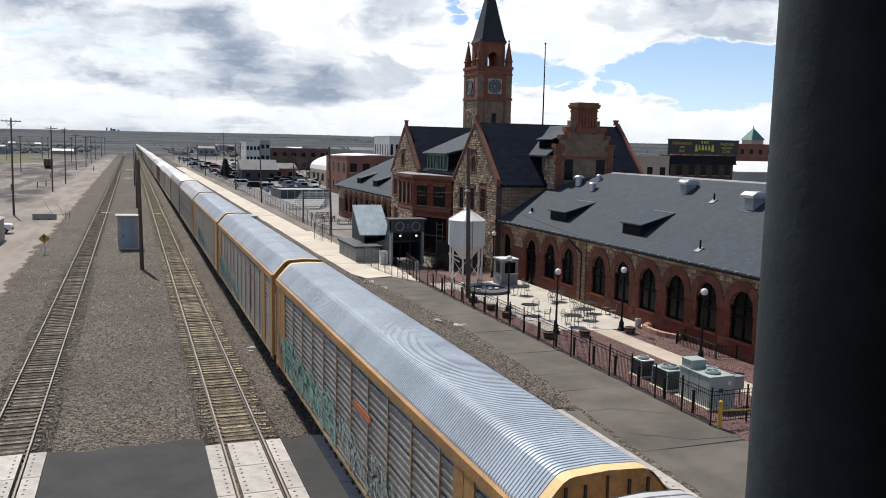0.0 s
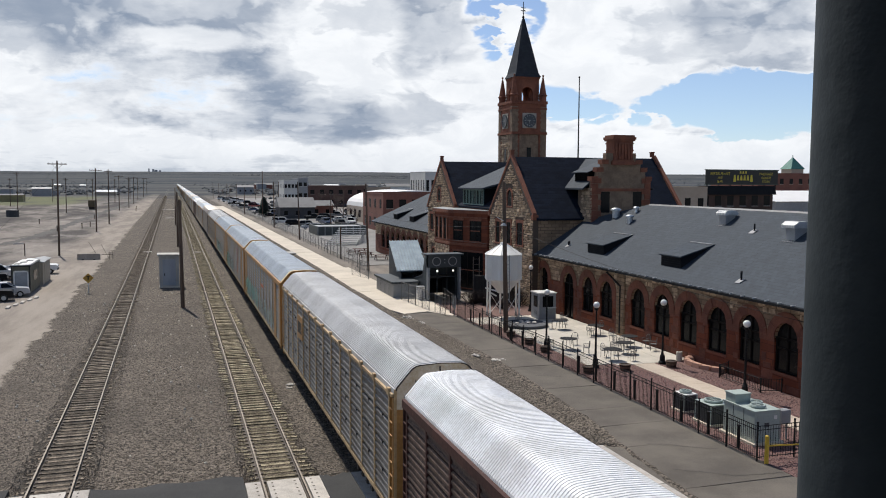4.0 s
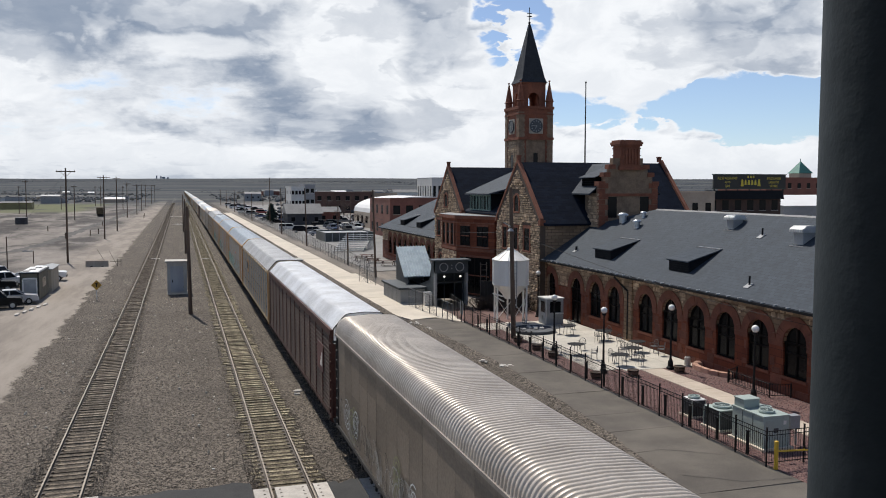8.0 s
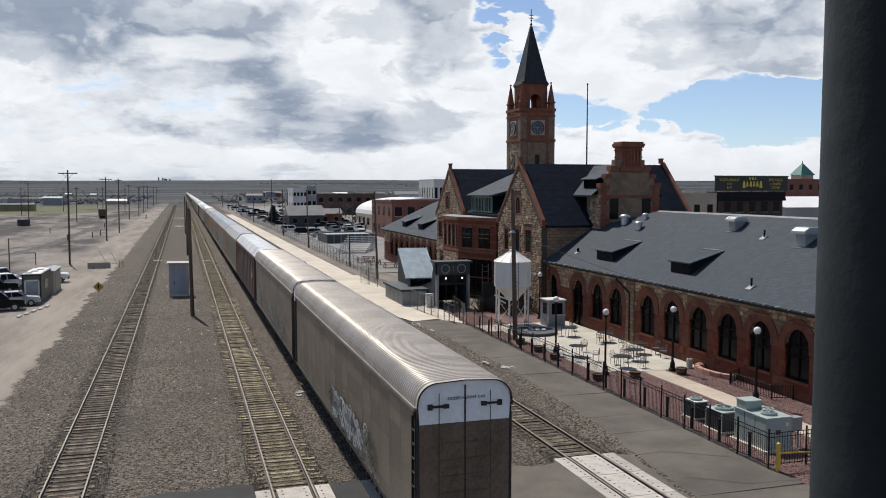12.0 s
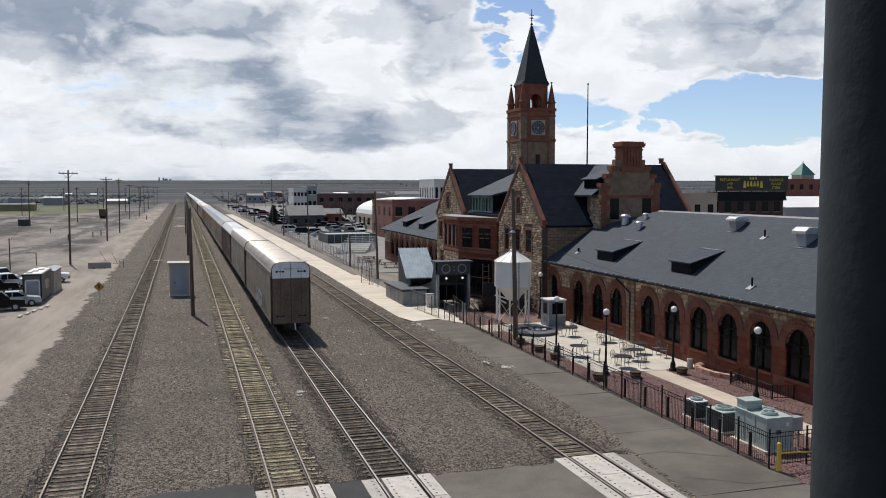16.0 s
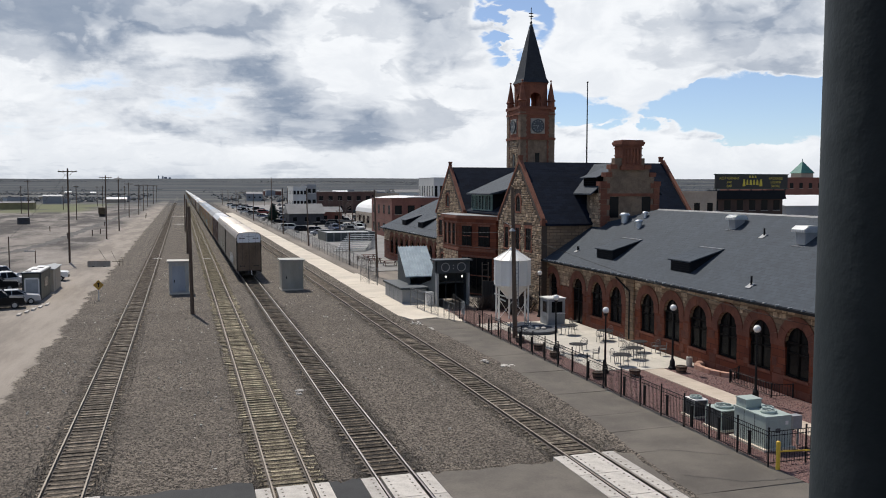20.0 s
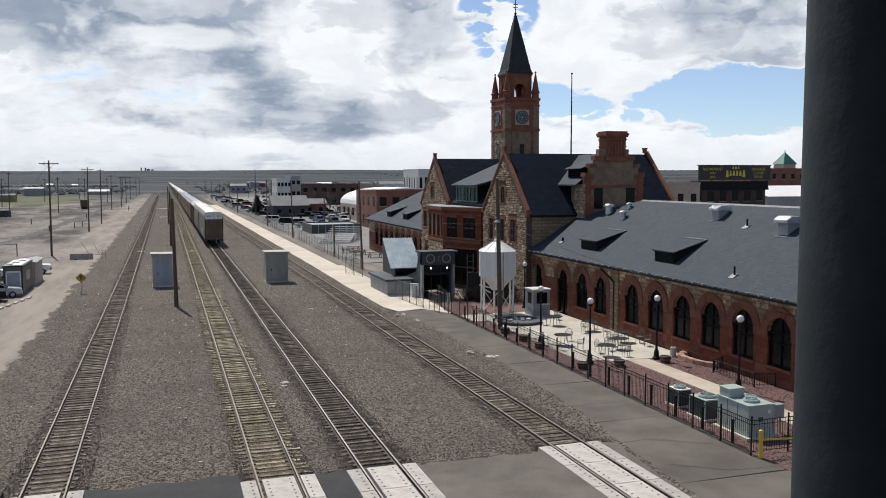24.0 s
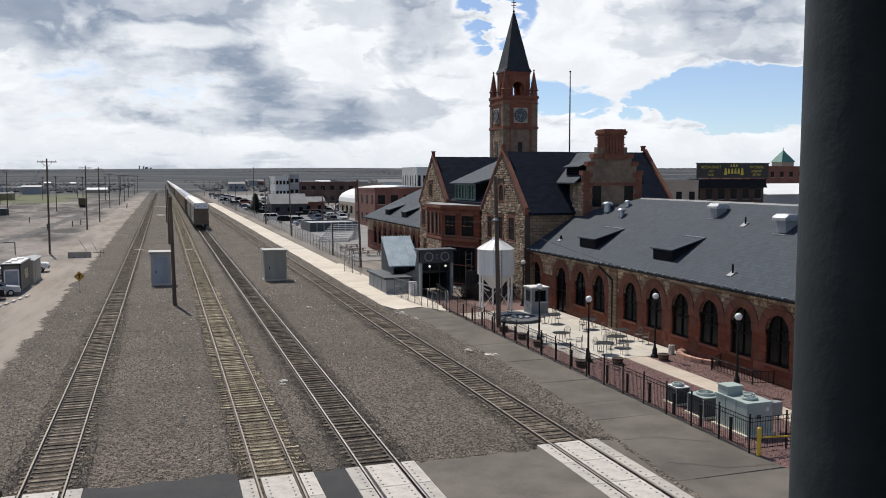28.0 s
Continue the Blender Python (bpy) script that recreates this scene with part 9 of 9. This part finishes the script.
    part("board_frame", Mesh().box(xa - 0.2, xb + 0.2, yy - 0.05, yy + 0.35, z1, z1 + 0.2).box(xa - 0.2, xb + 0.2, yy - 0.05, yy + 0.35, z0 - 0.2, z0), SIGN_FRAME, s)
    for i in range(7):
        x = xa + 0.4 + 2.95 * i
        part("sign_strut", Mesh().box(x - 0.1, x + 0.1, yy + 0.1, yy + 0.3, 9.9, z0), IRON, s)
    part("mansard", Mesh().prism([(155.3, 8.7), (156.0, 10.6), (156.0, 8.7)], "x", 107.6, 127.4), SLATE_PLAIN, s, "dark mansard strip")
    w = (xb - xa)
    for text, x, z, size in (("RESTAURANT", 0.19, 0.74, 0.82), ("AND", 0.19, 0.45, 0.62), ("BAR", 0.19, 0.16, 0.74), ("PACKAGE", 0.83, 0.74, 0.82), ("LIQUOR", 0.83, 0.45, 0.74), ("STORE", 0.83, 0.16, 0.74)):
        words(text, size, SIGN_YELLOW, board, pose(xa + w * x, yy - 0.02, z0 + (z1 - z0) * z, 90, 0, 0))
    for dx, dz, ww, hh in ((-1.0, 2.25, 0.5, 0.5), (-0.3, 2.25, 0.5, 0.5), (0.4, 2.25, 0.5, 0.5), (-2.6, 0.45, 0.75, 1.5), (-1.65, 0.75, 0.55, 1.1), (-0.85, 0.75, 0.65, 1.1), (0.0, 0.75, 0.65, 1.1), (0.85, 0.75, 0.65, 1.1), (1.7, 0.45, 0.8, 1.5)):
        part("name_bar", Mesh().prism([(xa + w * 0.51 + dx, z0 + dz), (xa + w * 0.51 + dx + ww, z0 + dz), (xa + w * 0.51 + dx + ww * 0.75, z0 + dz + hh), (xa + w * 0.51 + dx + ww * 0.25, z0 + dz + hh)], "y", yy - 0.03, yy), SIGN_YELLOW, board, "bright yellow painted mark")
    r = random.Random(44)
    for i in range(46):
        y = r.uniform(420, 1500)
        side = 0.045 * y + r.uniform(12, 0.28 * y)
        x = side + 6
        w, l, h = r.uniform(8, 26), r.uniform(8, 18), r.uniform(3.0, 7.5)
        building(r.choice(("town_house", "low_building", "metal_shed")), r.choice(("distant pale low building", "distant grey low building", "distant brick low building")), x, x + w, y, y + l, h,
                 r.choice((PALE_WALL, PALE_WALL, GREY_WALL, BRICK_FAR, TAN_WALL)), r.choice((WHITE_ROOF, FLAT_ROOF, SHINGLE)), r.choice((0.0, 1.5, 2.2)), (3, 1, 1, 1.2, 1.3) if y < 800 else None)
    for i in range(16):
        y = r.uniform(520, 1500)
        x = -r.uniform(0.06, 0.32) * y
        w, l, h = r.uniform(6, 18), r.uniform(6, 12), r.uniform(2.2, 4.2)
        building("yard_building", r.choice(("distant pale yard building", "distant grey yard building")), x, x + w, y, y + l, h, r.choice((PALE_WALL, GREY_WALL, TAN_WALL)), r.choice((WHITE_ROOF, FLAT_ROOF, SHINGLE)), r.choice((0.0, 1.5)))
    building("yard_shed", "low grey yard shed", -92, -80, 640, 650, 5.0, GREY_WALL, GREY_PAINT, 1.0)
    building("yard_shed", "low mustard coloured yard shed", -91, -73, 478, 486, 3.3, MUSTARD, SHINGLE, 0.6)


MUSTARD = plain("mustard_siding", (0.27, 0.23, 0.12), (0.20, 0.17, 0.09), rough=0.85, scale=0.2, fine=2)
GREEN_ROOF = plain("green_metal_roof", (0.06, 0.20, 0.15), (0.045, 0.15, 0.115), rough=0.5)
SIGN_DARK = plain("sign_black", (0.02, 0.02, 0.018), rough=0.6)
SIGN_FRAME = plain("sign_frame_green", (0.035, 0.055, 0.04), rough=0.6)
SIGN_YELLOW = plain("sign_yellow", (0.62, 0.50, 0.05), rough=0.6)
town()


def yard_things():
    c = thing("boxcar", (-29.8, 357, LOW), "weathered yellow-brown boxcar parked in the yard", "boxcar")
    part("car_body", Mesh().box(-31.0, -28.6, 352, 362, 0.8, 3.4), BROWN_RUST, c)
    part("running_gear", Mesh().box(-30.8, -28.8, 353, 361, LOW, 0.8), UNDER, c)
    t = thing("yard_tank", (-47.3, 288, LOW), "low grey round storage tank", "tank")
    part("tank_wall", Mesh().tube((-47.0, 288, LOW), (-47.0, 288, 1.9), 1.8, sides=20), DARK_WALL, t)
    part("tank_lid", Mesh().lathe((-47.0, 288, 1.9), [(1.85, 0.0), (0.0, 0.25)], 20), FLAT_ROOF, t)
    for x, y, h in ((-21.6, 121.0, 5.1), (-21.3, 139.5, 1.9)):
        p = thing("service_post", (x, y, LOW), "slim dark service post in the yard", "post", "service posts of the yard")
        part("shaft", Mesh().tube((x, y, LOW), (x, y, LOW + h), 0.07, sides=8), POLE, p)
        if h < 3:
            part("lamp_head", Mesh().box(x - 1.5, x - 0.1, y - 0.1, y + 0.1, LOW + h - 0.1, LOW + h + 0.05), GREY_PAINT, p)
    r = random.Random(8)
    for x, y in ((-24.6, 205), (-20.5, 216), (-19.2, 222), (-33, 240), (-12.8, 330), (-13.5, 352), (-22.0, 268)):
        p = thing("marker_post", (x, y, LOW), "short dark marker post in the yard", "post", "marker posts of the yard")
        part("stake", Mesh().box(x - 0.1, x + 0.1, y - 0.1, y + 0.1, LOW, LOW + 1.15), POLE, p)
        part("cap", Mesh().box(x - 0.12, x + 0.12, y - 0.12, y + 0.12, LOW + 1.15, LOW + 1.3), IRON, p)
    road = thing("yard_road", (-26, 180, LOW), "dark cinder road curving through the yard", "road", kind="structure")
    path = [(-75, 118), (-48, 140), (-34, 154), (-29, 166), (-26.5, 185), (-25.5, 215), (-25, 260), (-23, 330), (-21, 420), (-19, 520)]
    rows = []
    for (a, b), (e, f) in zip(path, path[1:]):
        n = max(int(math.hypot(e - a, f - b) / 2.2), 1)
        d = Vector((f - b, a - e, 0)).normalized()
        for k in range(n):
            x, y, u, w = a + (e - a) * k / n, b + (f - b) * k / n, r.uniform(0.7, 1.9), r.uniform(0.7, 1.9)
            rows.append([(x - d.x * u, y - d.y * u, LOW + 0.02), (x + d.x * w, y + d.y * w, LOW + 0.02)])
    m = Mesh().sheet(rows)
    part("road_sheet", m, CINDER, road)
    p = thing("power_station", (-150, 4050, 40), "distant power station stacks on the horizon", "power station")
    for x, h, w in ((-98, 63, 5), (-80, 61, 6), (-68, 57, 13), (-50, 55, 9)):
        part("stack", Mesh().box(x - w / 2, x + w / 2, 4040, 4060, 10, h), HAZE_BLUE, p)


BROWN_RUST = plain("boxcar_rust", (0.125, 0.092, 0.05), (0.08, 0.06, 0.036), rough=0.9)
CINDER = plain("cinder_road", (0.10, 0.089, 0.079), (0.04, 0.035, 0.032), rough=0.95, scale=0.35, fine=4)
# stacks carry the air's haze as a blue base colour
HAZE_BLUE = plain("haze_tinted_concrete", (0.16, 0.19, 0.24), (0.13, 0.155, 0.20), rough=0.95)
yard_things()

# ---- trees and woods ----
BARK = plain("bark", (0.10, 0.075, 0.06), (0.065, 0.05, 0.04), rough=0.95)
NEEDLE = plain("fir_needles", (0.022, 0.042, 0.028), (0.012, 0.024, 0.017), rough=0.9, vary=0.4, island=True)
TWIG = plain("bare_twigs", (0.15, 0.105, 0.085), (0.10, 0.07, 0.058), rough=0.95, vary=0.3, island=True)
# the blue-grey of these trees is painted distance haze
HAZED_WOODS = plain("haze_tinted_trees", (0.066, 0.072, 0.077), (0.044, 0.050, 0.056), rough=0.95, vary=0.4, island=True)


def fir(x, y, h, wide, seed):
    r = random.Random(seed)
    t = thing("fir_tree", (x, y, LOW), "dark green bushy fir tree", "tree")
    part("trunk", Mesh().tube((x, y, LOW), (x, y, LOW + h * 0.9), 0.16, 0.04, 7), BARK, t)
    m = Mesh()
    for _ in range(1500):
        k = r.random() ** 0.7
        z = LOW + 0.3 + (h - 0.4) * (1 - k)
        rad = wide * (0.15 + 0.85 * k) * r.uniform(0.45, 1.0) * (1.0 if k < 0.85 else 0.8)
        a = r.uniform(0, 6.283)
        p = Vector((x + rad * math.cos(a), y + rad * math.sin(a), z))
        d = Vector((math.cos(a), math.sin(a), r.uniform(-0.6, 0.1))) * r.uniform(0.3, 0.6)
        u = Vector((-math.sin(a), math.cos(a), r.uniform(-0.4, 0.4))) * r.uniform(0.12, 0.25)
        m.face(p - u, p + d, p + u, p - d * 0.4 + Vector((0, 0, 0.2)))
    part("crown", m, NEEDLE, t)


def bare_tree(x, y, h, seed):
    r = random.Random(seed)
    t = thing("bare_tree", (x, y, LOW), "leafless tree with fine reddish twigs", "tree", "bare trees of the town")
    limbs, twigs = Mesh(), Mesh()

    def grow(p, d, length, rad, depth):
        q = p + d * length
        (limbs if depth < 3 else twigs).tube(p, q, rad, rad * 0.62, 5 if depth < 3 else 3)
        if depth >= 5:
            return
        for _ in range(3 if depth < 4 else 2):
            n = (d + Vector((r.uniform(-0.75, 0.75), r.uniform(-0.75, 0.75), r.uniform(-0.15, 0.5)))).normalized()
            grow(q, n, length * r.uniform(0.6, 0.8), rad * 0.6, depth + 1)
    grow(Vector((x, y, LOW)), Vector((0, 0, 1)), h * 0.28, 0.05 * h ** 0.6, 0)
    part("trunk", limbs, BARK, t)
    part("crown", twigs, TWIG, t)


fir(28.6, 281.0, 6.3, 2.4, 5)
fir(70.0, 560.0, 9.0, 3.0, 6)
fir(86.0, 640.0, 10.0, 3.2, 7)
for i, (x, y, h) in enumerate(((50, 285, 6.0), (56, 300, 7.0), (48, 264, 5.5), (62, 330, 7.5), (70, 300, 7.0), (53, 222, 6.5), (44, 345, 7.0), (80, 360, 8.0), (26.5, 420, 5.5), (33, 590, 7.0), (40, 640, 7.5), (76, 215, 7.0), (58, 345, 8.0), (66, 352, 7.5), (52, 360, 7.0), (88, 395, 8.5), (96, 410, 8.0), (64, 425, 8.0), (47, 222, 5.0), (46.5, 236, 5.5), (104, 420, 9.0), (58, 470, 8.0), (48, 520, 8.0), (110, 380, 8.0))):
    bare_tree(x, y, h, 100 + i)


def far_woods():
    r = random.Random(17)
    m = Mesh()

    def clump(x, y, z, s):
        n = len(m.v)
        k = 7
        m.v.append((x, y, z + s * r.uniform(0.9, 1.3)))
        for ring, (rad, zz) in enumerate(((0.55, 0.85), (0.95, 0.45), (0.7, 0.0))):
            for i in range(k):
                a = 6.283 * i / k
                q = s * rad * r.uniform(0.7, 1.25)
                m.v.append((x + q * math.cos(a), y + q * math.sin(a), z + s * zz * r.uniform(0.8, 1.2)))
        for i in range(k):
            j = (i + 1) % k
            m.f.append((n, n + 1 + i, n + 1 + j))
            for ring in range(2):
                a = n + 1 + ring * k
                m.f.append((a + i, a + k + i, a + k + j, a + j))
    def rise(x, y):
        k = min(max((math.hypot(x, y) - 900) / 3500, 0.0), 1.0)
        return -0.6 + k * k * (3 - 2 * k) * 48
    for belt in range(420):
        y = 700 + 2900 * r.random() ** 1.1
        x = r.uniform(-0.34, 0.8) * y
        for _ in range(r.randint(8, 48)):
            a, b = x + r.gauss(0, 0.05) * y, y + r.gauss(0, 14)
            if abs(a) > 34:
                clump(a, b, rise(a, b), r.uniform(0.8, 2.1))
    for _ in range(800):
        y = r.uniform(330, 1300)
        x = r.uniform(0.10, 0.62) * y
        clump(x, y, -0.3, r.uniform(0.9, 2.3))
    ob = solid("far_woods", m, HAZED_WOODS, "distant scattered tree belts on the plain, tinted blue-grey for haze", "woods", kind="stuff")


far_woods()


def litter():
    r = random.Random(77)
    m = Mesh()
    for x, y, s in ((-4.0, 142.5, 0.9), (3.72, 140.2, 0.8), (-0.5, 347, 3.2), (-0.8, 269, 2.0), (-0.7, 275, 1.6), (12.0, 74.0, 0.3), (6.2, 47.2, 0.35), (6.0, 46.5, 0.25)):
        heap = rubble(r, x, y, 0.7 * s, 0.7 * s, LOW + 0.02, 22)
        n = len(m.v)
        m.v += heap.v
        m.f += [tuple(n + k for k in q) for q in heap.f]
    for _ in range(160):
        x, y = r.choice((r.uniform(-8.5, -6.0), r.uniform(-2.9, 2.2), r.uniform(9.5, 14.5))), r.uniform(34, 120)
        s = r.uniform(0.025, 0.06)
        m.box(x - s, x + s, y - s * r.uniform(0.4, 1), y + s, LOW - 0.02, LOW + r.uniform(0.02, 0.09))
    solid("pale_litter", m, PALE_STONE, "pale stones and scraps scattered on the ballast", "litter", kind="stuff")


litter()
motions()
